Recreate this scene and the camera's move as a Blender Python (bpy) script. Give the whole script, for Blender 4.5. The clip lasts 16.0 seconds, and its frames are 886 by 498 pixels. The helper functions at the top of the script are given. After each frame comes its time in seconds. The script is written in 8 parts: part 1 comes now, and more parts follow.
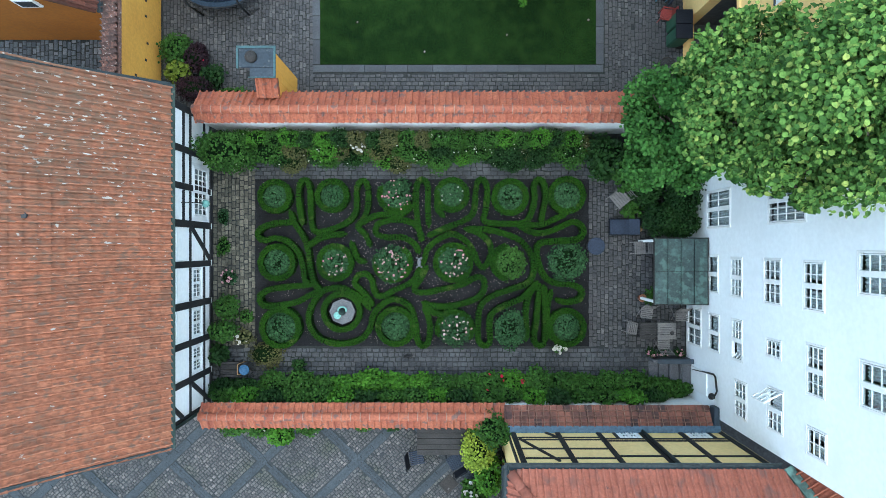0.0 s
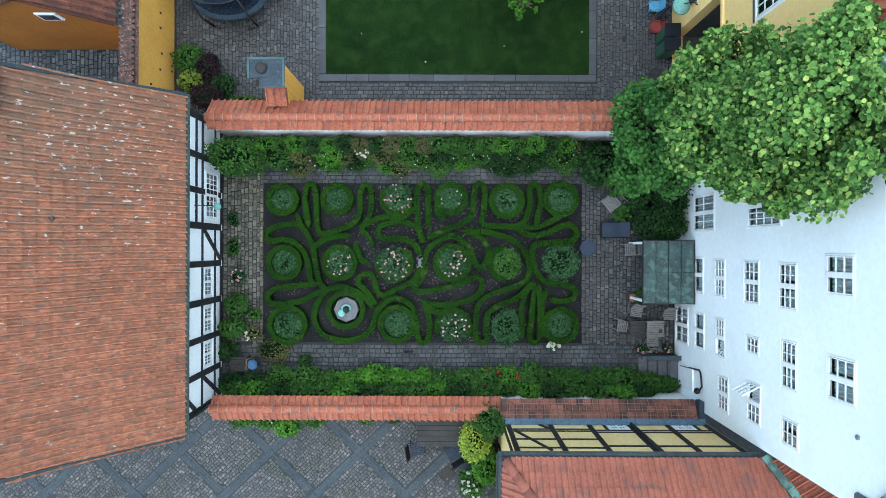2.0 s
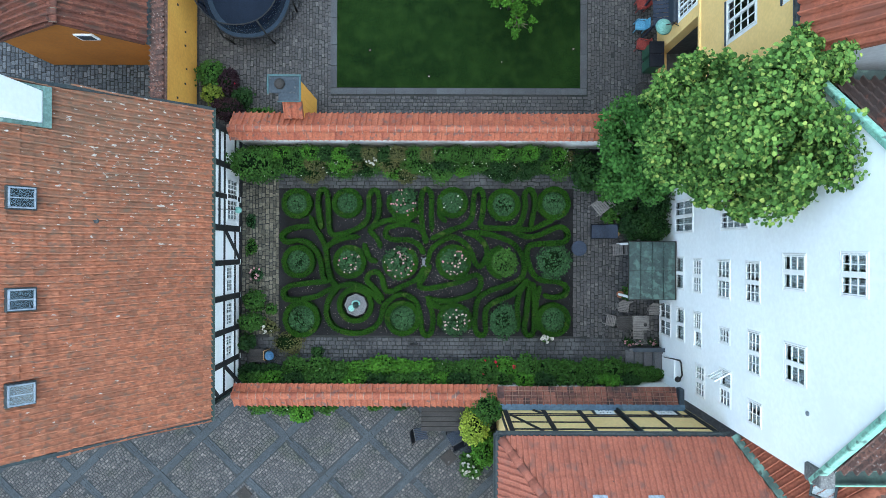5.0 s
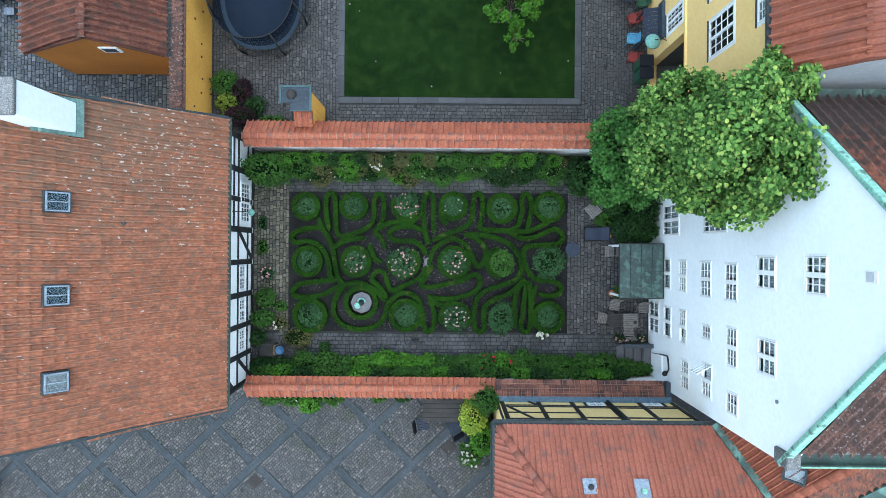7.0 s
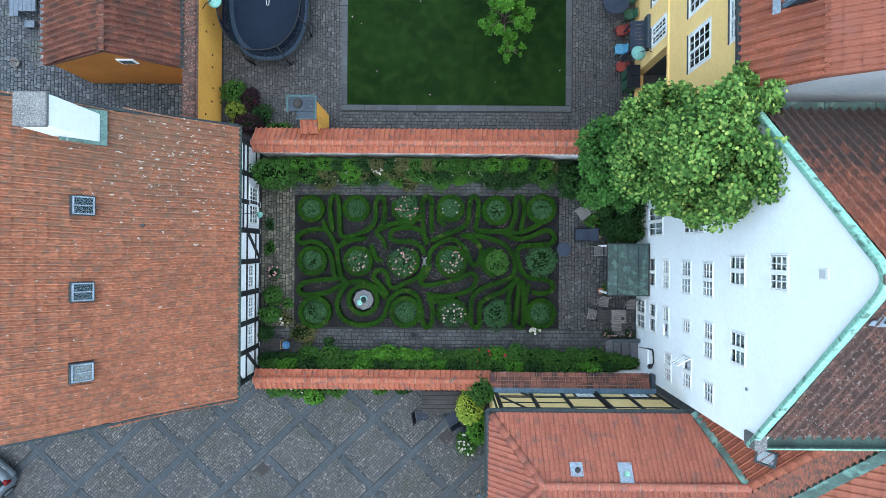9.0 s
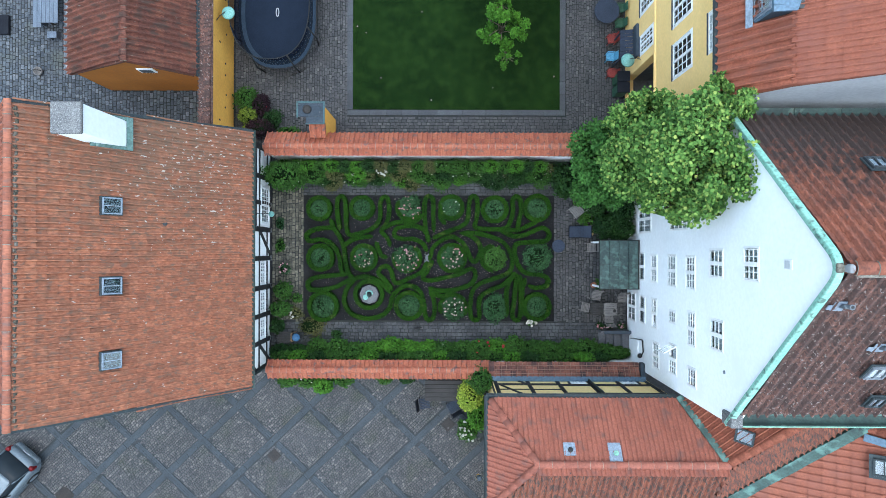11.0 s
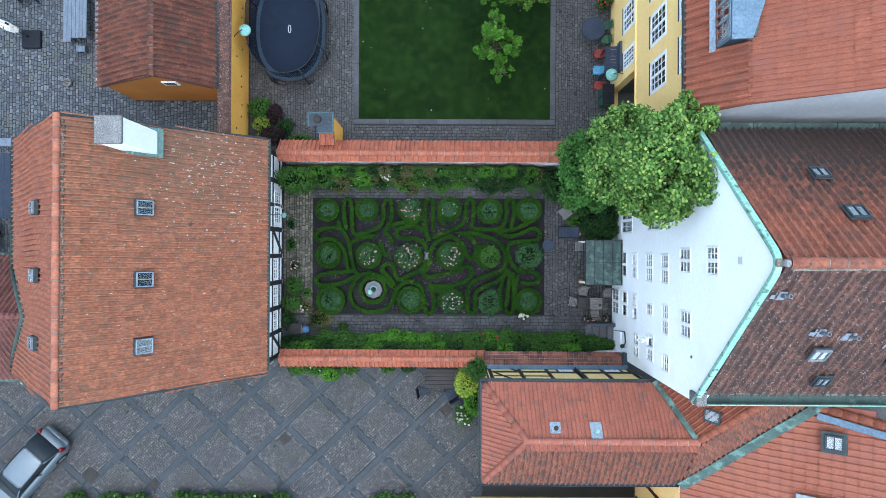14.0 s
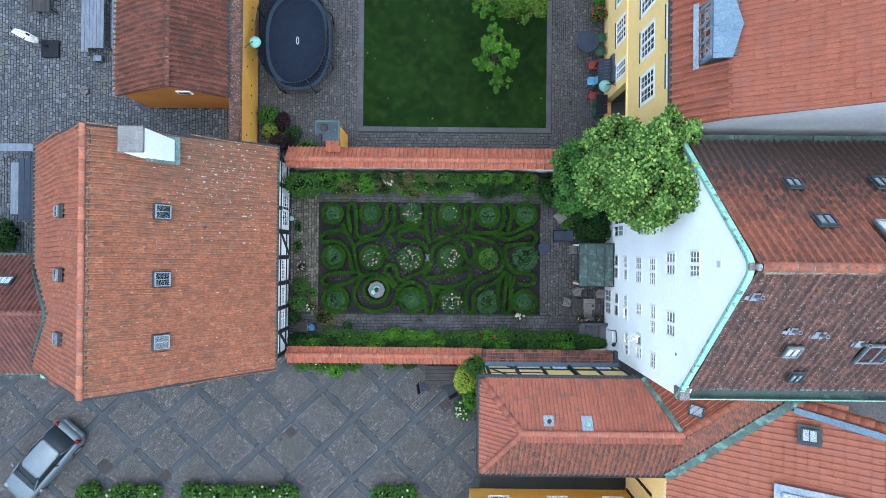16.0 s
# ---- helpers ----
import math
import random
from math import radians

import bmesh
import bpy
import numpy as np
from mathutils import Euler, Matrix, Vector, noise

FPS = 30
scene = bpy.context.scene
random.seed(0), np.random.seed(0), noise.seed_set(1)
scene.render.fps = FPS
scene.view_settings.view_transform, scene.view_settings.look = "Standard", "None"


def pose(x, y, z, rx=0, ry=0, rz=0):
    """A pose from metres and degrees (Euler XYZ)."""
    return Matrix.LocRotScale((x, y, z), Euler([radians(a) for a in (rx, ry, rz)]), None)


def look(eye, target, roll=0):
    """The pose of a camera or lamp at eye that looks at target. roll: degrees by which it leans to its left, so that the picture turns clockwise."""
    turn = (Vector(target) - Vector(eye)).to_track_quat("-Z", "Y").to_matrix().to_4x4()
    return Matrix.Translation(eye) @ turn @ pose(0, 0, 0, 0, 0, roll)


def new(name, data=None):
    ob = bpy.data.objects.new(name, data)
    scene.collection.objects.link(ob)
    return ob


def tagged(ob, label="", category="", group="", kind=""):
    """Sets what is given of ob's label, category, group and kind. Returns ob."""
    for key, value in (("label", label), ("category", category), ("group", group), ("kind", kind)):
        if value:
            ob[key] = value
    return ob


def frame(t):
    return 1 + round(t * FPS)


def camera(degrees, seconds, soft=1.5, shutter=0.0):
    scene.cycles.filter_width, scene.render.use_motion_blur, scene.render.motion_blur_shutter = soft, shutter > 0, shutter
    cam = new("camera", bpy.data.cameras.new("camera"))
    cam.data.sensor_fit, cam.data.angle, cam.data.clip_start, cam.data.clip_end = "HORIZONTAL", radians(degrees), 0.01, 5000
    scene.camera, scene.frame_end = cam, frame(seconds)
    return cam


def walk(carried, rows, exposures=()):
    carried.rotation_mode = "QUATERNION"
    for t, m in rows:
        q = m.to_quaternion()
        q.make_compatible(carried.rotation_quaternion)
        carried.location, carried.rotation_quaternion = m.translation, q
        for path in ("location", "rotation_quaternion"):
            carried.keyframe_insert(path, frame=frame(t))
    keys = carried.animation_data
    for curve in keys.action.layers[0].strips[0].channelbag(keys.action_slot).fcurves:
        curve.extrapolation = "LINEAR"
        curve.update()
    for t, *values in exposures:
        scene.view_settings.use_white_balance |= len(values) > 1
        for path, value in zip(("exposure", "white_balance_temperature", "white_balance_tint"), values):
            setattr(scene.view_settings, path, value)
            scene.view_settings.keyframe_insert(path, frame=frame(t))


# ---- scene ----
cam = camera(73.0, 16.0, soft=0.7)
PATH = [
    (0.0, 0.041, 0.100, 19.264, -0.122, 0.067, 0.009),
    (0.5, 0.029, 0.109, 19.477, -0.114, 0.071, 0.023),
    (1.0, 0.023, 0.111, 19.698, -0.097, 0.079, 0.129),
    (1.5, 0.049, 0.123, 19.937, -0.075, 0.086, 0.162),
    (2.0, 0.068, 0.117, 20.188, -0.053, 0.092, 0.189),
    (2.5, 0.062, 0.112, 20.430, -0.035, 0.101, 0.216),
    (3.0, 0.048, 0.110, 20.710, -0.016, 0.108, 0.225),
    (3.5, 0.059, 0.114, 20.973, -0.008, 0.114, 0.214),
    (4.0, 0.044, 0.113, 21.240, -0.012, 0.126, 0.220),
    (6.5, -0.014, 0.109, 22.784, -0.010, 0.143, 0.308),
    (7.0, -0.019, 0.141, 23.075, -0.007, 0.156, 0.451),
    (7.5, 0.009, 0.162, 23.410, -0.007, 0.170, 0.505),
    (8.0, 0.049, 0.154, 23.711, -0.005, 0.184, 0.544),
    (8.5, 0.085, 0.153, 24.012, -0.004, 0.194, 0.466),
    (9.0, 0.089, 0.138, 24.321, 0.001, 0.201, 0.418),
    (11.5, 0.039, -0.016, 26.022, 0.014, 0.201, 0.159),
    (12.0, 0.044, -0.030, 26.368, 0.028, 0.184, 0.184),
    (12.5, 0.054, -0.034, 26.716, 0.038, 0.161, 0.256),
    (13.0, 0.068, -0.052, 27.066, 0.048, 0.140, 0.274),
    (13.5, 0.073, -0.075, 27.410, 0.060, 0.120, 0.338),
    (14.0, 0.061, -0.082, 27.751, 0.083, 0.103, 0.315),
    (14.5, 0.067, -0.106, 28.073, 0.103, 0.088, 0.320),
    (15.0, 0.069, -0.100, 28.389, 0.122, 0.077, 0.446),
    (15.5, 0.055, -0.066, 28.700, 0.134, 0.078, 0.550),
    (16.0, 0.044, -0.007, 29.006, 0.147, 0.082, 0.563),
]
walk(cam, [(t, pose(x, y, z, rx, ry, rz)) for t, x, y, z, rx, ry, rz in PATH], [(0, 1.54, 5620, -4), (4, 1.47, 5640, -3), (9, 1.49, 5640, -1), (16, 1.51, 5640, 3)])

# ---- daylight: a bright overcast sky ----
world = bpy.data.worlds.new("sky")
scene.world = world
world.use_nodes = True
wn = world.node_tree.nodes
sky = wn.new("ShaderNodeTexSky")
sky.sky_type = "NISHITA"
sky.sun_disc = False
sky.sun_elevation, sky.sun_rotation = radians(83), radians(180)
sky.air_density, sky.dust_density, sky.ozone_density = 1.6, 3.0, 1.0
world.node_tree.links.new(sky.outputs[0], wn["Background"].inputs[0])
wn["Background"].inputs[1].default_value = 0.15
sun_data = bpy.data.lights.new("sun", "SUN")
sun_data.energy, sun_data.angle, sun_data.color = 1.42, radians(112), (1.0, 0.985, 0.96)
sun = new("sun", sun_data)
sun.matrix_world = look((0, -3.2, 26), (0, 0, 0))


# ---- materials ----
def links(tree, a, b):
    tree.links.new(a, b)


def mat(name, c1, c2, big=0.6, fine=18.0, rough=0.8, bump=0.25, metal=0.0, vary=0.0, speck=None, speck_scale=6.0, speck_at=0.62,
        trans=0.0, stretch=(1, 1, 1), ramp=None, spec=0.15, detail=0.35, streak=None, patch=None, zone=None, single=0.62):
    """A weathered surface: two colours in broad patches, grain, a piece-to-piece shift (vary) and, if given, specks of lichen or dirt."""
    m = bpy.data.materials.new(name)
    m.use_nodes = True
    t = m.node_tree
    n = t.nodes
    b = n["Principled BSDF"]
    co = n.new("ShaderNodeNewGeometry")
    mp = n.new("ShaderNodeMapping")
    mp.inputs["Scale"].default_value = stretch
    links(t, co.outputs["Position"], mp.inputs[0])

    def noisy(scale, deep=4):
        k = n.new("ShaderNodeTexNoise")
        k.inputs["Scale"].default_value, k.inputs["Detail"].default_value = scale, deep
        links(t, mp.outputs[0], k.inputs["Vector"])
        return k.outputs["Fac"]

    def blend(kind, fac, a, c):
        k = n.new("ShaderNodeMix")
        k.data_type, k.blend_type = "RGBA", kind
        for sock, v in ((k.inputs["Factor"], fac), (k.inputs["A"], a), (k.inputs["B"], c)):
            if isinstance(v, (int, float)):
                sock.default_value = v
            elif isinstance(v, tuple):
                sock.default_value = (*v[:3], 1)
            else:
                links(t, v, sock)
        return k.outputs["Result"]

    def spread(value, lo, hi, to_lo=0.0, to_hi=1.0):
        k = n.new("ShaderNodeMapRange")
        k.inputs["From Min"].default_value, k.inputs["From Max"].default_value = lo, hi
        k.inputs["To Min"].default_value, k.inputs["To Max"].default_value = to_lo, to_hi
        links(t, value, k.inputs["Value"])
        return k.outputs["Result"]

    broad, grain = noisy(big), noisy(fine, 6)
    piece = None
    if vary or ramp:
        geo, info, add, frac = (n.new(k) for k in ("ShaderNodeNewGeometry", "ShaderNodeObjectInfo", "ShaderNodeMath", "ShaderNodeMath"))
        add.operation, frac.operation = "ADD", "FRACT"
        links(t, geo.outputs["Random Per Island"], add.inputs[0])
        links(t, info.outputs["Random"], add.inputs[1])
        links(t, add.outputs[0], frac.inputs[0])
        piece = frac.outputs[0]
    col = blend("MIX", spread(broad, 0.35, 0.65), c1, c2)
    if ramp:
        r = n.new("ShaderNodeValToRGB")
        r.color_ramp.interpolation = "LINEAR"
        for k, (at, c) in enumerate(ramp):
            e = r.color_ramp.elements[k] if k < 2 else r.color_ramp.elements.new(at)
            e.position, e.color = at, (*c, 1)
        links(t, piece, r.inputs[0])
        col = blend("MIX", single, col, r.outputs[0])
    if vary:
        col = blend("MULTIPLY", 1.0, col, spread(piece, 0, 1, 1 - vary, 1 + vary * 0.7))
    col = blend("MULTIPLY", 1.0, col, spread(grain, 0.3, 0.7, 1 - detail, 1 + detail * 0.5))
    if streak:
        tone, often, at, soft = streak
        col = blend("MIX", spread(noisy(often, 3), at - soft, at + soft), col, tone)
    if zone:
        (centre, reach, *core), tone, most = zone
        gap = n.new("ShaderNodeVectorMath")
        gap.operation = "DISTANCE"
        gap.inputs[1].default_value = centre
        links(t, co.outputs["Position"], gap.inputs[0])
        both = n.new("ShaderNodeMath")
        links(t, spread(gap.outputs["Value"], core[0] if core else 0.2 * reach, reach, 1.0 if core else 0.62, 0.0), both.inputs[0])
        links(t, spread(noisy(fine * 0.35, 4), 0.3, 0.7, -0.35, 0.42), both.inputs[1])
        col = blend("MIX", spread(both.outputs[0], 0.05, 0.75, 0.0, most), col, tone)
    if speck:
        col = blend("MIX", spread(noisy(speck_scale, 5), speck_at, speck_at + 0.05), col, speck)
    if patch:
        (centre, reach), tone, often, at = patch
        far = n.new("ShaderNodeVectorMath")
        far.operation = "DISTANCE"
        far.inputs[1].default_value = centre
        links(t, co.outputs["Position"], far.inputs[0])
        more = n.new("ShaderNodeMath")
        links(t, noisy(often, 5), more.inputs[0])
        links(t, spread(far.outputs["Value"], 0, reach, 0.088, 0), more.inputs[1])
        col = blend("MIX", spread(more.outputs[0], at, at + 0.04), col, tone)
    links(t, col, b.inputs["Base Color"])
    links(t, spread(grain, 0.3, 0.7, max(rough - 0.1, 0.02), min(rough + 0.1, 1)), b.inputs["Roughness"])
    b.inputs["Metallic"].default_value, b.inputs["Transmission Weight"].default_value = metal, trans
    b.inputs["Specular IOR Level"].default_value = spec
    if bump:
        bu = n.new("ShaderNodeBump")
        bu.inputs["Strength"].default_value, bu.inputs["Distance"].default_value = bump, 0.02
        links(t, grain, bu.inputs["Height"])
        links(t, bu.outputs[0], b.inputs["Normal"])
    return m


M = {}
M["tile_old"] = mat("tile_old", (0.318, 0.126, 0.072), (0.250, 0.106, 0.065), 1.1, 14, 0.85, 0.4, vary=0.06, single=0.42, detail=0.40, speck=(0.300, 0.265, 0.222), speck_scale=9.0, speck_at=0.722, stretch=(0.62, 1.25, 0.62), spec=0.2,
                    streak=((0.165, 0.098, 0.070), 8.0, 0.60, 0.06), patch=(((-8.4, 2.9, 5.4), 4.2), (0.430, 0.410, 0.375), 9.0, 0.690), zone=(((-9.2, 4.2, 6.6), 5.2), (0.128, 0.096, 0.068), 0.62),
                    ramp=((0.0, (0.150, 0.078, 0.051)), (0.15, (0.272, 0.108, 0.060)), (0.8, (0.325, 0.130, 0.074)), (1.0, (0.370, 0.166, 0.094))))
M["tile_west"] = mat("tile_west", (0.262, 0.096, 0.058), (0.222, 0.080, 0.050), 0.7, 14, 0.82, 0.3, vary=0.08, detail=0.3, stretch=(0.5, 1.5, 0.5), spec=0.2, streak=((0.142, 0.080, 0.064), 5.0, 0.60, 0.08),
                     ramp=((0.0, (0.200, 0.074, 0.047)), (0.5, (0.246, 0.090, 0.055)), (1.0, (0.290, 0.114, 0.068))))
M["tile_wing"] = mat("tile_wing", (0.132, 0.058, 0.050), (0.098, 0.049, 0.045), 0.6, 14, 0.85, 0.35, vary=0.08, single=0.4, speck=(0.200, 0.185, 0.165), speck_scale=8, speck_at=0.70,
                     ramp=((0.0, (0.085, 0.046, 0.042)), (0.5, (0.122, 0.055, 0.047)), (1.0, (0.170, 0.070, 0.055))))
M["tile_moss"] = mat("tile_moss", (0.204, 0.076, 0.048), (0.171, 0.067, 0.044), 0.9, 14, 0.88, 0.35, stretch=(1.8, 0.6, 0.6), streak=((0.057, 0.046, 0.040), 9.0, 0.55, 0.10), spec=0.2,
                     ramp=((0.0, (0.095, 0.049, 0.040)), (0.3, (0.180, 0.068, 0.046)), (1.0, (0.237, 0.091, 0.055))))
# zone darkens towards the north eave: lichen plus the neighbouring wall's shade, as colour
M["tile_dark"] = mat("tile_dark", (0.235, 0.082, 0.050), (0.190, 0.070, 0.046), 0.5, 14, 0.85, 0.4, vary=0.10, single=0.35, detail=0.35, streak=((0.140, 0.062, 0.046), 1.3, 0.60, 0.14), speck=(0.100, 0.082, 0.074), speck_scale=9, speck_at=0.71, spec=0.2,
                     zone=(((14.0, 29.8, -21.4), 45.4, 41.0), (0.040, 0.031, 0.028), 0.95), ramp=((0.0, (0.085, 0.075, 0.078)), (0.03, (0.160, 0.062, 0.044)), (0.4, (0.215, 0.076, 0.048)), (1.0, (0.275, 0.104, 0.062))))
M["tile_lean"] = mat("tile_lean", (0.150, 0.066, 0.050), (0.110, 0.052, 0.043), 1.5, 14, 0.8, 0.3, vary=0.15, single=0.85, detail=0.35,
                     ramp=((0.0, (0.040, 0.032, 0.034)), (0.14, (0.085, 0.046, 0.040)), (0.5, (0.150, 0.062, 0.046)), (1.0, (0.225, 0.090, 0.062))))
M["tile_grey"] = mat("tile_grey", (0.124, 0.074, 0.063), (0.092, 0.062, 0.055), 0.5, 12, 0.9, 0.5, vary=0.10, speck=(0.225, 0.195, 0.182), speck_scale=12, speck_at=0.62,
                     streak=((0.056, 0.040, 0.036), 13.0, 0.55, 0.08), ramp=((0.0, (0.076, 0.050, 0.045)), (0.5, (0.120, 0.066, 0.055)), (1.0, (0.180, 0.086, 0.064))))
M["tile_new"] = mat("tile_new", (0.220, 0.073, 0.045), (0.192, 0.063, 0.040), 0.5, 16, 0.75, 0.25, single=0.4, speck=(0.122, 0.073, 0.059), speck_scale=3, speck_at=0.69,
                    ramp=((0.0, (0.159, 0.054, 0.035)), (0.4, (0.211, 0.070, 0.041)), (1.0, (0.252, 0.097, 0.056))))
M["tile_back"] = mat("tile_back", (0.232, 0.082, 0.051), (0.196, 0.070, 0.046), 0.5, 16, 0.8, 0.25, vary=0.04, single=0.4, detail=0.22, streak=((0.190, 0.074, 0.052), 1.6, 0.60, 0.12), speck=(0.085, 0.045, 0.040), speck_scale=2.6, speck_at=0.71, spec=0.2,
                     ramp=((0.0, (0.200, 0.070, 0.044)), (0.5, (0.224, 0.079, 0.049)), (1.0, (0.248, 0.092, 0.057))))
M["tile_gambrel"] = mat("tile_gambrel", (0.262, 0.090, 0.055), (0.225, 0.078, 0.050), 0.6, 16, 0.8, 0.25, vary=0.08, single=0.3, detail=0.3, streak=((0.170, 0.070, 0.050), 2.0, 0.62, 0.10), spec=0.2,
                        ramp=((0.0, (0.205, 0.072, 0.046)), (0.5, (0.248, 0.085, 0.052)), (1.0, (0.290, 0.106, 0.064))))
M["tile_hip"] = mat("tile_hip", (0.262, 0.092, 0.062), (0.226, 0.080, 0.055), 0.5, 16, 0.78, 0.25, vary=0.05, single=0.35, detail=0.25, streak=((0.150, 0.072, 0.058), 2.4, 0.63, 0.07), speck=(0.075, 0.048, 0.044), speck_scale=6, speck_at=0.71, spec=0.2,
                    ramp=((0.0, (0.214, 0.076, 0.052)), (0.5, (0.250, 0.088, 0.059)), (1.0, (0.285, 0.108, 0.072))))
M["tile_shed"] = mat("tile_shed", (0.150, 0.060, 0.043), (0.104, 0.047, 0.037), 0.6, 14, 0.85, 0.35, vary=0.10, single=0.4, detail=0.42, streak=((0.070, 0.044, 0.036), 3.0, 0.58, 0.08), speck=(0.230, 0.215, 0.190), speck_scale=9, speck_at=0.70, stretch=(0.7, 1.4, 0.7),
                     ramp=((0.0, (0.085, 0.042, 0.034)), (0.5, (0.140, 0.056, 0.040)), (1.0, (0.200, 0.082, 0.053))))
M["mortar_old"] = mat("mortar_old", (0.265, 0.165, 0.125), (0.215, 0.130, 0.100), 2, 30, 0.9, 0.4)
M["mortar_moss"] = mat("mortar_moss", (0.215, 0.190, 0.160), (0.085, 0.080, 0.062), 3.0, 26, 0.95, 0.6, detail=0.5)
M["zinc_pale"] = mat("zinc_pale", (0.235, 0.275, 0.325), (0.180, 0.212, 0.255), 2.5, 16, 0.5, 0.2, metal=0.15, speck=(0.150, 0.165, 0.185), speck_scale=5, speck_at=0.64)
M["lead_dull"] = mat("lead_dull", (0.036, 0.045, 0.056), (0.024, 0.031, 0.040), 1.8, 18, 0.75, 0.3, spec=0.2, speck=(0.055, 0.060, 0.062), speck_scale=7, speck_at=0.62)
M["white"] = mat("white", (0.840, 0.855, 0.865), (0.800, 0.818, 0.830), 0.35, 9, 0.9, 0.12, detail=0.05, streak=((0.770, 0.785, 0.790), 0.8, 0.62, 0.08))
M["limewash"] = mat("limewash", (0.905, 0.900, 0.885), (0.870, 0.865, 0.850), 0.6, 10, 0.9, 0.15, detail=0.05)
M["plaster_white"] = mat("plaster_white", (0.78, 0.77, 0.75), (0.70, 0.69, 0.67), 0.8, 12, 0.9, 0.2, detail=0.1)
M["plaster_mid"] = mat("plaster_mid", (0.53, 0.54, 0.55), (0.44, 0.45, 0.47), 0.6, 10, 0.9, 0.2, detail=0.12)
M["plaster_grey"] = mat("plaster_grey", (0.312, 0.312, 0.316), (0.252, 0.252, 0.260), 0.6, 10, 0.9, 0.2, detail=0.15)
M["cap_stone"] = mat("cap_stone", (0.150, 0.147, 0.145), (0.118, 0.116, 0.116), 2, 30, 0.9, 0.5, speck=(0.215, 0.212, 0.205), speck_scale=38, speck_at=0.58, detail=0.5)
M["yellow"] = mat("yellow", (0.704, 0.383, 0.077), (0.628, 0.325, 0.065), 0.7, 12, 0.88, 0.2, detail=0.12, speck=(0.400, 0.225, 0.061), speck_scale=3.5, speck_at=0.69)
M["yellow_pale"] = mat("yellow_pale", (0.850, 0.635, 0.295), (0.800, 0.580, 0.260), 0.7, 12, 0.88, 0.2, detail=0.1)
M["orange"] = mat("orange", (0.350, 0.132, 0.026), (0.290, 0.108, 0.022), 0.7, 12, 0.9, 0.2, detail=0.15)
M["timber"] = mat("timber", (0.022, 0.022, 0.024), (0.035, 0.033, 0.032), 2, 25, 0.65, 0.4, stretch=(3, 3, 1))
M["copper_worn"] = mat("copper_worn", (0.059, 0.098, 0.084), (0.034, 0.056, 0.049), 1.6, 14, 0.65, 0.25, spec=0.25, streak=((0.093, 0.162, 0.138), 2.6, 0.56, 0.06), speck=(0.020, 0.025, 0.022), speck_scale=4, speck_at=0.64)
M["copper"] = mat("copper", (0.224, 0.402, 0.299), (0.165, 0.326, 0.245), 1.2, 14, 0.65, 0.2, spec=0.3, speck=(0.112, 0.170, 0.133), speck_scale=3.0, speck_at=0.70)
M["copper_verge"] = mat("copper_verge", (0.270, 0.470, 0.375), (0.205, 0.395, 0.315), 1.6, 14, 0.65, 0.2, spec=0.3, streak=((0.090, 0.150, 0.125), 5.0, 0.62, 0.04), speck=(0.045, 0.060, 0.052), speck_scale=4.0, speck_at=0.72)
M["copper_dark"] = mat("copper_dark", (0.040, 0.066, 0.058), (0.029, 0.044, 0.041), 1.4, 14, 0.65, 0.25, spec=0.25, speck=(0.068, 0.098, 0.083), speck_scale=3, speck_at=0.6)
M["copper_roof"] = mat("copper_roof", (0.046, 0.071, 0.068), (0.032, 0.050, 0.049), 1.9, 14, 0.65, 0.3, spec=0.25, vary=0.14, streak=((0.066, 0.108, 0.094), 4.2, 0.58, 0.05), speck=(0.066, 0.098, 0.086), speck_scale=9, speck_at=0.66)
M["copper_flash"] = mat("copper_flash", (0.120, 0.190, 0.170), (0.080, 0.130, 0.118), 3.0, 16, 0.65, 0.25, spec=0.25, speck=(0.190, 0.260, 0.235), speck_scale=6, speck_at=0.62)
M["copper_dim"] = mat("copper_dim", (0.040, 0.081, 0.086), (0.030, 0.060, 0.066), 1.2, 14, 0.65, 0.2, spec=0.3)
M["lead"] = mat("lead", (0.043, 0.055, 0.070), (0.031, 0.041, 0.054), 1.5, 14, 0.65, 0.2, spec=0.3)
M["zinc_blue"] = mat("zinc_blue", (0.098, 0.148, 0.200), (0.080, 0.124, 0.172), 1.2, 14, 0.6, 0.2, spec=0.3)
M["gutter"] = mat("gutter", (0.030, 0.038, 0.042), (0.042, 0.052, 0.055), 1.5, 14, 0.5, 0.2)
M["zinc"] = mat("zinc", (0.198, 0.216, 0.240), (0.144, 0.162, 0.180), 2.5, 16, 0.55, 0.15, metal=0.2, speck=(0.300, 0.312, 0.324), speck_scale=5, speck_at=0.62)
M["frame_white"] = mat("frame_white", (0.80, 0.80, 0.79), (0.74, 0.74, 0.73), 2, 25, 0.5, 0.08, detail=0.06)
M["frame_dark"] = mat("frame_dark", (0.03, 0.035, 0.04), (0.045, 0.05, 0.055), 2, 25, 0.45, 0.1)
M["curtain"] = mat("curtain", (0.560, 0.590, 0.610), (0.480, 0.510, 0.530), 3, 30, 0.95, 0.1)
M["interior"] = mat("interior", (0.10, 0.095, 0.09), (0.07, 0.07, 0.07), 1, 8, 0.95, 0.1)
# near-black, so sheets just under roof glass carry an unlit room's darkness
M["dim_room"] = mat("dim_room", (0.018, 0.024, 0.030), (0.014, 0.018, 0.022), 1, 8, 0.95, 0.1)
M["soil"] = mat("soil", (0.019, 0.0185, 0.020), (0.0105, 0.0105, 0.0115), 1.2, 26, 0.95, 0.8, spec=0.1, speck=(0.037, 0.039, 0.040), speck_scale=22, speck_at=0.66)
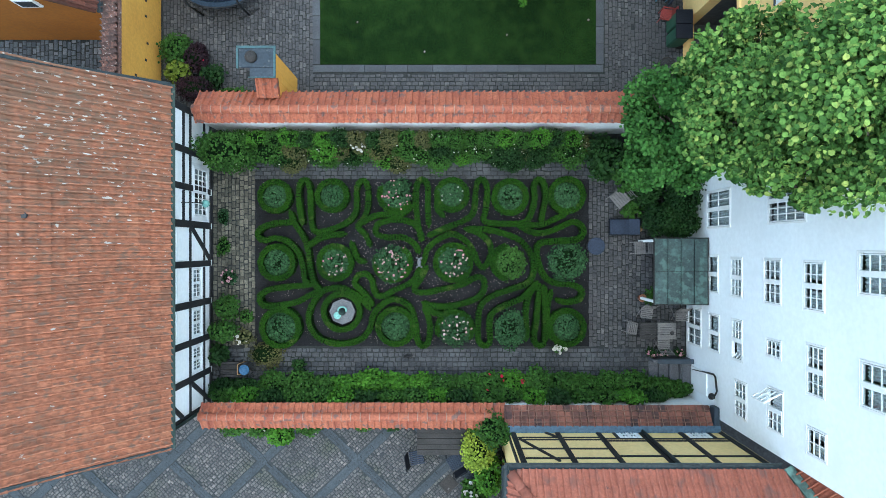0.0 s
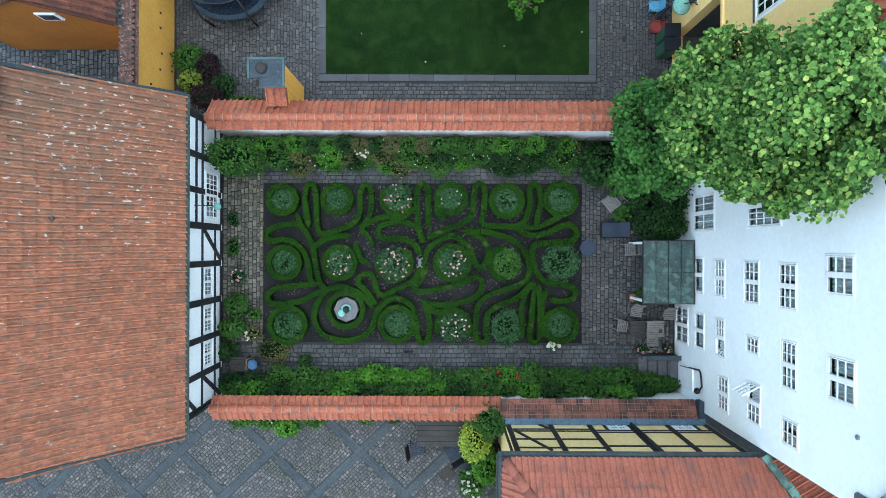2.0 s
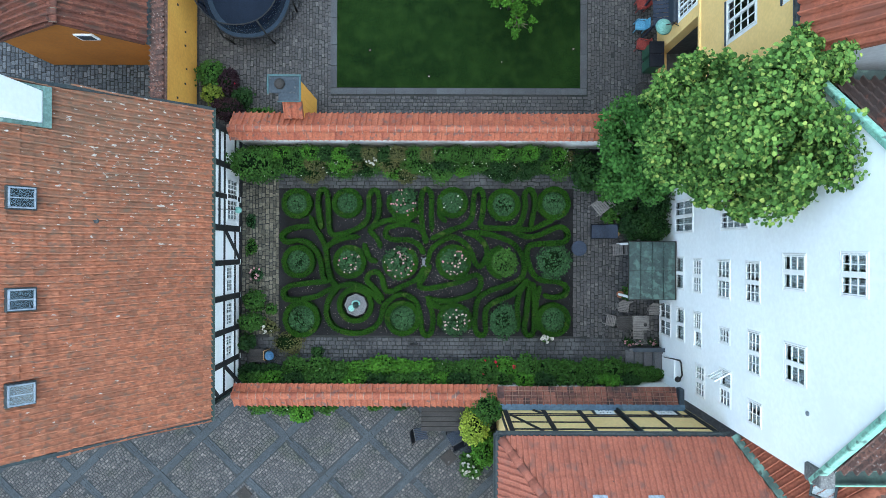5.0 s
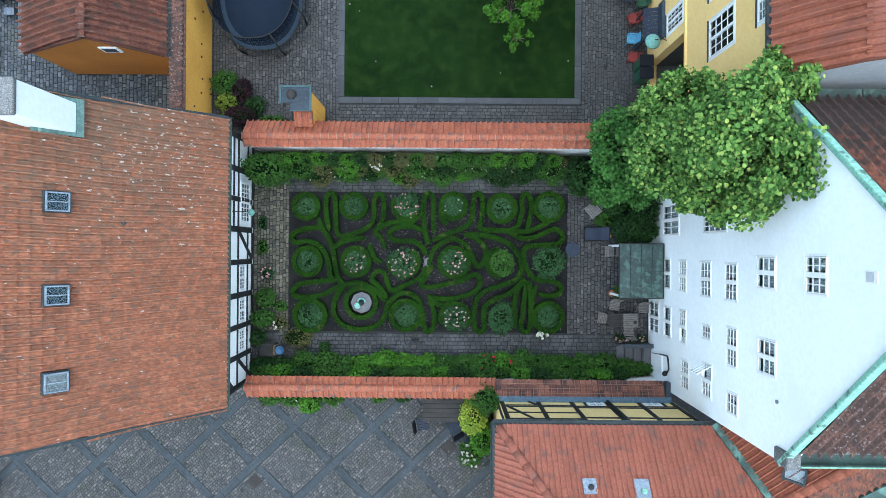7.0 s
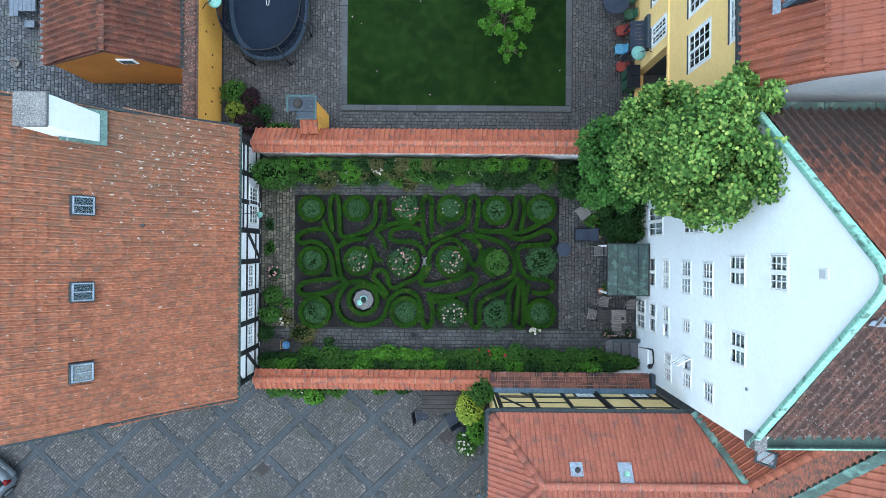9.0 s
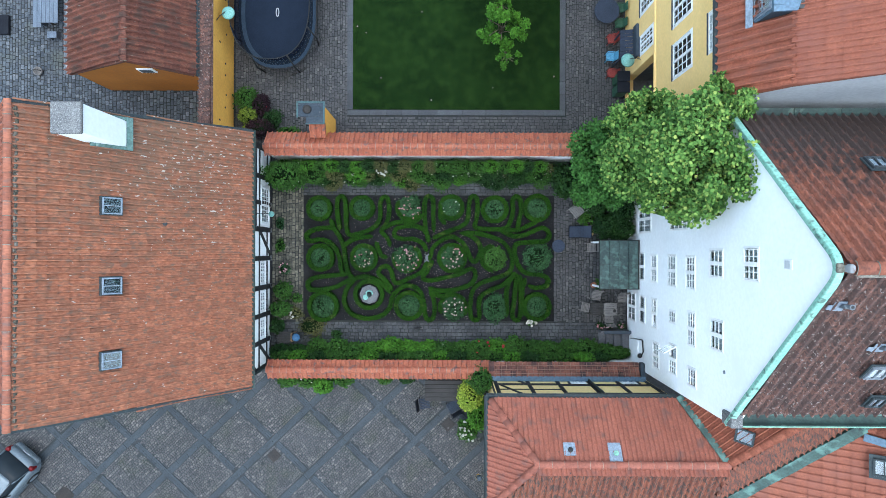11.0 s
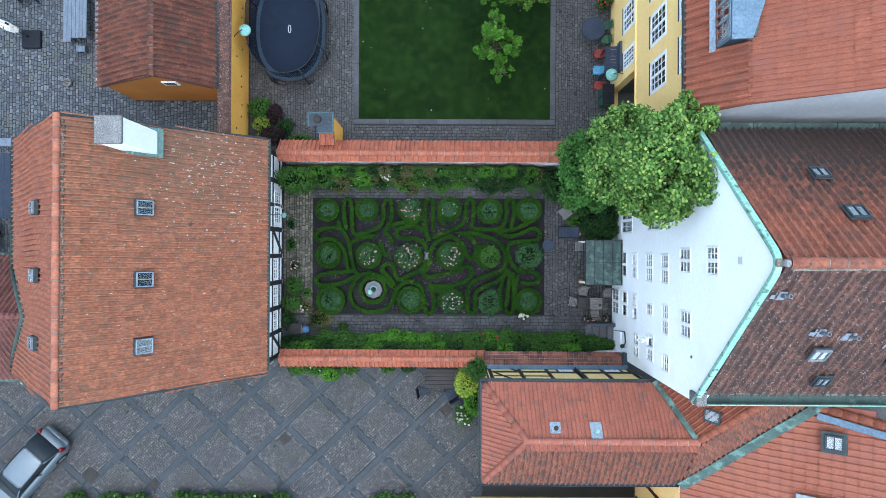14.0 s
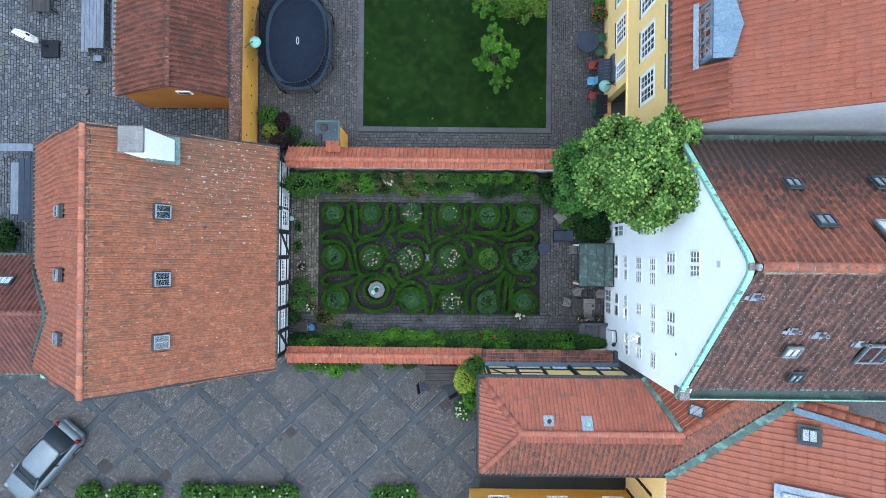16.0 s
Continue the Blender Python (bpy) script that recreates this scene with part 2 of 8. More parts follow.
M["ground"] = mat("ground", (0.075, 0.072, 0.075), (0.055, 0.053, 0.055), 0.5, 12, 0.95, 0.5)
glass = bpy.data.materials.new("glass")
glass.use_nodes = True
gb = glass.node_tree.nodes["Principled BSDF"]
gb.inputs["Base Color"].default_value = (0.86, 0.92, 0.94, 1)
gb.inputs["Transmission Weight"].default_value, gb.inputs["Roughness"].default_value, gb.inputs["IOR"].default_value = 1.0, 0.0, 1.45
M["glass"] = glass


# ---- mesh building ----
class Shape:
    """Vertices and faces gathered for one mesh."""

    def __init__(self):
        self.v, self.f = [], []

    def add(self, verts, faces):
        k = len(self.v)
        self.v += [tuple(p) for p in verts]
        self.f += [tuple(i + k for i in f) for f in faces]
        return self

    def box(self, lo, hi, m=None, chamfer=0.0):
        """A box between two corners, with its edges cut off by chamfer, turned by m."""
        (x0, y0, z0), (x1, y1, z1) = lo, hi
        c = min(chamfer, (x1 - x0) / 3, (y1 - y0) / 3, (z1 - z0) / 3)
        if c <= 0:
            vs = [(x, y, z) for z in (z0, z1) for y in (y0, y1) for x in (x0, x1)]
            fs = [(0, 2, 3, 1), (4, 5, 7, 6), (0, 1, 5, 4), (2, 6, 7, 3), (0, 4, 6, 2), (1, 3, 7, 5)]
        else:
            def ring(z, d):
                return [(x0 + c + d, y0 + d, z), (x1 - c - d, y0 + d, z), (x1 - d, y0 + c + d, z), (x1 - d, y1 - c - d, z),
                        (x1 - c - d, y1 - d, z), (x0 + c + d, y1 - d, z), (x0 + d, y1 - c - d, z), (x0 + d, y0 + c + d, z)]
            e = c * 0.5
            vs = ring(z0, e) + ring(z0 + c, 0) + ring(z1 - c, 0) + ring(z1, e)
            fs = [tuple(range(7, -1, -1)), tuple(range(24, 32))]
            for r in (0, 8, 16):
                fs += [(r + k, r + (k + 1) % 8, r + 8 + (k + 1) % 8, r + 8 + k) for k in range(8)]
        if m and m.determinant() < 0:
            fs = [tuple(reversed(f)) for f in fs]
        return self.add([m @ Vector(p) for p in vs] if m else vs, fs)

    def slab(self, pts, down):
        """A plate under a flat outline of 3D points, as thick as the vector down."""
        n = len(pts)
        low = [Vector(p) + Vector(down) for p in pts]
        return self.add([*pts, *low], [tuple(range(n)), tuple(range(2 * n - 1, n - 1, -1)), *((k, k + n, (k + 1) % n + n, (k + 1) % n) for k in range(n))])

    def tube(self, path, r, sides=8, r_end=None, closed=False):
        """A round bar along a path."""
        path = [Vector(p) for p in path]
        rings, last = [], None
        for k, p in enumerate(path):
            d = (path[min(k + 1, len(path) - 1)] - path[max(k - 1, 0)]).normalized()
            if last is None:
                last = d.orthogonal().normalized()
            a = (last - d * last.dot(d)).normalized()
            last, b = a, d.cross(a)
            rr = r if r_end is None else r + (r_end - r) * k / max(len(path) - 1, 1)
            rings.append([p + (a * math.cos(q) + b * math.sin(q)) * rr for q in (2 * math.pi * s / sides for s in range(sides))])
        k0 = len(self.v)
        for ring in rings:
            self.v += [tuple(p) for p in ring]
        for k in range(len(rings) - 1):
            for s in range(sides):
                a, b = k0 + k * sides + s, k0 + k * sides + (s + 1) % sides
                self.f.append((a, b, b + sides, a + sides))
        self.f += [tuple(range(k0 + sides - 1, k0 - 1, -1)), tuple(range(k0 + (len(rings) - 1) * sides, k0 + len(rings) * sides))]
        return self

    def turned(self, profile, centre=(0, 0, 0), sides=16):
        """A turned body from (radius, height) pairs."""
        k0, c = len(self.v), centre
        for r, z in profile:
            self.v += [(c[0] + r * math.cos(2 * math.pi * s / sides), c[1] + r * math.sin(2 * math.pi * s / sides), c[2] + z) for s in range(sides)]
        for k in range(len(profile) - 1):
            for s in range(sides):
                a, b = k0 + k * sides + s, k0 + k * sides + (s + 1) % sides
                self.f.append((a, b, b + sides, a + sides))
        self.f += [tuple(range(k0 + sides - 1, k0 - 1, -1)), tuple(range(k0 + (len(profile) - 1) * sides, k0 + len(profile) * sides))]
        return self

    def mesh(self, name, material, smooth=False):
        me = bpy.data.meshes.new(name)
        me.from_pydata(self.v, [], self.f)
        me.materials.append(M[material] if isinstance(material, str) else material)
        if smooth:
            me.polygons.foreach_set("use_smooth", [True] * len(me.polygons))
        me.update()
        return me


def thing(name, label, category, at=(0, 0, 0), group="", kind=""):
    """An Empty that holds a thing's parts; parts are built in world places and hang under it."""
    ob = new(name)
    ob.empty_display_size = 0.2
    ob.matrix_world = at if isinstance(at, Matrix) else Matrix.Translation(at)
    return tagged(ob, label, category, group, kind)


def part(name, shape, material, parent=None, label="", smooth=False, kind=""):
    """One mesh object; under a parent its points are read in the parent's own space for things built at the origin."""
    ob = new(name, shape if isinstance(shape, bpy.types.Mesh) else shape.mesh(name, material, smooth))
    if parent is not None:
        ob.parent = parent
    return tagged(ob, label, kind=kind)


def solo(name, shape, material, label, category, group="", kind="", smooth=False):
    ob = new(name, shape if isinstance(shape, bpy.types.Mesh) else shape.mesh(name, material, smooth))
    return tagged(ob, label, category, group, kind)


def numpy_mesh(name, verts, faces, material, smooth=False):
    """A mesh from arrays; all faces have the same count of corners."""
    me = bpy.data.meshes.new(name)
    verts, faces = np.asarray(verts, np.float32).reshape(-1, 3), np.asarray(faces, np.int32)
    k = faces.shape[1]
    me.vertices.add(len(verts))
    me.vertices.foreach_set("co", verts.ravel())
    me.loops.add(faces.size)
    me.loops.foreach_set("vertex_index", faces.ravel())
    me.polygons.add(len(faces))
    me.polygons.foreach_set("loop_start", np.arange(0, faces.size, k, dtype=np.int32))
    me.polygons.foreach_set("loop_total", np.full(len(faces), k, np.int32))
    me.polygons.foreach_set("use_smooth", np.full(len(faces), smooth))
    me.materials.append(M[material] if isinstance(material, str) else material)
    me.update(calc_edges=True)
    me.validate()
    return me


def stamped(name, base_v, base_f, mats, material, smooth=False):
    """One mesh of many copies of a small shape, at the 4 x 4 matrices given."""
    base_v, base_f, mats = np.asarray(base_v, float), np.asarray(base_f), np.asarray(mats, float)
    v = np.einsum("nij,kj->nki", mats[:, :3, :3], base_v) + mats[:, None, :3, 3]
    f = base_f[None] + (np.arange(len(mats)) * len(base_v))[:, None, None]
    return numpy_mesh(name, v.reshape(-1, 3), f.reshape(-1, base_f.shape[1]), material, smooth)


def inside(poly, x, y):
    """Whether points lie inside a 2D outline."""
    x, y = np.asarray(x, float), np.asarray(y, float)
    hit = np.zeros(np.broadcast(x, y).shape, bool)
    for (x0, y0), (x1, y1) in zip(poly, poly[1:] + poly[:1]):
        cross = ((y0 > y) != (y1 > y)) & (x < (x1 - x0) * (y - y0) / ((y1 - y0) or 1e-9) + x0)
        hit ^= cross
    return hit


# ---- walls with openings, windows, tiled roofs ----
def wall_mesh(name, origin, u, length, top, thick, holes, material, base=0.0):
    """An upright wall. origin: its outer lower corner; u: unit way along it (outside lies to the right of u);
    top: (along, height) pairs; holes: (a0, a1, z0, z1)."""
    origin, u = Vector(origin), Vector(u).normalized()
    eps = 0.004
    inward = Vector((-u.y, u.x, 0)) * thick
    cuts = sorted({eps, length - eps, *(p[0] for p in top if eps < p[0] < length - eps), *(a for h in holes for a in h[:2])})
    s = Shape()

    def at(a, z, deep):
        p = origin + u * a + inward * deep
        return (p.x, p.y, origin.z + z)

    def height(a):
        return float(np.interp(a, [p[0] for p in top], [p[1] for p in top]))

    for a0, a1 in zip(cuts, cuts[1:]):
        mid = (a0 + a1) / 2
        spans, z = [], base
        for h in sorted((h for h in holes if h[0] < mid < h[1]), key=lambda h: h[2]):
            spans.append(((z, z), (h[2], h[2])))
            z = h[3]
        spans.append(((z, z), (height(a0), height(a1))))
        for (l0, l1), (h0, h1) in spans:
            for deep in (0, 1):
                q = [at(a0, l0, deep), at(a1, l1, deep), at(a1, h1, deep), at(a0, h0, deep)]
                s.add(q, [(0, 1, 2, 3) if deep == 0 else (3, 2, 1, 0)])
    for a0, a1, z0, z1 in holes:
        q = [at(a, z, d) for d in (0, 1) for a, z in ((a0, z0), (a1, z0), (a1, z1), (a0, z1))]
        s.add(q, [(0, 4, 5, 1), (1, 5, 6, 2), (2, 6, 7, 3), (3, 7, 4, 0)])
    for a in (eps, length - eps):
        q = [at(a, base, 0), at(a, base, 1), at(a, height(a), 1), at(a, height(a), 0)]
        s.add(q, [(0, 1, 2, 3) if a == eps else (3, 2, 1, 0)])
    for a0, a1 in zip(cuts, cuts[1:]):
        s.add([at(a0, height(a0), 0), at(a1, height(a1), 0), at(a1, height(a1), 1), at(a0, height(a0), 1)], [(0, 1, 2, 3)])
    me = s.mesh(name, material)
    bm = bmesh.new()
    bm.from_mesh(me)
    bmesh.ops.remove_doubles(bm, verts=bm.verts, dist=0.0005)
    bm.to_mesh(me)
    bm.free()
    return me


def window_in(house, origin, u, a0, a1, z0, z1, leaves=2, across=2, up=3, frame="frame_white", sunk=0.03, curtain=0.0, opened=(), label="", trim=0.03, sill="frame_white", slim=1.0, post=0.035):
    """A window with a frame, hinged leaves, glazing bars and panes, set in an opening of a wall (as wall_mesh).
    opened: turn in degrees for each leaf; curtain: share of the opening that a curtain covers."""
    u = Vector(u).normalized()
    nrm = Vector((u.y, -u.x, 0))
    base = Matrix((( u.x, nrm.x, 0, 0), (u.y, nrm.y, 0, 0), (0, 0, 1, 0), (0, 0, 0, 1)))
    base.translation = Vector(origin) + u * a0 + nrm * (-sunk)
    w, h = a1 - a0, z1 - z0
    win = new("window")
    win.parent = house
    if label:
        tagged(win, label)
    fw = 0.055 * slim
    s = Shape()
    place = base @ Matrix.Translation((0, 0, z0))
    for lo, hi in (((0, -0.06, 0), (fw, 0.02, h)), ((w - fw, -0.06, 0), (w, 0.02, h)), ((fw, -0.06, 0), (w - fw, 0.02, fw)), ((fw, -0.06, h - fw), (w - fw, 0.02, h))):
        s.box(lo, hi, place, 0.006)
    for k in range(1, leaves):
        x = fw + (w - 2 * fw) * k / leaves
        s.box((x - post, -0.055, fw), (x + post, 0.018 if post < 0.04 else 0.032, h - fw), place, 0.006)
    part("window_frame", s, frame, win)
    if trim:
        t = Shape()
        for lo, hi in (((-trim, 0.0, -trim), (0, sunk + 0.006, h + trim)), ((w, 0.0, -trim), (w + trim, sunk + 0.006, h + trim)), ((0, 0.0, h), (w, sunk + 0.006, h + trim))):
            t.box(lo, hi, place, 0.005)
        part("casing", t, frame, win)
        part("window_sill", Shape().box((-trim, 0.0, -trim - 0.015), (w + trim, sunk + 0.035 * slim ** 2, -0.004), place, 0.008), sill, win)
    lw = (w - 2 * fw) / leaves
    for k in range(leaves):
        swing = opened[k] if k < len(opened) else 0
        hinge = fw + lw * k if k % 2 == 0 else fw + lw * (k + 1)
        m = place @ Matrix.Translation((hinge, 0.022, 0)) @ pose(0, 0, 0, 0, 0, swing) @ Matrix.Translation((-hinge, -0.022, 0))
        x0, x1 = fw + lw * k + 0.008, fw + lw * (k + 1) - 0.008
        s = Shape()
        r = 0.035 * slim
        y0, y1 = -0.012, 0.026
        for lo, hi in (((x0, y0, fw), (x0 + r, y1, h - fw)), ((x1 - r, y0, fw), (x1, y1, h - fw)), ((x0 + r, y0, fw), (x1 - r, y1, fw + r)), ((x0 + r, y0, h - fw - r), (x1 - r, y1, h - fw))):
            s.box(lo, hi, m, 0.005)
        bar = 0.011
        gx0, gx1, gz0, gz1 = x0 + r, x1 - r, fw + r, h - fw - r
        for i in range(1, across):
            x = gx0 + (gx1 - gx0) * i / across
            s.box((x - bar, y0 + 0.004, gz0), (x + bar, y1 - 0.004, gz1), m)
        for i in range(1, up):
            z = gz0 + (gz1 - gz0) * i / up
            s.box((gx0, y0 + 0.004, z - bar), (gx1, y1 - 0.006, z + bar), m)
        part("casement", s, frame, win)
        p = part("pane", Shape().box((gx0, 0.004, gz0), (gx1, 0.009, gz1), m), "glass", win)
        p.visible_shadow = False
    s = Shape()
    q = [place @ Vector((x, y, z)) for y in (-0.07, -0.9) for x, z in ((0, 0), (w, 0), (w, h), (0, h))]
    s.add(q, [(4, 5, 6, 7), (0, 1, 5, 4), (1, 2, 6, 5), (2, 3, 7, 6), (3, 0, 4, 7)])
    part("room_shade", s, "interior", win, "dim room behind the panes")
    if curtain:
        n = max(int(w / 0.03), 8)
        for side in (0, 1):
            s = Shape()
            pts = []
            for k in range(n // 2 + 1):
                f = k / (n // 2) * curtain * 0.5
                x = (0.03 + f * (w - 0.06)) if side == 0 else (w - 0.03 - f * (w - 0.06))
                pts.append((x, -0.11 - 0.018 * math.sin(k * 1.9)))
            vs = [place @ Vector((x, y, z)) for x, y in pts for z in (0.04, h - 0.04)]
            s.add(vs, [(2 * k, 2 * k + 2, 2 * k + 3, 2 * k + 1) for k in range(len(pts) - 1)])
            part("curtain", s, "curtain", win, "pale cloth behind the panes")
    return win


def tile_shape(w, h, lift=0.009, wave=0.066, flip=False):
    """A pantile: a flat pan and a high roll across its width, its lower end lifted over the course below; flip lays the roll on the other side."""
    xs = np.array([-0.03, 0.05, 0.13, 0.20, 0.235, 0.32, 0.52, 0.80, 1.0])
    zs = wave * np.array([0.72, 1.0, 1.02, 0.80, -0.45, -0.08, 0.0, 0.16, 0.66])
    if flip:
        xs, zs = 1.0 - xs[::-1], zs[::-1]
    v, f = [], []
    n = len(xs)
    for y, up in ((0.0, lift), (1.12, 0.0)):
        v += [(x * w, y * h, z + up) for x, z in zip(xs, zs)]
    v += [(x * w, 0.0, z + lift) for x, z in zip(xs, zs)]
    v += [(x * w, 0.003, z + lift - 0.009) for x, z in zip(xs, zs)]
    for k in range(n - 1):
        f.append((k, k + 1, k + n + 1, k + n))
        f.append((k + 3 * n, k + 3 * n + 1, k + 2 * n + 1, k + 2 * n))
    return v, f


def tiled(parent, eave0, eave1, up_point, outline, material, tw=0.172, th=0.27, singles=0, near=(0, 0), wave=0.078, seed=1, label="", thick=0.10, lift=0.016, flip=False, wavy=0.012):
    """A tiled roof plane. eave0 to eave1: its lower line; up_point: any point up the slope; outline: (along, up) corners in metres on
    that plane. Builds boards, the tiles nearest to the point near as pieces, and the rest as one mesh."""
    rng = np.random.default_rng(seed)
    o, e = Vector(eave0), Vector(eave1)
    u = (e - o).normalized()
    v = Vector(up_point) - o
    v = (v - u * v.dot(u)).normalized()
    n = u.cross(v).normalized()
    if n.z < 0:
        n = -n
    deck = [o + u * a + v * b - n * 0.04 for a, b in outline]
    roof = part("roof", Shape().slab(deck, -n * thick), "interior" if thick > 0.3 else material, parent, label)
    a0, a1 = min(p[0] for p in outline), max(p[0] for p in outline)
    b0, b1 = min(p[1] for p in outline), max(p[1] for p in outline)
    cols, rows = int((a1 - a0) / tw) + 1, int((b1 - b0) / th) + 1
    ca, cb = np.meshgrid(a0 + (np.arange(cols)) * tw, b0 + np.arange(rows) * th)
    ca, cb = ca.ravel(), cb.ravel()
    ok = inside([tuple(p) for p in outline], ca + tw / 2, cb + th * 0.5)
    ca, cb = ca[ok], cb[ok]
    m = np.zeros((len(ca), 4, 4))
    turn = rng.normal(0, 0.008, len(ca))
    tip = rng.normal(0, 0.008, len(ca))
    U, V, N = (np.array(k) for k in (u, v, n))
    m[:, :3, 0] = U + turn[:, None] * V
    m[:, :3, 1] = V - turn[:, None] * U + tip[:, None] * N
    m[:, :3, 2] = N
    m[:, :3, 3] = np.array(o) + ca[:, None] * U + cb[:, None] * V + N * 0.012 + (rng.normal(0, 0.003, len(ca)) + wavy * np.sin(ca * 0.9 + seed) * np.sin(cb * 1.3 + seed))[:, None] * N
    m[:, :3, 3] += (wavy * 1.6 * np.sin(cb * 1.1 + ca * 0.35 + seed * 1.7))[:, None] * U
    m[:, 3, 3] = 1
    bv, bf = tile_shape(tw, th, lift, wave, flip)
    order = np.argsort((m[:, 0, 3] - near[0]) ** 2 + (m[:, 1, 3] - near[1]) ** 2)
    one, rest = order[:singles], order[singles:]
    if len(one):
        me = Shape().add(bv, bf).mesh("roof_tile", material, True)
        for k in one:
            t = new("roof_tile", me)
            t.parent = roof
            t.matrix_local = Matrix(m[k].tolist())
    if len(rest):
        part("roof_tiles", stamped("roof_tiles", bv, bf, m[rest], material, True), material, roof, kind="stuff")
    return roof


def ridge_tiles(parent, a, b, material, r=0.13, step=0.38, name="ridge_tile", singles=True, mortar=False, squash=0.75):
    """Half-round tiles in a row from a to b, each lapping over the next."""
    a, b = Vector(a), Vector(b)
    d = (b - a)
    n = max(int(d.length / step), 1)
    d.normalize()
    side = d.cross(Vector((0, 0, 1))).normalized()
    upw = side.cross(d).normalized()
    L = (b - a).length / n
    vs, fs = [], []
    q = 8
    for x, rr in ((0, r * 1.06), (L * 1.08, r * 0.94), (0, r * 0.88)):
        vs += [(x, rr * math.cos(math.pi * k / q), rr * squash * math.sin(math.pi * k / q)) for k in range(q + 1)]
    for k in range(q):
        fs += [(k, k + q + 1, k + q + 2, k + 1), (k + 2 * q + 2, k, k + 1, k + 2 * q + 3)]
    me = Shape().add(vs, fs).mesh(name, material, True)
    joint = None
    if mortar:
        vs = [(x, rr * math.cos(math.pi * k / q), rr * squash * math.sin(math.pi * k / q)) for x, rr in ((-0.012, r * 1.02), (-0.008, r * 1.09), (0.010, r * 1.09), (0.014, r * 1.02)) for k in range(q + 1)]
        fs = [(j * (q + 1) + k, j * (q + 1) + k + 1, (j + 1) * (q + 1) + k + 1, (j + 1) * (q + 1) + k) for j in range(3) for k in range(q)]
        joint = Shape().add(vs, fs).mesh("mortar_joint", mortar, True)
    for k in range(n):
        p = a + d * (L * k)
        m = Matrix(((d.x, side.x, upw.x, p.x), (d.y, side.y, upw.y, p.y), (d.z, side.z, upw.z, p.z), (0, 0, 0, 1)))
        for data, nm in ((me, name), (joint, "mortar_joint")):
            if data:
                t = new(nm, data)
                t.parent = parent
                t.matrix_local = m @ pose(0, 0, random.uniform(-0.004, 0.004), 0, 0, random.uniform(-0.6, 0.6))


def gutter_run(parent, a, b, r=0.07, material="gutter", name="gutter"):
    """A half-round gutter, open above."""
    a, b = Vector(a), Vector(b)
    d = (b - a).normalized()
    side = d.cross(Vector((0, 0, 1))).normalized()
    s, q = Shape(), 8
    for rr in (r, r * 0.86):
        for p in (a, b):
            s.v += [tuple(p + side * rr * math.cos(math.pi * k / q) - Vector((0, 0, 1)) * rr * math.sin(math.pi * k / q)) for k in range(q + 1)]
    w = q + 1
    for k in range(q):
        s.f += [(k, k + 1, k + w + 1, k + w), (k + 2 * w, k + 3 * w, k + 3 * w + 1, k + 2 * w + 1)]
    s.f += [(0, w, 3 * w, 2 * w), (q, 2 * w + q, 3 * w + q, w + q)]
    return part(name, s, material, parent, smooth=True)

# ---- the ground ----
s = Shape()
s.add([(-900, -900, -0.03), (900, -900, -0.03), (900, 900, -0.03), (-900, 900, -0.03)], [(0, 1, 2, 3)])
solo("ground", s, "ground", "dark trodden earth between the paving stones", "ground", kind="structure")


# ---- half-timbered house on the west side ----
EAVE_E, RIDGE_W, EAVE_W = -7.05, -11.66, -17.2
Z_EAVE, Z_RIDGE = 3.75, 9.7
house_w = thing("timber_house", "white half-timbered house with black posts and an old red pantile roof", "house")
SY, NY = -4.95, 4.2
win_w = [(-0.42, -1.50), (-1.66, -2.64), (-2.78, -3.70)]
holes = [(1.02 - SY, 2.55 - SY, 0.45, 1.52)]
holes += [(b + 0.05 - SY, a - 0.05 - SY, 0.88, 1.56) for a, b in win_w]
upper_w = [(0.66, -0.26), (-0.5, -1.44), (-1.72, -2.56)]
holes += [(b - SY, a - SY, 2.62, 3.12) for a, b in upper_w]
part("wall", wall_mesh("wall", (-7.42, SY, 0), (0, 1, 0), NY - SY, [(0, 3.95), (NY - SY, 3.95)], 0.28, holes, "limewash"), "limewash", house_w)
part("gable_wall", wall_mesh("gable_wall", (-16.95, SY + 0.06, 0), (1, 0, 0), 9.53, [(0, 3.9), (5.33, 9.4), (9.53, 3.9)], 0.28, [], "white"), "white", house_w)
part("gable_wall", wall_mesh("gable_wall", (-7.42, NY - 0.32, 0), (-1, 0, 0), 9.53, [(0, 3.9), (4.2, 9.4), (9.53, 3.9)], 0.28, [], "white"), "white", house_w)
part("back_wall", wall_mesh("back_wall", (-16.95, NY, 0), (0, -1, 0), NY - SY, [(0, 3.9), (NY - SY, 3.9)], 0.28, [], "white"), "white", house_w)
W0 = (-7.42, SY, 0)
window_in(house_w, W0, (0, 1, 0), *holes[0], leaves=2, across=4, up=3, sunk=-0.02, label="low wide garden window with a projecting white sill", trim=0.09, curtain=0.5)
for h in holes[1:4]:
    window_in(house_w, W0, (0, 1, 0), *h, leaves=2, across=3, up=2, sunk=0.0, curtain=0.8)
for h in holes[4:]:
    window_in(house_w, W0, (0, 1, 0), *h, leaves=2, across=2, up=2, sunk=0.0, curtain=1.0)
posts_y = [-4.86, -3.79, -2.71, -1.58, -0.39, 0.79, 1.86, 2.92, 4.1]
for y in posts_y:
    w = random.uniform(0.085, 0.105)
    part("timber_post", Shape().box((-7.44, y - w, 0.18), (-7.375 - random.uniform(0, 0.01), y + w, 3.8), chamfer=0.012), "timber", house_w)
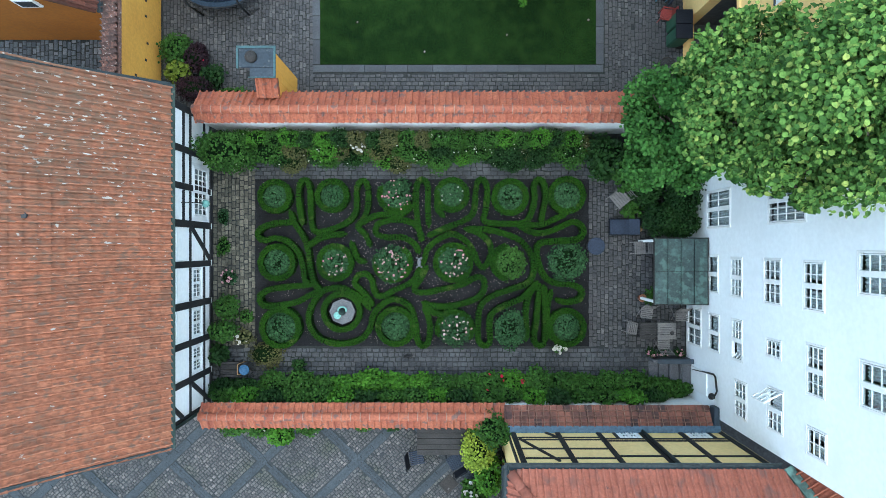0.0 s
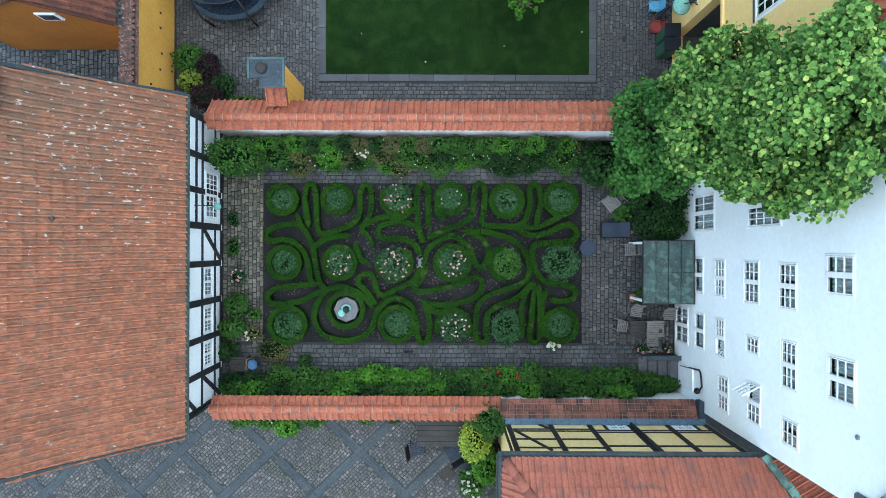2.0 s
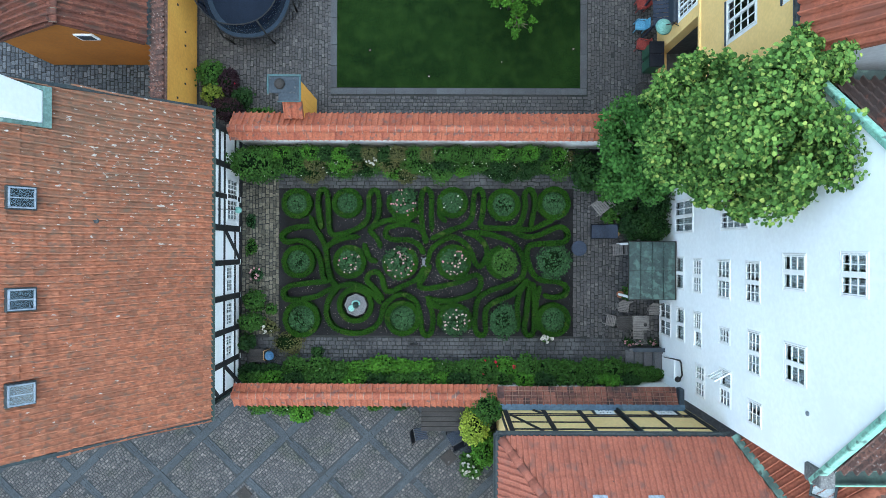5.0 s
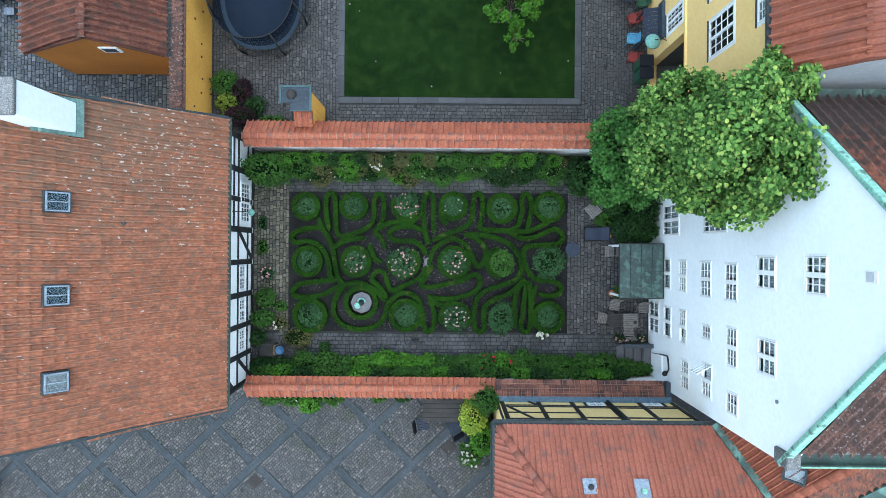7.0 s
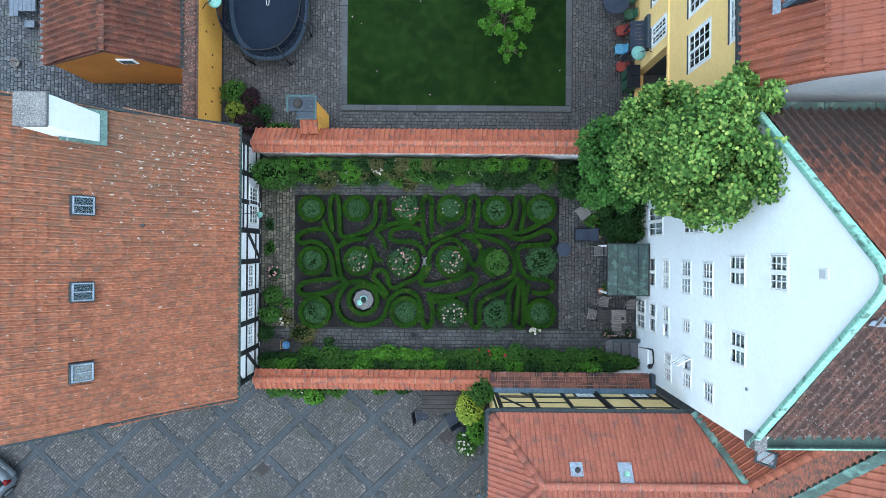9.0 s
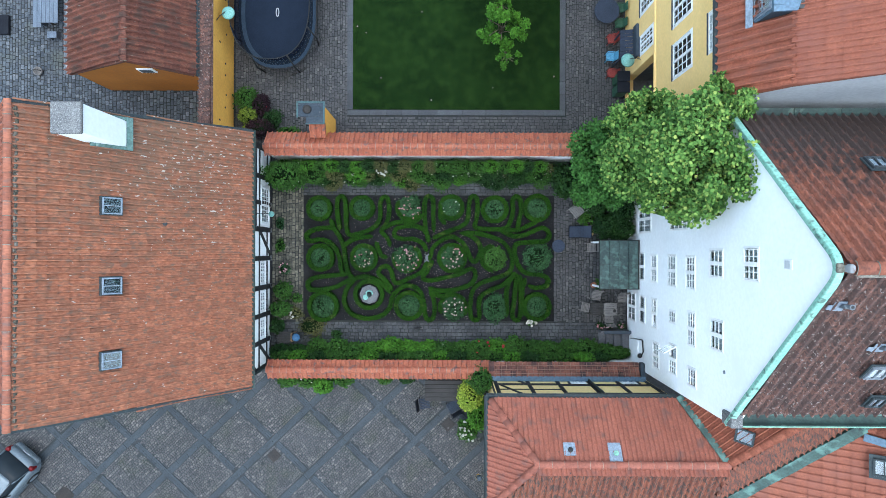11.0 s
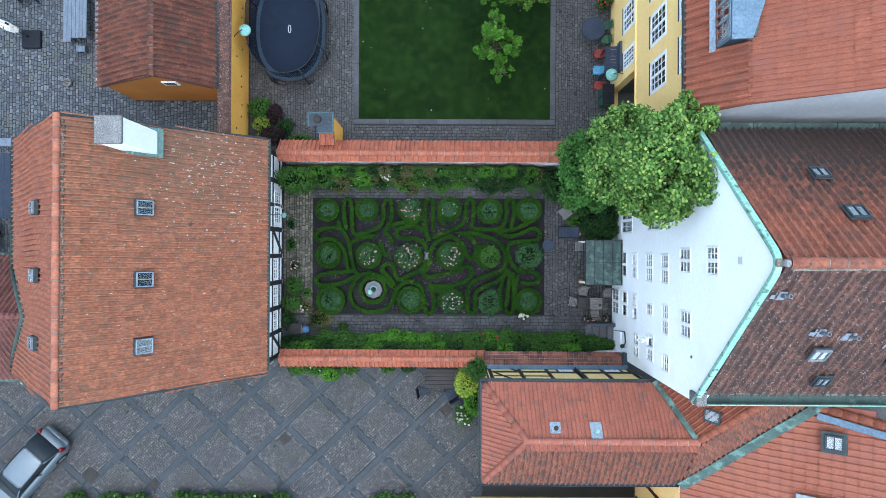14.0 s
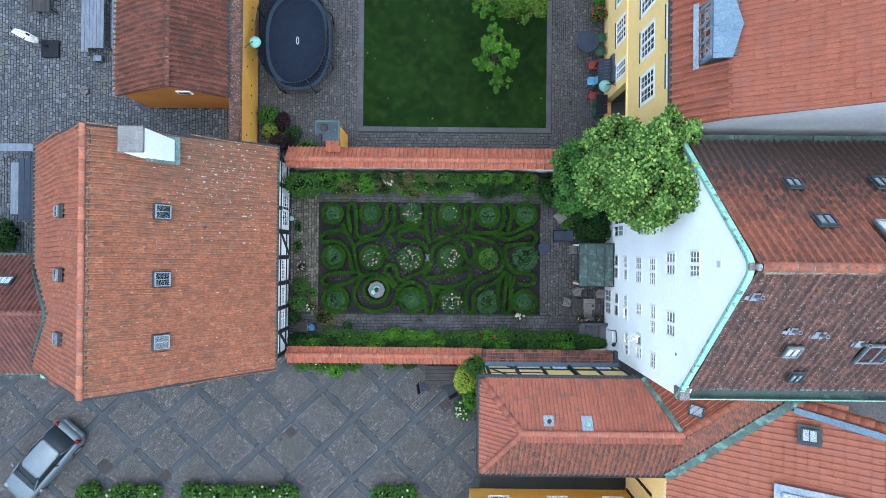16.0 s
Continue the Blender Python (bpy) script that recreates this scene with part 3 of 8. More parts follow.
for z, hw in ((0.13, 0.08), (0.66, 0.045), (1.68, 0.05), (2.14, 0.055), (3.45, 0.07)):
    for y0, y1 in zip(posts_y, posts_y[1:]):
        if z == 0.66 and (y0 in (0.79, 1.86) or y1 < -0.3 and False):
            continue
        if z == 2.14 and y1 < 0.8:
            continue
        part("timber_rail", Shape().box((-7.44, y0 + 0.1, z - hw), (-7.382, y1 - 0.1, z + hw), chamfer=0.012), "timber", house_w)


def brace(parent, x, y0, z0, y1, z1, w=0.07, face=1):
    d = Vector((0, y1 - y0, z1 - z0))
    m = Matrix.Translation((x, y0, z0)) @ d.to_track_quat("Z", "X").to_matrix().to_4x4()
    part("timber_brace", Shape().box((-w, -0.035, 0), (w, 0.035, d.length), m, 0.01) if abs((m.to_3x3() @ Vector((0, 1, 0))).x) > 0.5
         else Shape().box((-0.035, -w, 0), (0.035, w, d.length), m, 0.01), "timber", parent)


brace(house_w, -7.405, 0.72, 1.62, -0.28, 0.2)
brace(house_w, -7.405, -4.76, 2.2, -3.9, 3.4)
brace(house_w, -7.405, -4.75, 0.2, -3.9, 1.6)
# roof: east and west slopes
ROOF_S, ROOF_N = -5.1, 4.32
len_e = math.hypot(RIDGE_W - EAVE_E, Z_RIDGE - Z_EAVE)
len_w = math.hypot(RIDGE_W - EAVE_W, Z_RIDGE - Z_EAVE)
LW = ROOF_N - ROOF_S
RIDGE_S, RIDGE_N = ROOF_S + 0.16, ROOF_N - 0.36
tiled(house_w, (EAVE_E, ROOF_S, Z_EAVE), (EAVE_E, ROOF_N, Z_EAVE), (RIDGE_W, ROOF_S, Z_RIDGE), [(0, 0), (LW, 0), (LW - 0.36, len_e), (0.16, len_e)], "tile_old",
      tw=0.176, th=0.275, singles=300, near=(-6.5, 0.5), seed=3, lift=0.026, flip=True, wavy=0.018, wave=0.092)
tiled(house_w, (EAVE_W, ROOF_S, Z_EAVE), (EAVE_W, ROOF_N, Z_EAVE), (RIDGE_W, ROOF_S, Z_RIDGE), [(0, 0), (LW, 0), (LW - 0.36, len_w), (0.16, len_w)], "tile_west",
      tw=0.19, th=0.30, singles=0, seed=4, flip=True, wave=0.075, wavy=0.022)
ridge_tiles(house_w, (RIDGE_W, RIDGE_S, Z_RIDGE + 0.02), (RIDGE_W, RIDGE_N, Z_RIDGE + 0.02), "tile_west", r=0.11, mortar="mortar_moss")
s = Shape()
ridge_rng = random.Random(44)
y = RIDGE_S + 0.1
while y < RIDGE_N - 0.1:
    ln = ridge_rng.uniform(0.05, 0.16)
    w = ridge_rng.uniform(0.018, 0.045)
    x = RIDGE_W + 0.125 + ridge_rng.uniform(-0.012, 0.012)
    z = Z_RIDGE + 0.05 - (x - RIDGE_W) * 1.29
    s.box((x - w, y, z - 0.05), (x + w, y + ln, z + ridge_rng.uniform(0.02, 0.06)), chamfer=0.012)
    y += ln * ridge_rng.uniform(0.75, 1.25)
part("ridge_bedding", s, "mortar_moss", house_w, "crumbling mossy mortar under the ridge tiles")
gutter_run(house_w, (EAVE_E + 0.06, ROOF_S - 0.02, Z_EAVE + 0.02), (EAVE_E + 0.06, ROOF_N + 0.02, Z_EAVE + 0.02), 0.075, "copper_dark")
gutter_run(house_w, (EAVE_W - 0.06, ROOF_S, Z_EAVE + 0.02), (EAVE_W - 0.06, ROOF_N, Z_EAVE + 0.02), 0.075, "copper_dark")
for y, sgn in ((ROOF_S, -1), (ROOF_N, 1)):
    for x in (EAVE_E, EAVE_W):
        a, b = Vector((x, y, Z_EAVE)), Vector((RIDGE_W, RIDGE_S if sgn < 0 else RIDGE_N, Z_RIDGE))
        d = (b - a)
        m = Matrix.Translation(a) @ d.to_track_quat("Y", "Z").to_matrix().to_4x4()
        part("verge_board", Shape().box((-0.05, 0, -0.16), (0.05, d.length, 0.05), m, 0.01), "gutter", house_w)
part("downpipe", Shape().tube([(-6.98, ROOF_S + 0.06, 3.68), (-7.1, ROOF_S + 0.1, 3.5), (-7.32, SY + 0.08, 3.2), (-7.32, SY + 0.08, 0.05)], 0.045), "copper_dark", house_w, smooth=True)


def roof_light(parent, c, slope_x, w, h, frame="frame_dark", lifted=0.0, blind=False):
    """A roof window lying on a slope that falls towards +x (slope_x > 0: fall per metre) or -x."""
    ang = math.degrees(math.atan(slope_x))
    m = Matrix.Translation(c) @ pose(0, 0, 0, 0, ang, 0)
    lit = new("roof_window")
    lit.parent = parent
    s = Shape()
    f = 0.036
    for lo, hi in (((-h / 2, -w / 2, -0.02), (h / 2, -w / 2 + f, 0.10)), ((-h / 2, w / 2 - f, -0.02), (h / 2, w / 2, 0.10)),
                   ((-h / 2, -w / 2 + f, -0.02), (-h / 2 + f, w / 2 - f, 0.10)), ((h / 2 - f, -w / 2 + f, -0.02), (h / 2, w / 2 - f, 0.10))):
        s.box(lo, hi, m, 0.01)
    s.box((-h / 2 + f, -0.011, 0.03), (h / 2 - f, 0.011, 0.095), m)
    part("window_frame", s, frame, lit)
    part("flashing", Shape().box((-h / 2 - 0.03, -w / 2 - 0.03, -0.1), (h / 2 + 0.04, w / 2 + 0.03, 0.035), m, 0.01), "gutter", lit)
    # grey sheet under the glass imitates sky reflected in the pane
    if blind:
        part("blind", Shape().box((-h / 2 + f, -w / 2 + f, 0.05), (h / 2 - f, w / 2 - f, 0.056), m), "cap_stone", lit, "grey sheet under the glass, toned like reflected sky")
    p = part("pane", Shape().box((-h / 2 + f, -w / 2 + f, 0.07), (h / 2 - f, w / 2 - f, 0.078), m), "glass", lit)
    p.visible_shadow = False
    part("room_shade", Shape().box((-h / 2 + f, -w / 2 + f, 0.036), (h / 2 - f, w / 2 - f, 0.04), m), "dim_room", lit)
    return lit


SL_E = (Z_RIDGE - Z_EAVE) / (EAVE_E - RIDGE_W)
SL_W = (Z_RIDGE - Z_EAVE) / (RIDGE_W - EAVE_W)
for y, fr, bl in ((1.27, "frame_white", False), (-1.12, "zinc", False), (-3.35, "frame_white", True)):
    x = -9.95
    roof_light(house_w, (x, y, Z_EAVE + (EAVE_E - x) * SL_E + 0.29), SL_E, 0.5, 0.56, "zinc_pale", blind=bl)
for y in (1.25, -1.0, -3.25):
    x = -13.6
    roof_light(house_w, (x, y, Z_EAVE + (x - EAVE_W) * SL_W + 0.26), -SL_W, 0.42, 0.5, "zinc")
# chimney
part("vent_hole", Shape().turned([(0.07, 0.0), (0.07, 0.05), (0.02, 0.052)], sides=12), "frame_dark", house_w).matrix_local = pose(-9.0, 0.8, Z_EAVE + (EAVE_E + 9.0) * SL_E + 0.09)
ch = thing("chimney", "whitewashed brick chimney with a grey mortar cap on the tiled roof", "chimney")
part("shaft", Shape().box((-10.5, 3.10, 6.6), (-9.72, 3.90, 9.62), chamfer=0.02), "white", ch)
part("cap", Shape().box((-10.53, 3.07, 9.6), (-9.69, 3.93, 9.72), chamfer=0.03), "cap_stone", ch)
for lo, hi, r in (((-0.62, -0.50, 0.10), (0.50, -0.40, 0.16), 0), ((-0.62, 0.40, 0.10), (0.50, 0.50, 0.16), 0), ((0.42, -0.50, 0.10), (0.60, 0.50, 0.17), 0)):
    m = Matrix.Translation((-10.05, 3.50, Z_EAVE + (EAVE_E + 10.05) * SL_E + 0.05)) @ pose(0, 0, 0, 0, math.degrees(math.atan(SL_E)), 0)
    part("flashing", Shape().box(lo, hi, m, 0.01), "copper_flash", ch)
# cross wing of the same house, falling to the west
wing = thing("timber_house_wing", "low tiled wing joined to the back of the house", "house")
WR_Y, WR_Z, WE_Z = -2.60, 5.7, 3.2
tiled(wing, (-16.2, -0.42, WE_Z), (-24, -0.42, WE_Z), (-16.2, WR_Y, WR_Z), [(0.9, 0), (7.8, 0), (7.8, 3.32), (-1.0, 3.32)], "tile_wing", seed=8, tw=0.21, th=0.30, wave=0.09, flip=True)
tiled(wing, (-16.2, -5.45, WE_Z), (-24, -5.45, WE_Z), (-16.2, WR_Y, WR_Z), [(0.9, 0), (7.8, 0), (7.8, 3.79), (-1.0, 3.79)], "tile_wing", seed=9, tw=0.21, th=0.30, wave=0.09)
ridge_tiles(wing, (-15.3, WR_Y, WR_Z + 0.02), (-24, WR_Y, WR_Z + 0.02), "tile_wing")
part("wall", wall_mesh("wall", (-24, -5.2, 0), (1, 0, 0), 6.8, [(0, 3.2), (6.8, 3.2)], 0.25, [], "white"), "white", wing)
part("wall", wall_mesh("wall", (-17.2, -0.65, 0), (-1, 0, 0), 6.8, [(0, 3.2), (6.8, 3.2)], 0.25, [], "white"), "white", wing)
gutter_run(wing, (-16.9, -0.36, WE_Z + 0.02), (-24, -0.36, WE_Z + 0.02), 0.07, "copper_worn")
gutter_run(wing, (-16.9, -5.52, WE_Z + 0.02), (-24, -5.52, WE_Z + 0.02), 0.07, "copper_worn")
for y_low in (-0.88, -4.84):
    part("valley_flashing", Shape().tube([(-17.25, y_low, 3.80), (-16.3, (y_low + WR_Y) / 2, 4.86), (-15.36, WR_Y, 5.84)], 0.085, 8), "copper_dark", wing, smooth=True)
    part("valley_flashing", Shape().tube([(-17.10, y_low, 3.86), (-16.15, (y_low + WR_Y) / 2, 4.92), (-15.24, WR_Y, 5.90)], 0.035, 6), "copper_worn", wing, smooth=True)
for y in (-0.36, -5.52):
    part("gutter_outlet", Shape().box((-17.16, y - 0.13, WE_Z - 0.05), (-16.86, y + 0.13, WE_Z + 0.24), chamfer=0.04), "copper", wing, "bright green copper outlet box")
m = Matrix.Translation((-18.0, -1.42, WE_Z + 1.0 / 2.18 * 2.5 + 0.16)) @ pose(0, 0, 0, -48.9, 0, 0)
lit = new("roof_window")
lit.parent = wing
s = Shape()
for lo, hi in (((-0.42, -0.26, -0.05), (-0.37, 0.26, 0.07)), ((0.37, -0.26, -0.05), (0.42, 0.26, 0.07)), ((-0.37, -0.26, -0.05), (0.37, -0.21, 0.07)), ((-0.37, 0.21, -0.05), (0.37, 0.26, 0.07))):
    s.box(lo, hi, m, 0.01)
part("window_frame", s, "gutter", lit)
part("blind", Shape().box((-0.37, -0.21, -0.02), (0.37, 0.21, 0.0), m), "curtain", lit, "pale sheet under the pane")
part("pane", Shape().box((-0.37, -0.21, 0.03), (0.37, 0.21, 0.04), m), "glass", lit).visible_shadow = False


# ---- white gabled house on the east side ----
house_e = thing("gabled_house", "tall whitewashed gabled house with small-paned windows and copper verges", "house")
WX = 7.85
PEAK_Y, PEAK_Z = -0.34, 13.9
EY_S, EZ_S, EY_N, EZ_N = -4.77, 9.12, 3.85, 9.08
WN = (WX, EY_N, 0)


def wy(y0, y1, z0, z1):
    return (EY_N - y1, EY_N - y0, z0, z1)


white_windows = [
    (wy(0.66, 1.76, 1.5, 2.98), 2, 2, 2, 0.5, ()), (wy(0.66, 1.76, 4.85, 6.38), 2, 3, 4, 0, ()),
    (wy(-1.22, -0.10, 1.58, 2.26), 2, 1, 1, 1.0, ()), (wy(-1.23, -0.15, 2.98, 3.62), 2, 2, 3, 0.5, ()), (wy(-1.26, -0.15, 4.66, 5.43), 2, 2, 3, 0, ()),
    (wy(-1.25, -0.17, 6.26, 7.0), 2, 2, 3, 0, ()), (wy(-0.80, 0.04, 7.98, 8.86), 2, 1, 3, 0.9, ()), (wy(-0.79, 0.09, 10.0, 10.78), 2, 2, 3, 0, ()),
]
white_windows += [
    (wy(-2.91, -1.80, 1.63, 2.34), 2, 1, 1, 1.0, ()), (wy(-2.92, -1.80, 3.04, 3.62), 2, 2, 3, 0.4, (0, 38)),
    (wy(-2.52, -2.06, 4.78, 5.43), 1, 2, 3, 0, ()), (wy(-3.05, -1.93, 6.38, 7.02), 2, 2, 3, 0, ()), (wy(-2.89, -1.98, 8.05, 8.9), 2, 1, 3, 0.8, ()),
    (wy(-4.40, -3.40, 3.2, 3.86), 2, 2, 3, 0, ()), (wy(-4.26, -3.21, 4.82, 5.5), 2, 2, 3, 1.0, (62,)), (wy(-4.33, -3.70, 6.4, 7.08), 1, 2, 3, 0, ()),
    (wy(-2.95, -1.75, 0.12, 1.15), 2, 2, 2, 0, ()),
]
tops = [(0, EZ_N - 0.1), (EY_N - PEAK_Y - 0.36, PEAK_Z - 0.50), (EY_N - PEAK_Y, PEAK_Z - 0.26), (EY_N - PEAK_Y + 0.36, PEAK_Z - 0.48), (EY_N - EY_S, EZ_S - 0.1)]
part("gable_wall", wall_mesh("gable_wall", WN, (0, -1, 0), EY_N - EY_S, tops, 0.4, [w[0] for w in white_windows], "white"), "white", house_e)
for h, leaves, across, up, cur, opened in white_windows:
    # upper curtains widened so panes look pale like sky-reflecting glass
    cur = 1.0 if 1 < h[2] < 4 else max(cur, 0.78)
    window_in(house_e, WN, (0, -1, 0), *h, leaves=leaves, across=across, up=up, curtain=cur, opened=opened, sunk=0.006, trim=0.012, slim=0.72, post=0.06)
part("wall", wall_mesh("wall", (WX, EY_S, 0), (1, 0, 0), 20, [(0, EZ_S - 0.3), (20, EZ_S - 0.3)], 0.4, [], "white"), "white", house_e)
part("wall", wall_mesh("wall", (WX + 20, EY_N, 0), (-1, 0, 0), 20, [(0, EZ_N), (20, EZ_N)], 0.4, [], "white"), "white", house_e)
part("wall_hatch", Shape().box((WX - 0.012, -0.44, 11.88), (WX + 0.02, -0.20, 12.20), chamfer=0.006), "plaster_white", house_e, "small pale hatch in the gable")
part("hatch_leaf", Shape().box((WX - 0.02, -0.41, 11.91), (WX - 0.013, -0.23, 12.12), chamfer=0.003), "plaster_mid", house_e)
part("wall_vent", Shape().turned([(0.05, 0), (0.05, 0.03), (0.03, 0.035)], sides=10), "zinc", house_e).matrix_local = pose(WX, -3.4, 8.95, 0, -90, 0)
RX0, RX1 = WX - 0.06, 27.0
len_s = math.hypot(PEAK_Y - EY_S, PEAK_Z - EZ_S)
len_n = math.hypot(EY_N - PEAK_Y, PEAK_Z - EZ_N)
LR = RX1 - RX0
tiled(house_e, (RX0, EY_S + 0.40, EZ_S + 0.44), (RX1, EY_S + 0.40, EZ_S + 0.44), (RX0, PEAK_Y, PEAK_Z), [(0.17, 0), (LR, 0), (LR, len_s - 0.59), (0.17, len_s - 0.59)], "tile_grey",
      singles=150, near=(9, -1), seed=11, tw=0.24, th=0.28, flip=True, lift=0.026, wave=0.088)
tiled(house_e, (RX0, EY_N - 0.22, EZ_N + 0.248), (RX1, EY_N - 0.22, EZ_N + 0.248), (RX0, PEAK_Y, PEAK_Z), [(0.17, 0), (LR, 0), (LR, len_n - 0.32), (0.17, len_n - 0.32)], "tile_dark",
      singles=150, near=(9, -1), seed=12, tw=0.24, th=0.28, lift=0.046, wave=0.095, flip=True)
ridge_tiles(house_e, (RX0 + 0.26, PEAK_Y, PEAK_Z + 0.05), (RX1, PEAK_Y, PEAK_Z + 0.05), "tile_dark", r=0.14, step=0.42, mortar="mortar_moss")
for k in range(24):
    part("ridge_bedding", Shape().box((-0.4, -0.05, -0.05), (0.4, 0.05, 0.05), pose(RX0 + 0.7 + 0.8 * k, PEAK_Y - 0.125 + 0.008 * (k % 3), PEAK_Z + 0.03, 47 + 5 * (k % 2), 0, 0.4 * (k % 2)), 0.03), "mortar_moss", house_e)
part("ridge_stop", Shape().box((RX0 + 0.16, PEAK_Y - 0.10, PEAK_Z - 0.16), (RX0 + 0.265, PEAK_Y + 0.08, PEAK_Z + 0.10), chamfer=0.04), "plaster_grey", house_e, "pale mortar at the end of the ridge")
def verge_line(n=40):
    """The gable's outline from the south eave over a rounded top to the north eave, as (y, z)."""
    a, b, c = Vector((EY_S - 0.02, EZ_S - 0.02)), Vector((PEAK_Y, PEAK_Z + 0.03)), Vector((EY_N + 0.02, EZ_N - 0.02))
    near_s, near_n = b + (a - b).normalized() * 0.5, b + (c - b).normalized() * 0.5
    out = [a.lerp(near_s, k / 12) for k in range(12)]
    out += [near_s * (1 - f) ** 2 + b * (2 * f * (1 - f)) + near_n * f * f for f in (k / 10 for k in range(11))]
    return out + [near_n.lerp(c, k / 12) for k in range(1, 13)]


line = verge_line()
for k0 in range(0, len(line) - 1, 3):
    run = line[k0:k0 + 4]
    s = Shape()
    for k, q in enumerate(run):
        d = (line[min(k0 + k + 1, len(line) - 1)] - line[max(k0 + k - 1, 0)]).normalized()
        up = Vector((-d.y, d.x)) if d.x > 0 else Vector((d.y, -d.x))
        lift = 0.006 * ((k0 // 3) % 2)
        for x, h in ((RX0 - 0.012, -0.045), (RX0 - 0.012, 0.05), (RX0 + 0.002, 0.07 + lift), (RX0 + 0.135, 0.08 + lift), (RX0 + 0.155, 0.06), (RX0 + 0.155, -0.05)):
            s.v.append((x, q.x + up.x * h, q.y + up.y * h))
    for k in range(len(run) - 1):
        s.f += [(6 * k + m, 6 * k + (m + 1) % 6, 6 * k + 6 + (m + 1) % 6, 6 * k + 6 + m) for m in range(6)]
    s.f += [tuple(range(5, -1, -1)), tuple(range(6 * len(run) - 6, 6 * len(run)))]
    part("verge_cover", s, "copper_verge", house_e)
part("verge_patch", Shape().box((RX0 - 0.02, PEAK_Y - 0.10, PEAK_Z - 0.12), (RX0 + 0.13, PEAK_Y + 0.10, PEAK_Z - 0.035), chamfer=0.03), "mortar_moss", house_e, "grey patch on the copper at the gable's top")
gutter_run(house_e, (RX0 + 0.1, EY_S + 0.17, EZ_S + 0.2), (RX1, EY_S + 0.17, EZ_S + 0.2), 0.2, "copper_dark")
part("eave_apron", Shape().slab([(RX0 + 0.3, EY_S + 0.30, EZ_S + 0.3), (RX1, EY_S + 0.30, EZ_S + 0.3), (RX1, EY_S + 0.6, EZ_S + 0.62), (RX0 + 0.3, EY_S + 0.6, EZ_S + 0.62)], (0, 0, -0.03)), "copper_worn", house_e)
part("gutter_lip", Shape().tube([(RX0 + 0.1, EY_S - 0.04, EZ_S + 0.2), (RX1, EY_S - 0.04, EZ_S + 0.2)], 0.02, 6), "copper", house_e)
for k in range(14):
    part("gutter_sheet", Shape().box((RX0 + 0.5 + 1.3 * k + 0.01, EY_N - 0.24, EZ_N + 0.1), (RX0 + 1.8 + 1.3 * k, EY_N + 0.06, EZ_N + 0.16 + 0.012 * (k % 2)), chamfer=0.02), "copper_dark", house_e)
part("eave_corner", Shape().box((RX0 - 0.01, EY_S - 0.05, EZ_S - 0.2), (RX0 + 0.32, EY_S + 0.34, EZ_S + 0.36), chamfer=0.03), "cap_stone", house_e)
SLS = (PEAK_Z - EZ_S) / (PEAK_Y - EY_S)
SLN = (PEAK_Z - EZ_N) / (EY_N - PEAK_Y)


def roof_light_y(parent, x, y, w, h, frame="frame_dark", blind=False):
    """A roof window on the white house's roof; the side follows from y."""
    south = y < PEAK_Y
    z = PEAK_Z - (PEAK_Y - y) * SLS if south else PEAK_Z - (y - PEAK_Y) * SLN
    turn = math.degrees(math.atan(SLS)) if south else -math.degrees(math.atan(SLN))
    m = Matrix.Translation((x, y, z + 0.24)) @ pose(0, 0, 0, turn, 0, 0)
    lit = new("roof_window")
    lit.parent = parent
    s, f = Shape(), 0.05
    for lo, hi in (((-w / 2, -h / 2, -0.02), (-w / 2 + f, h / 2, 0.10)), ((w / 2 - f, -h / 2, -0.02), (w / 2, h / 2, 0.10)),
                   ((-w / 2 + f, -h / 2, -0.02), (w / 2 - f, -h / 2 + f, 0.10)), ((-w / 2 + f, h / 2 - f, -0.02), (w / 2 - f, h / 2, 0.10))):
        s.box(lo, hi, m, 0.01)
    s.box((-0.014, -h / 2 + f, 0.03), (0.014, h / 2 - f, 0.095), m)
    part("window_frame", s, frame, lit)
    part("flashing", Shape().box((-w / 2 - 0.045, -h / 2 - 0.045, 0.0), (w / 2 + 0.045, h / 2 + 0.045, 0.04), m, 0.01), "gutter", lit)
    # a named material tints the pane like reflected sky
    part("room_shade", Shape().box((-w / 2 + f, -h / 2 + f, 0.042), (w / 2 - f, h / 2 - f, 0.046), m), blind if isinstance(blind, str) else "curtain" if blind else "dim_room", lit)
    p = part("pane", Shape().box((-w / 2 + f, -h / 2 + f, 0.07), (w / 2 - f, h / 2 - f, 0.078), m), "glass", lit)
    p.visible_shadow = False


# ---- hipped half-timbered house on the south-east ----
house_s = thing("hipped_house", "yellow half-timbered house with a hipped red pantile roof", "house")
GZ, RZ = 5.6, 6.95
HX0, HX1, HY0, HY1, HR = 1.52, 8.8, -8.65, -4.97, -6.72
APEX = 3.0
hs = math.hypot(HR - HY0, RZ - GZ)
tiled(house_s, (HX0, HY1, GZ), (HX1 + 0.4, HY1, GZ), (HX0, HR, RZ), [(0.05, 0), (6.35, 0), (7.4, hs), (APEX - HX0, hs)], "tile_hip", singles=300, near=(4.5, -4.8), seed=21, flip=True, wave=0.058, tw=0.152, th=0.36, lift=0.024)
tiled(house_s, (HX0, HY0, GZ), (HX1 + 0.6, HY0, GZ), (HX0, HR, RZ), [(0.05, 0), (7.35, 0), (7.4, hs), (APEX - HX0, hs)], "tile_moss", seed=22, flip=True, tw=0.20, th=0.27, wave=0.095, lift=0.026)
hw = math.hypot(APEX - HX0, RZ - GZ)
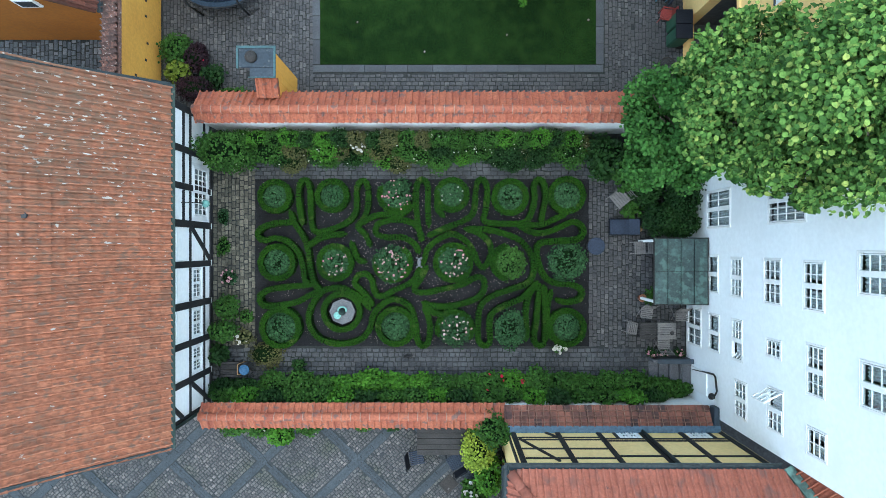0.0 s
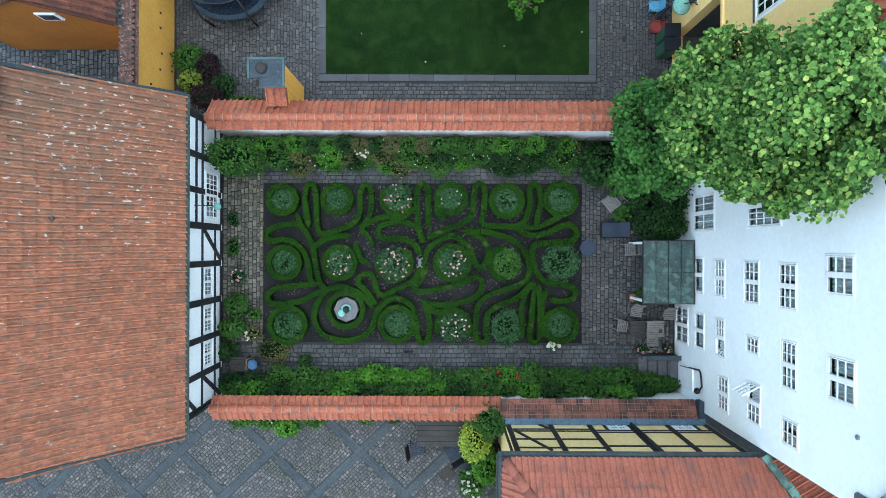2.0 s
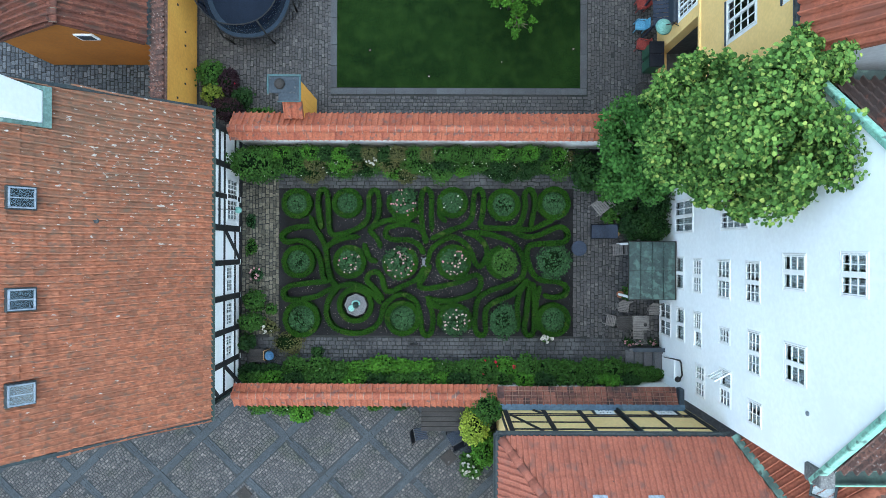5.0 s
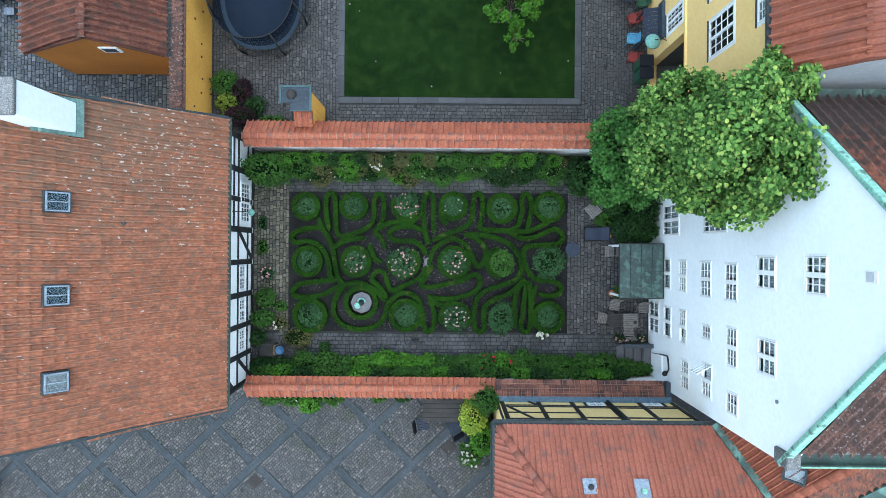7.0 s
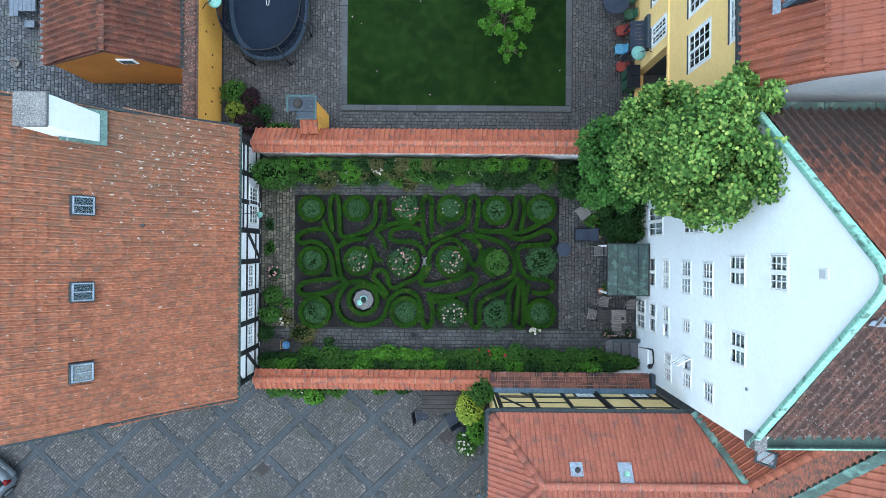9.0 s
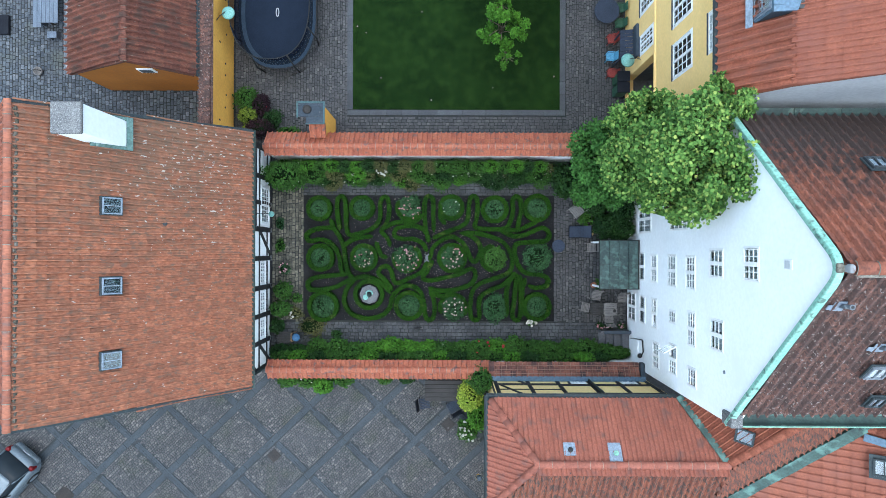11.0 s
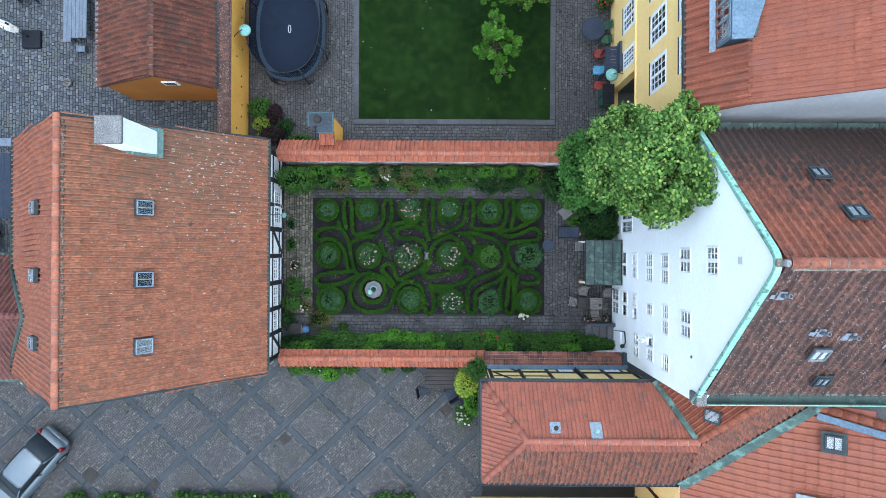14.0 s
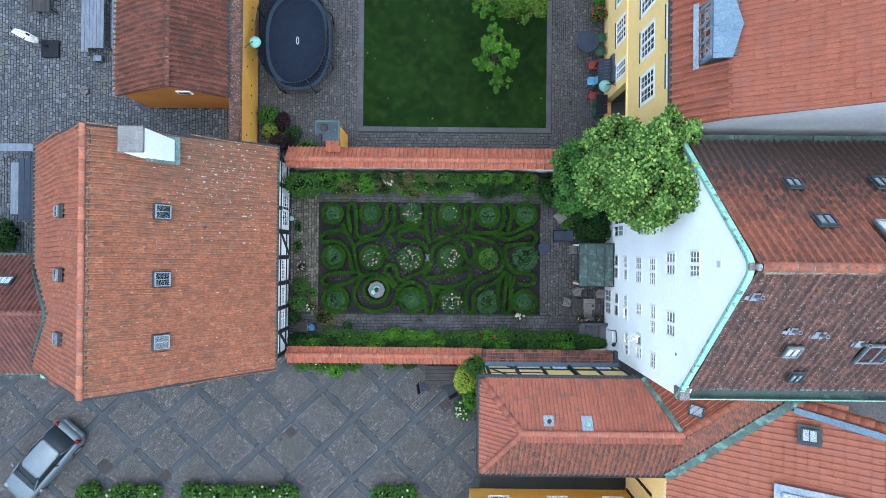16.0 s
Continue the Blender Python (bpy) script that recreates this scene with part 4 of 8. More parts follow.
tiled(house_s, (HX0, HY0, GZ), (HX0, HY1, GZ), (APEX, HY0, RZ), [(0, 0), (HY1 - HY0, 0), (HR - HY0, hw)], "tile_hip", seed=23, wave=0.05, th=0.36, lift=0.022)
ridge_tiles(house_s, (APEX, HR, RZ + 0.05), (8.92, HR, RZ + 0.05), "tile_hip", r=0.13, mortar="mortar_old")
ridge_tiles(house_s, (HX0 + 0.05, HY1 - 0.05, GZ + 0.06), (APEX, HR, RZ + 0.05), "tile_hip", r=0.12, name="hip_tile")
ridge_tiles(house_s, (HX0 + 0.05, HY0 + 0.05, GZ + 0.06), (APEX, HR, RZ + 0.05), "tile_hip", r=0.12, name="hip_tile")
for a, b in (((HX0 - 0.08, HY1 + 0.07, GZ), (7.8, HY1 + 0.07, GZ)), ((HX0 - 0.07, HY0 - 0.08, GZ), (HX0 - 0.07, HY1 + 0.08, GZ)), ((HX0 - 0.08, HY0 - 0.07, GZ), (8.8, HY0 - 0.07, GZ))):
    gutter_run(house_s, a, b, 0.085, "gutter")
SWX, SWY = 1.92, -5.14
timber_holes = [(8.0 - 5.49, 8.0 - 4.93, 1.95, 2.80), (8.0 - 7.44, 8.0 - 6.88, 1.95, 2.80)]
part("wall", wall_mesh("wall", (8.0, SWY, 0), (-1, 0, 0), 8.0 - SWX, [(0, 5.6), (8.0 - SWX, 5.6)], 0.25, timber_holes, "yellow_pale"), "yellow_pale", house_s)
for h in timber_holes:
    window_in(house_s, (8.0, SWY, 0), (-1, 0, 0), *h, leaves=2, across=2, up=3, sunk=0.0)
part("wall", wall_mesh("wall", (SWX, SWY, 0), (0, -1, 0), 3.4, [(0, 5.6), (3.4, 5.6)], 0.25, [], "yellow_pale"), "yellow_pale", house_s)
part("wall", wall_mesh("wall", (SWX, -8.54, 0), (1, 0, 0), 7.2, [(0, 5.6), (7.2, 5.6)], 0.25, [], "yellow_pale"), "yellow_pale", house_s)
POSTS_S = (2.0, 3.25, 4.40, 5.61, 6.72, 7.87)
for x in POSTS_S:
    part("timber_post", Shape().box((x - 0.072, SWY - 0.03, 0.3), (x + 0.072, SWY + 0.035, 5.45), chamfer=0.01), "timber", house_s)
for x in (4.84, 7.52):
    part("timber_post", Shape().box((x - 0.045, SWY - 0.03, 0.3), (x + 0.045, SWY + 0.03, 2.84), chamfer=0.01), "timber", house_s)
for k, (x0, x1) in enumerate(zip(POSTS_S, POSTS_S[1:])):
    for z, hw in (((2.78, 0.025), (2.96, 0.03), (3.69, 0.032), (4.40, 0.035)) if k < 2 else ((2.88, 0.032), (3.06, 0.028), (4.25, 0.04))):
        part("timber_rail", Shape().box((x0 + 0.076, SWY - 0.03, z - hw), (x1 - 0.076, SWY + 0.03, z + hw), chamfer=0.01), "timber", house_s)
for (x0, z0), (x1, z1) in (((2.12, 2.92), (2.90, 4.62)), ((2.62, 1.85), (3.16, 2.76))):
    d = Vector((x1 - x0, 0, z1 - z0))
    m = Matrix.Translation((x0, SWY + 0.005, z0)) @ d.to_track_quat("Z", "Y").to_matrix().to_4x4()
    part("timber_brace", Shape().box((-0.045, -0.03, 0), (0.045, 0.034, d.length), m, 0.01), "timber", house_s)
for y in (-5.3, -6.4, -7.5, -8.45):
    part("timber_post", Shape().box((SWX - 0.035, y - 0.075, 0.3), (SWX + 0.03, y + 0.075, 5.45), chamfer=0.01), "timber", house_s)
part("downpipe", Shape().tube([(5.9, HY1 + 0.07, GZ - 0.05), (5.82, HY1 - 0.02, GZ - 0.25), (5.68, SWY + 0.08, GZ - 0.5), (5.64, SWY + 0.08, 2.4)], 0.045), "gutter", house_s, smooth=True)

# ---- the roofs behind it, with copper valleys ----
house_b = thing("back_wing", "red tiled wing with copper-lined valleys", "house")


def free_roof(parent, corners, material, eave=0, seed=1, **k):
    """A tiled plane through flat corners; the eave runs from corner eave to the next."""
    c = [Vector(p) for p in corners]
    o, e = c[eave], c[(eave + 1) % len(c)]
    u = (e - o).normalized()
    far = max(c, key=lambda p: ((p - o) - u * (p - o).dot(u)).length)
    v = (far - o) - u * (far - o).dot(u)
    v.normalize()
    return tiled(parent, o, e, far, [((p - o).dot(u), (p - o).dot(v)) for p in c], material, seed=seed, **k)


VA, VB, VC = (7.87, -4.92, 5.62), (8.92, -6.70, 6.95), (10.62, -4.94, 8.28)
free_roof(house_b, [VA, VB, VC, (9.3, -4.6, 7.3)], "tile_new", eave=0, seed=31)
V0, V1 = (8.84, -8.67, 5.6), (12.52, -4.81, 8.31)
free_roof(house_b, [V0, V1, VC, VB], "tile_moss", eave=0, seed=32, flip=True, tw=0.20, th=0.27, wave=0.095, lift=0.026)
wing_n = ((Vector(VB) - Vector(VA)).cross(Vector(VC) - Vector(VA))).normalized()
wing_n = wing_n if wing_n.z > 0 else -wing_n
wing_u = Vector((-wing_n.y, wing_n.x, 0)).normalized()
wing_m = Matrix((wing_u, wing_n.cross(wing_u), wing_n)).transposed().to_4x4()
wing_m.translation = Vector((9.26, -5.73, 0))
wing_m.translation.z = VA[2] - (wing_n.x * (9.26 - VA[0]) + wing_n.y * (-5.73 - VA[1])) / wing_n.z + 0.16
small = new("roof_window")
small.parent = house_b
fr_s = Shape()
for lo, hi in (((-0.22, -0.28, -0.04), (-0.17, 0.28, 0.06)), ((0.17, -0.28, -0.04), (0.22, 0.28, 0.06)), ((-0.17, -0.28, -0.04), (0.17, -0.23, 0.06)), ((-0.17, 0.23, -0.04), (0.17, 0.28, 0.06))):
    fr_s.box(lo, hi, wing_m, 0.01)
part("window_frame", fr_s, "gutter", small)
part("pane", Shape().box((-0.17, -0.23, 0.02), (0.17, 0.23, 0.03), wing_m), "glass", small).visible_shadow = False
# pale backing gives this pane the look of mirrored sky
part("room_shade", Shape().box((-0.17, -0.23, -0.04), (0.17, 0.23, -0.02), wing_m), "plaster_grey", small)
ridge_tiles(house_b, VB, VC, "tile_new", r=0.14)
free_roof(house_b, [(8.75, -14, 5.6), V0, V1, (14.5, -5.65, 9.74), (17, -6.2, 11.54), (17, -14, 11.54)], "tile_back", eave=0, seed=33, wave=0.045, tw=0.225, th=0.36, lift=0.030)
ridge_tiles(house_b, (12.2, -5.12, 8.12), (17, -6.15, 11.6), "tile_new", r=0.14)


def valley(parent, a, b, width, lift=0.07):
    a, b = Vector(a), Vector(b)
    d = b - a
    m = Matrix.Translation(a) @ d.to_track_quat("Y", "Z").to_matrix().to_4x4()
    n = max(int(d.length / 0.8), 2)
    for k in range(n):
        part("valley_sheet", Shape().box((-width / 2, d.length * k / n, -0.02), (width / 2, d.length * (k + 1) / n + 0.03, lift + 0.012 * (k % 2)), m, 0.008), "copper_worn", parent)


# plaster grey under the glass stands in for the sky's reflection
valley(house_b, V0, V1, 0.34, 0.2)
valley(house_b, VA, VB, 0.2, 0.13)
d = Vector((4.6, -1.05, 3.31))
m = Matrix.Translation((12.25, -5.42, 8.2)) @ d.to_track_quat("Y", "Z").to_matrix().to_4x4()
part("verge_flashing", Shape().box((-0.11, 0, 0.02), (0.11, d.length, 0.07), m, 0.01), "zinc_blue", house_b)
part("wall", wall_mesh("wall", (8.95, -8.9, 0), (0, -1, 0), 4, [(0, 5.2), (4, 3.4)], 0.25, [], "yellow_pale"), "yellow_pale", house_b)
for y in (-9.2, -10.3, -11.4, -12.4):
    part("timber_post", Shape().box((8.91, y - 0.075, 0.2), (8.97, y + 0.075, 3.6), chamfer=0.01), "timber", house_b)
house_ss = thing("yellow_range", "low yellow house with a row of small windows beside the alley", "house")
hh = [(9.4 - x - 0.95, 9.4 - x, 0.9, 1.6) for x in (2.25, 5.0, 7.6)]
part("wall", wall_mesh("wall", (9.4, -11.5, 0), (-1, 0, 0), 8.0, [(0, 5), (8, 5)], 0.3, hh, "yellow"), "yellow", house_ss)
for h in hh:
    window_in(house_ss, (9.4, -11.5, 0), (-1, 0, 0), *h, leaves=2, across=2, up=2, sunk=0.0)
part("wall", wall_mesh("wall", (1.4, -11.5, 0), (0, -1, 0), 6, [(0, 5), (6, 5)], 0.3, [], "yellow"), "yellow", house_ss)
part("roof", Shape().slab([(1.2, -11.3, 4.9), (9.5, -11.3, 4.9), (9.5, -14.5, 7.4), (1.2, -14.5, 7.4)], (0, 0, -0.12)), "tile_old", house_ss)

# ---- yellow house on the north-east, with a gambrel roof ----
M["yellow_house"] = mat("yellow_house", (0.820, 0.570, 0.235), (0.760, 0.520, 0.205), 0.7, 12, 0.88, 0.15, detail=0.08)
M["slate_sill"] = mat("slate_sill", (0.050, 0.062, 0.082), (0.040, 0.050, 0.066), 2, 30, 0.6, 0.1)
house_n = thing("yellow_house", "tall yellow house with white windows and a red gambrel roof", "house")
YX, YS, YZ = 7.72, 4.22, 9.0
nh = [(16 - y1, 16 - y0, 2.0, 3.5) for y0, y1 in ((7.65, 8.4), (9.2, 10.3), (11.0, 12.1))]
nh += [(16 - y1, 16 - y0, z0, z1) for z0, z1 in ((5.4, 7.0), (8.15, 8.85)) for y0, y1 in ((5.74, 6.9), (7.48, 8.64), (9.22, 10.38), (10.96, 12.12), (12.7, 13.86))]
part("wall", wall_mesh("wall", (YX, 16, 0), (0, -1, 0), 16 - YS, [(0, YZ), (16 - YS, YZ)], 0.35, [*nh, (16 - 7.25, 16 - 5.4, 0.04, 3.55)], "yellow_house"), "yellow_house", house_n)
for h in nh:
    window_in(house_n, (YX, 16, 0), (0, -1, 0), *h, leaves=2, across=2, up=4, sunk=0.02, trim=0.035, sill="slate_sill")
part("string_course", Shape().box((YX - 0.05, YS + 0.02, 3.66), (YX + 0.01, 15.9, 3.78), chamfer=0.012), "yellow_house", house_n)
part("gateway", Shape().add([(YX + 0.34, 5.4, 0.02), (YX + 0.34, 7.25, 0.02), (YX + 0.34, 7.25, 3.55), (YX + 0.34, 5.4, 3.55), (YX + 3, 5.4, 0.02), (YX + 3, 7.25, 0.02), (YX + 3, 7.25, 3.55), (YX + 3, 5.4, 3.55)],
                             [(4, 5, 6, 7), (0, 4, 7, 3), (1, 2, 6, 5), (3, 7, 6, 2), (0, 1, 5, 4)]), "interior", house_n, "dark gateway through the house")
B1, B2 = (8.8, 10.5), (13.2, 13.6)
part("gable_wall", wall_mesh("gable_wall", (YX, YS, 0), (1, 0, 0), 16, [(0, YZ), (B1[0] - YX, B1[1] - 0.1), (B2[0] - YX, B2[1] - 0.1), (16, 13.8)], 0.35, [], "plaster_mid"), "plaster_mid", house_n)
l1, l2 = math.hypot(B1[0] - YX + 0.1, B1[1] - YZ), math.hypot(B2[0] - B1[0], B2[1] - B1[1])
tiled(house_n, (YX - 0.1, YS - 0.05, YZ), (YX - 0.1, 16, YZ), (B1[0], YS, B1[1]), [(0, 0), (16 - YS, 0), (16 - YS, l1), (0, l1)], "tile_gambrel", seed=41, tw=0.25, th=0.40, wave=0.14, flip=True, lift=0.008)
tiled(house_n, (B1[0], YS - 0.05, B1[1]), (B1[0], 16, B1[1]), (B2[0], YS, B2[1]), [(0, 0), (16 - YS, 0), (16 - YS, l2), (0, l2)], "tile_back", seed=42, wave=0.055, tw=0.155, th=0.36, flip=True, lift=0.018)
gutter_run(house_n, (YX - 0.17, YS, YZ + 0.0), (YX - 0.17, 16, YZ), 0.08, "gutter")

# ---- orange outbuilding and the yellow garden wall on the north-west ----
shed = thing("outbuilding", "orange-washed outbuilding with a dark red tiled roof", "house")
OS, ORX, ORZ, OWX, OWZ, OEX, OEZ = 6.78, -11.4, 4.45, -14.45, 2.75, -9.62, 2.6
part("gable_wall", wall_mesh("gable_wall", (-14.3, OS, 0), (1, 0, 0), 4.6, [(0, 2.75), (2.9, 4.3), (4.6, 2.6)], 0.3, [], "orange"), "orange", shed)
part("wall", wall_mesh("wall", (-14.3, 16, 0), (0, -1, 0), 16 - OS, [(0, 2.7), (16 - OS, 2.7)], 0.3, [], "orange"), "orange", shed)
lw_, le_ = math.hypot(ORX - OWX, ORZ - OWZ), math.hypot(OEX - ORX, ORZ - OEZ)
tiled(shed, (OWX, OS - 0.12, OWZ), (OWX, 16, OWZ), (ORX, OS, ORZ), [(0, 0), (9.3, 0), (9.3, lw_), (0, lw_)], "tile_shed", seed=51, wave=0.135, tw=0.225, th=0.34, flip=True, wavy=0.03)
tiled(shed, (OEX, OS - 0.12, OEZ), (OEX, 16, OEZ), (ORX, OS, ORZ), [(0, 0), (9.3, 0), (9.3, le_), (0, le_)], "tile_shed", seed=52, lift=0.026, wave=0.135, tw=0.225, th=0.30, flip=True, wavy=0.03)
ridge_tiles(shed, (ORX, OS - 0.12, ORZ + 0.02), (ORX, 16, ORZ + 0.02), "tile_shed", r=0.11, squash=0.6, mortar="mortar_moss")
gutter_run(shed, (OWX - 0.07, OS - 0.12, OWZ), (OWX - 0.07, 16, OWZ), 0.07, "zinc")
gutter_run(shed, (OEX + 0.08, OS - 0.12, OEZ), (OEX + 0.08, 16, OEZ), 0.08, "gutter")
part("hatch_frame", Shape().box((-11.62, OS - 0.05, 2.72), (-11.0, OS + 0.02, 3.2), chamfer=0.015), "frame_white", shed, "small pale window frame")
part("hatch_pane", Shape().box((-11.54, OS - 0.062, 2.80), (-11.08, OS - 0.052, 3.12)), "frame_dark", shed, "dark pane")
wall_y = thing("wall_yellow", "yellow-washed boundary wall capped with dark red tiles", "wall", kind="structure")
part("wall", wall_mesh("wall", (-9.05, 4.6, 0), (0, 1, 0), 12, [(0, 2.38), (12, 2.38)], 0.4, [], "yellow"), "yellow", wall_y)
tiled(wall_y, (-9.5, 4.6, 2.5), (-9.5, 16.6, 2.5), (-8.98, 4.6, 2.72), [(0, 0), (12, 0), (12, 0.56), (0, 0.56)], "tile_grey", th=0.27, tw=0.17, seed=61, singles=60, near=(-9, 5))
hole_rng = random.Random(12)
for k in range(16):
    y, z = 5.2 + 0.62 * k + hole_rng.uniform(-0.1, 0.1), hole_rng.choice((0.9, 1.0, 1.6))
    # solid black plugs give each hole its shaded inside by colour
    part("putlog_hole", Shape().box((-9.06, y - 0.035, z - 0.05), (-9.03, y + 0.035, z + 0.05), chamfer=0.008), "timber", wall_y)


# ---- paving ----
M["sett"] = mat("sett", (0.066, 0.064, 0.066), (0.048, 0.047, 0.049), 0.7, 22, 0.85, 0.6, spec=0.2, vary=0.06, single=0.5, streak=((0.044, 0.042, 0.042), 0.8, 0.60, 0.10), ramp=((0.0, (0.038, 0.037, 0.040)), (0.5, (0.058, 0.056, 0.058)), (0.9, (0.078, 0.074, 0.073)), (1.0, (0.122, 0.114, 0.110))))
M["sett_warm"] = mat("sett_warm", (0.096, 0.090, 0.068), (0.070, 0.066, 0.051), 0.8, 22, 0.85, 0.6, spec=0.2, vary=0.12, ramp=((0.0, (0.050, 0.047, 0.037)), (0.5, (0.092, 0.084, 0.063)), (1.0, (0.150, 0.136, 0.103))))
M["sett_pale"] = mat("sett_pale", (0.050, 0.051, 0.055), (0.037, 0.038, 0.042), 0.9, 20, 0.85, 0.6, spec=0.2, vary=0.06, single=0.45, streak=((0.068, 0.069, 0.073), 1.2, 0.57, 0.10), ramp=((0.0, (0.031, 0.032, 0.036)), (0.5, (0.046, 0.046, 0.049)), (1.0, (0.072, 0.070, 0.070))))
M["cobble"] = mat("cobble", (0.089, 0.083, 0.081), (0.062, 0.060, 0.061), 0.5, 22, 0.85, 0.6, spec=0.2, vary=0.10, single=0.5, streak=((0.058, 0.060, 0.046), 0.9, 0.64, 0.08), ramp=((0.0, (0.045, 0.044, 0.046)), (0.45, (0.074, 0.070, 0.070)), (0.85, (0.108, 0.099, 0.095)), (1.0, (0.175, 0.155, 0.144))))
M["cobble_blue"] = mat("cobble_blue", (0.074, 0.081, 0.092), (0.052, 0.058, 0.068), 0.5, 22, 0.85, 0.6, spec=0.2, vary=0.10, single=0.5, streak=((0.070, 0.074, 0.066), 0.8, 0.64, 0.08), ramp=((0.0, (0.036, 0.041, 0.049)), (0.45, (0.063, 0.070, 0.080)), (0.85, (0.095, 0.102, 0.112)), (1.0, (0.145, 0.147, 0.152))))
M["flag"] = mat("flag", (0.047, 0.054, 0.061), (0.037, 0.042, 0.048), 0.9, 20, 0.8, 0.4, vary=0.10, detail=0.4)
M["granite"] = mat("granite", (0.058, 0.062, 0.067), (0.046, 0.047, 0.052), 1.5, 40, 0.8, 0.3, vary=0.15)
M["path_joint"] = mat("path_joint", (0.030, 0.030, 0.031), (0.020, 0.022, 0.020), 0.7, 30, 0.95, 0.6)
M["court_joint"] = mat("court_joint", (0.037, 0.039, 0.042), (0.027, 0.030, 0.030), 0.9, 30, 0.95, 0.6)
M["grass"] = mat("grass", (0.0082, 0.0196, 0.0042), (0.0042, 0.0112, 0.0028), 0.55, 20, 0.9, 0.6, vary=0.45, detail=0.6, spec=0.05, streak=((0.0135, 0.0290, 0.0062), 2.2, 0.60, 0.18))


def sett_shape():
    """A stone with a slightly smaller, slightly domed top; unit size, its top at z = 0."""
    v = [(-0.5, -0.5, -1), (0.5, -0.5, -1), (0.5, 0.5, -1), (-0.5, 0.5, -1), (-0.44, -0.44, -0.12), (0.44, -0.44, -0.12), (0.44, 0.44, -0.12), (-0.44, 0.44, -0.12),
         (-0.3, -0.3, 0), (0.3, -0.3, 0), (0.3, 0.3, 0), (-0.3, 0.3, 0)]
    f = [(k, (k + 1) % 4, 4 + (k + 1) % 4, 4 + k) for k in range(4)] + [(4 + k, 4 + (k + 1) % 4, 8 + (k + 1) % 4, 8 + k) for k in range(4)] + [(8, 9, 10, 11)]
    return v, f


def setts(parent, outline, along, size, material, z=0.0, seed=1, singles=0, near=(0, 0), gap=0.012, avoid=(), deep=0.05, uneven=0.006, name="paving_stone", inside_of=None):
    """Rows of stones that fill an outline; along: the rows' direction in degrees; avoid: outlines left free."""
    rng = np.random.default_rng(seed)
    ca, sa = math.cos(radians(along)), math.sin(radians(along))
    xs, ys = [p[0] for p in outline], [p[1] for p in outline]
    cx, cy = (min(xs) + max(xs)) / 2, (min(ys) + max(ys)) / 2
    R = math.hypot(max(xs) - min(xs), max(ys) - min(ys)) / 2 + size[0]
    P, Q, L, B = [], [], [], []
    b = -R
    while b < R:
        w = size[1] * rng.uniform(0.82, 1.2)
        n = int(2 * R / size[0]) + 2
        ln = size[0] * rng.uniform(0.6, 1.45, n)
        st = -R - rng.uniform(0, size[0]) + np.concatenate([[0], np.cumsum(ln)[:-1]])
        P.append(st + ln / 2)
        Q.append(np.full(n, b + w / 2))
        L.append(ln)
        B.append(np.full(n, w))
        b += w
    p, q, ln, w = (np.concatenate(k) for k in (P, Q, L, B))
    x, y = cx + ca * p - sa * q, cy + sa * p + ca * q
    ok = inside([tuple(k) for k in outline], x, y)
    for a in avoid:
        ok &= ~inside([tuple(k) for k in a], x, y)
    if inside_of is not None:
        ok &= inside_of(x, y)
    x, y, ln, w = x[ok], y[ok], ln[ok] - gap, w[ok] - gap
    n = len(x)
    t = rng.normal(0, 0.05, n)
    x, y = x + rng.normal(0, 0.006, n), y + rng.normal(0, 0.006, n)
    w = w * rng.uniform(0.90, 1.03, n)
    m = np.zeros((n, 4, 4))
    c, s_ = np.cos(t + radians(along)), np.sin(t + radians(along))
    m[:, 0, 0], m[:, 1, 0], m[:, 0, 1], m[:, 1, 1] = c * ln, s_ * ln, -s_ * w, c * w
    m[:, 2, 2], m[:, 3, 3] = deep, 1
    m[:, 0, 2], m[:, 1, 2] = rng.normal(0, 0.03, n) * deep, rng.normal(0, 0.03, n) * deep
    m[:, 0, 3], m[:, 1, 3], m[:, 2, 3] = x, y, z + rng.normal(0, uneven, n)
    bv, bf = sett_shape()
    order = np.argsort((x - near[0]) ** 2 + (y - near[1]) ** 2)
    one, rest = order[:singles], order[singles:]
    if len(one):
        me = Shape().add(bv, bf).mesh(name, material)
        for k in one:
            o = new(name, me)
            o.parent = parent
            o.matrix_local = Matrix(m[k].tolist())
    if len(rest):
        part(name + "s", stamped(name + "s", bv, bf, m[rest], material), material, parent, kind="stuff")


def sheet(name, outline, z, material, label, category="pavement"):
    s = Shape().slab([(x, y, z) for x, y in outline], (0, 0, -0.02))
    return solo(name, s, material, label, category, kind="structure")


BED = [(-6.02, -3.06), (4.72, -3.06), (4.72, 2.3), (-6.02, 2.3)]
court = [(-7.4, -4.6), (7.84, -4.6), (7.84, 3.9), (-7.4, 3.9)]
pave_g = sheet("pavement_garden", court, 0.004, "path_joint", "dark mossy joints under worn stone setts round the parterre")
setts(pave_g, [(-7.38, -3.1), (-6.06, -3.1), (-6.06, 3.2), (-7.38, 3.2)], 90, (0.16, 0.125), "sett_warm", 0.03, seed=71, singles=120, near=(-6.4, 0))
setts(pave_g, [(4.76, -3.1), (7.84, -3.1), (7.84, 3.4), (4.76, 3.4)], 90, (0.15, 0.125), "sett", 0.03, seed=72, singles=180, near=(5, -1))
setts(pave_g, [(-7.38, -4.6), (7.84, -4.6), (7.84, -3.11), (-7.38, -3.11)], 0, (0.17, 0.14), "sett_pale", 0.03, seed=73, gap=0.012, uneven=0.006)
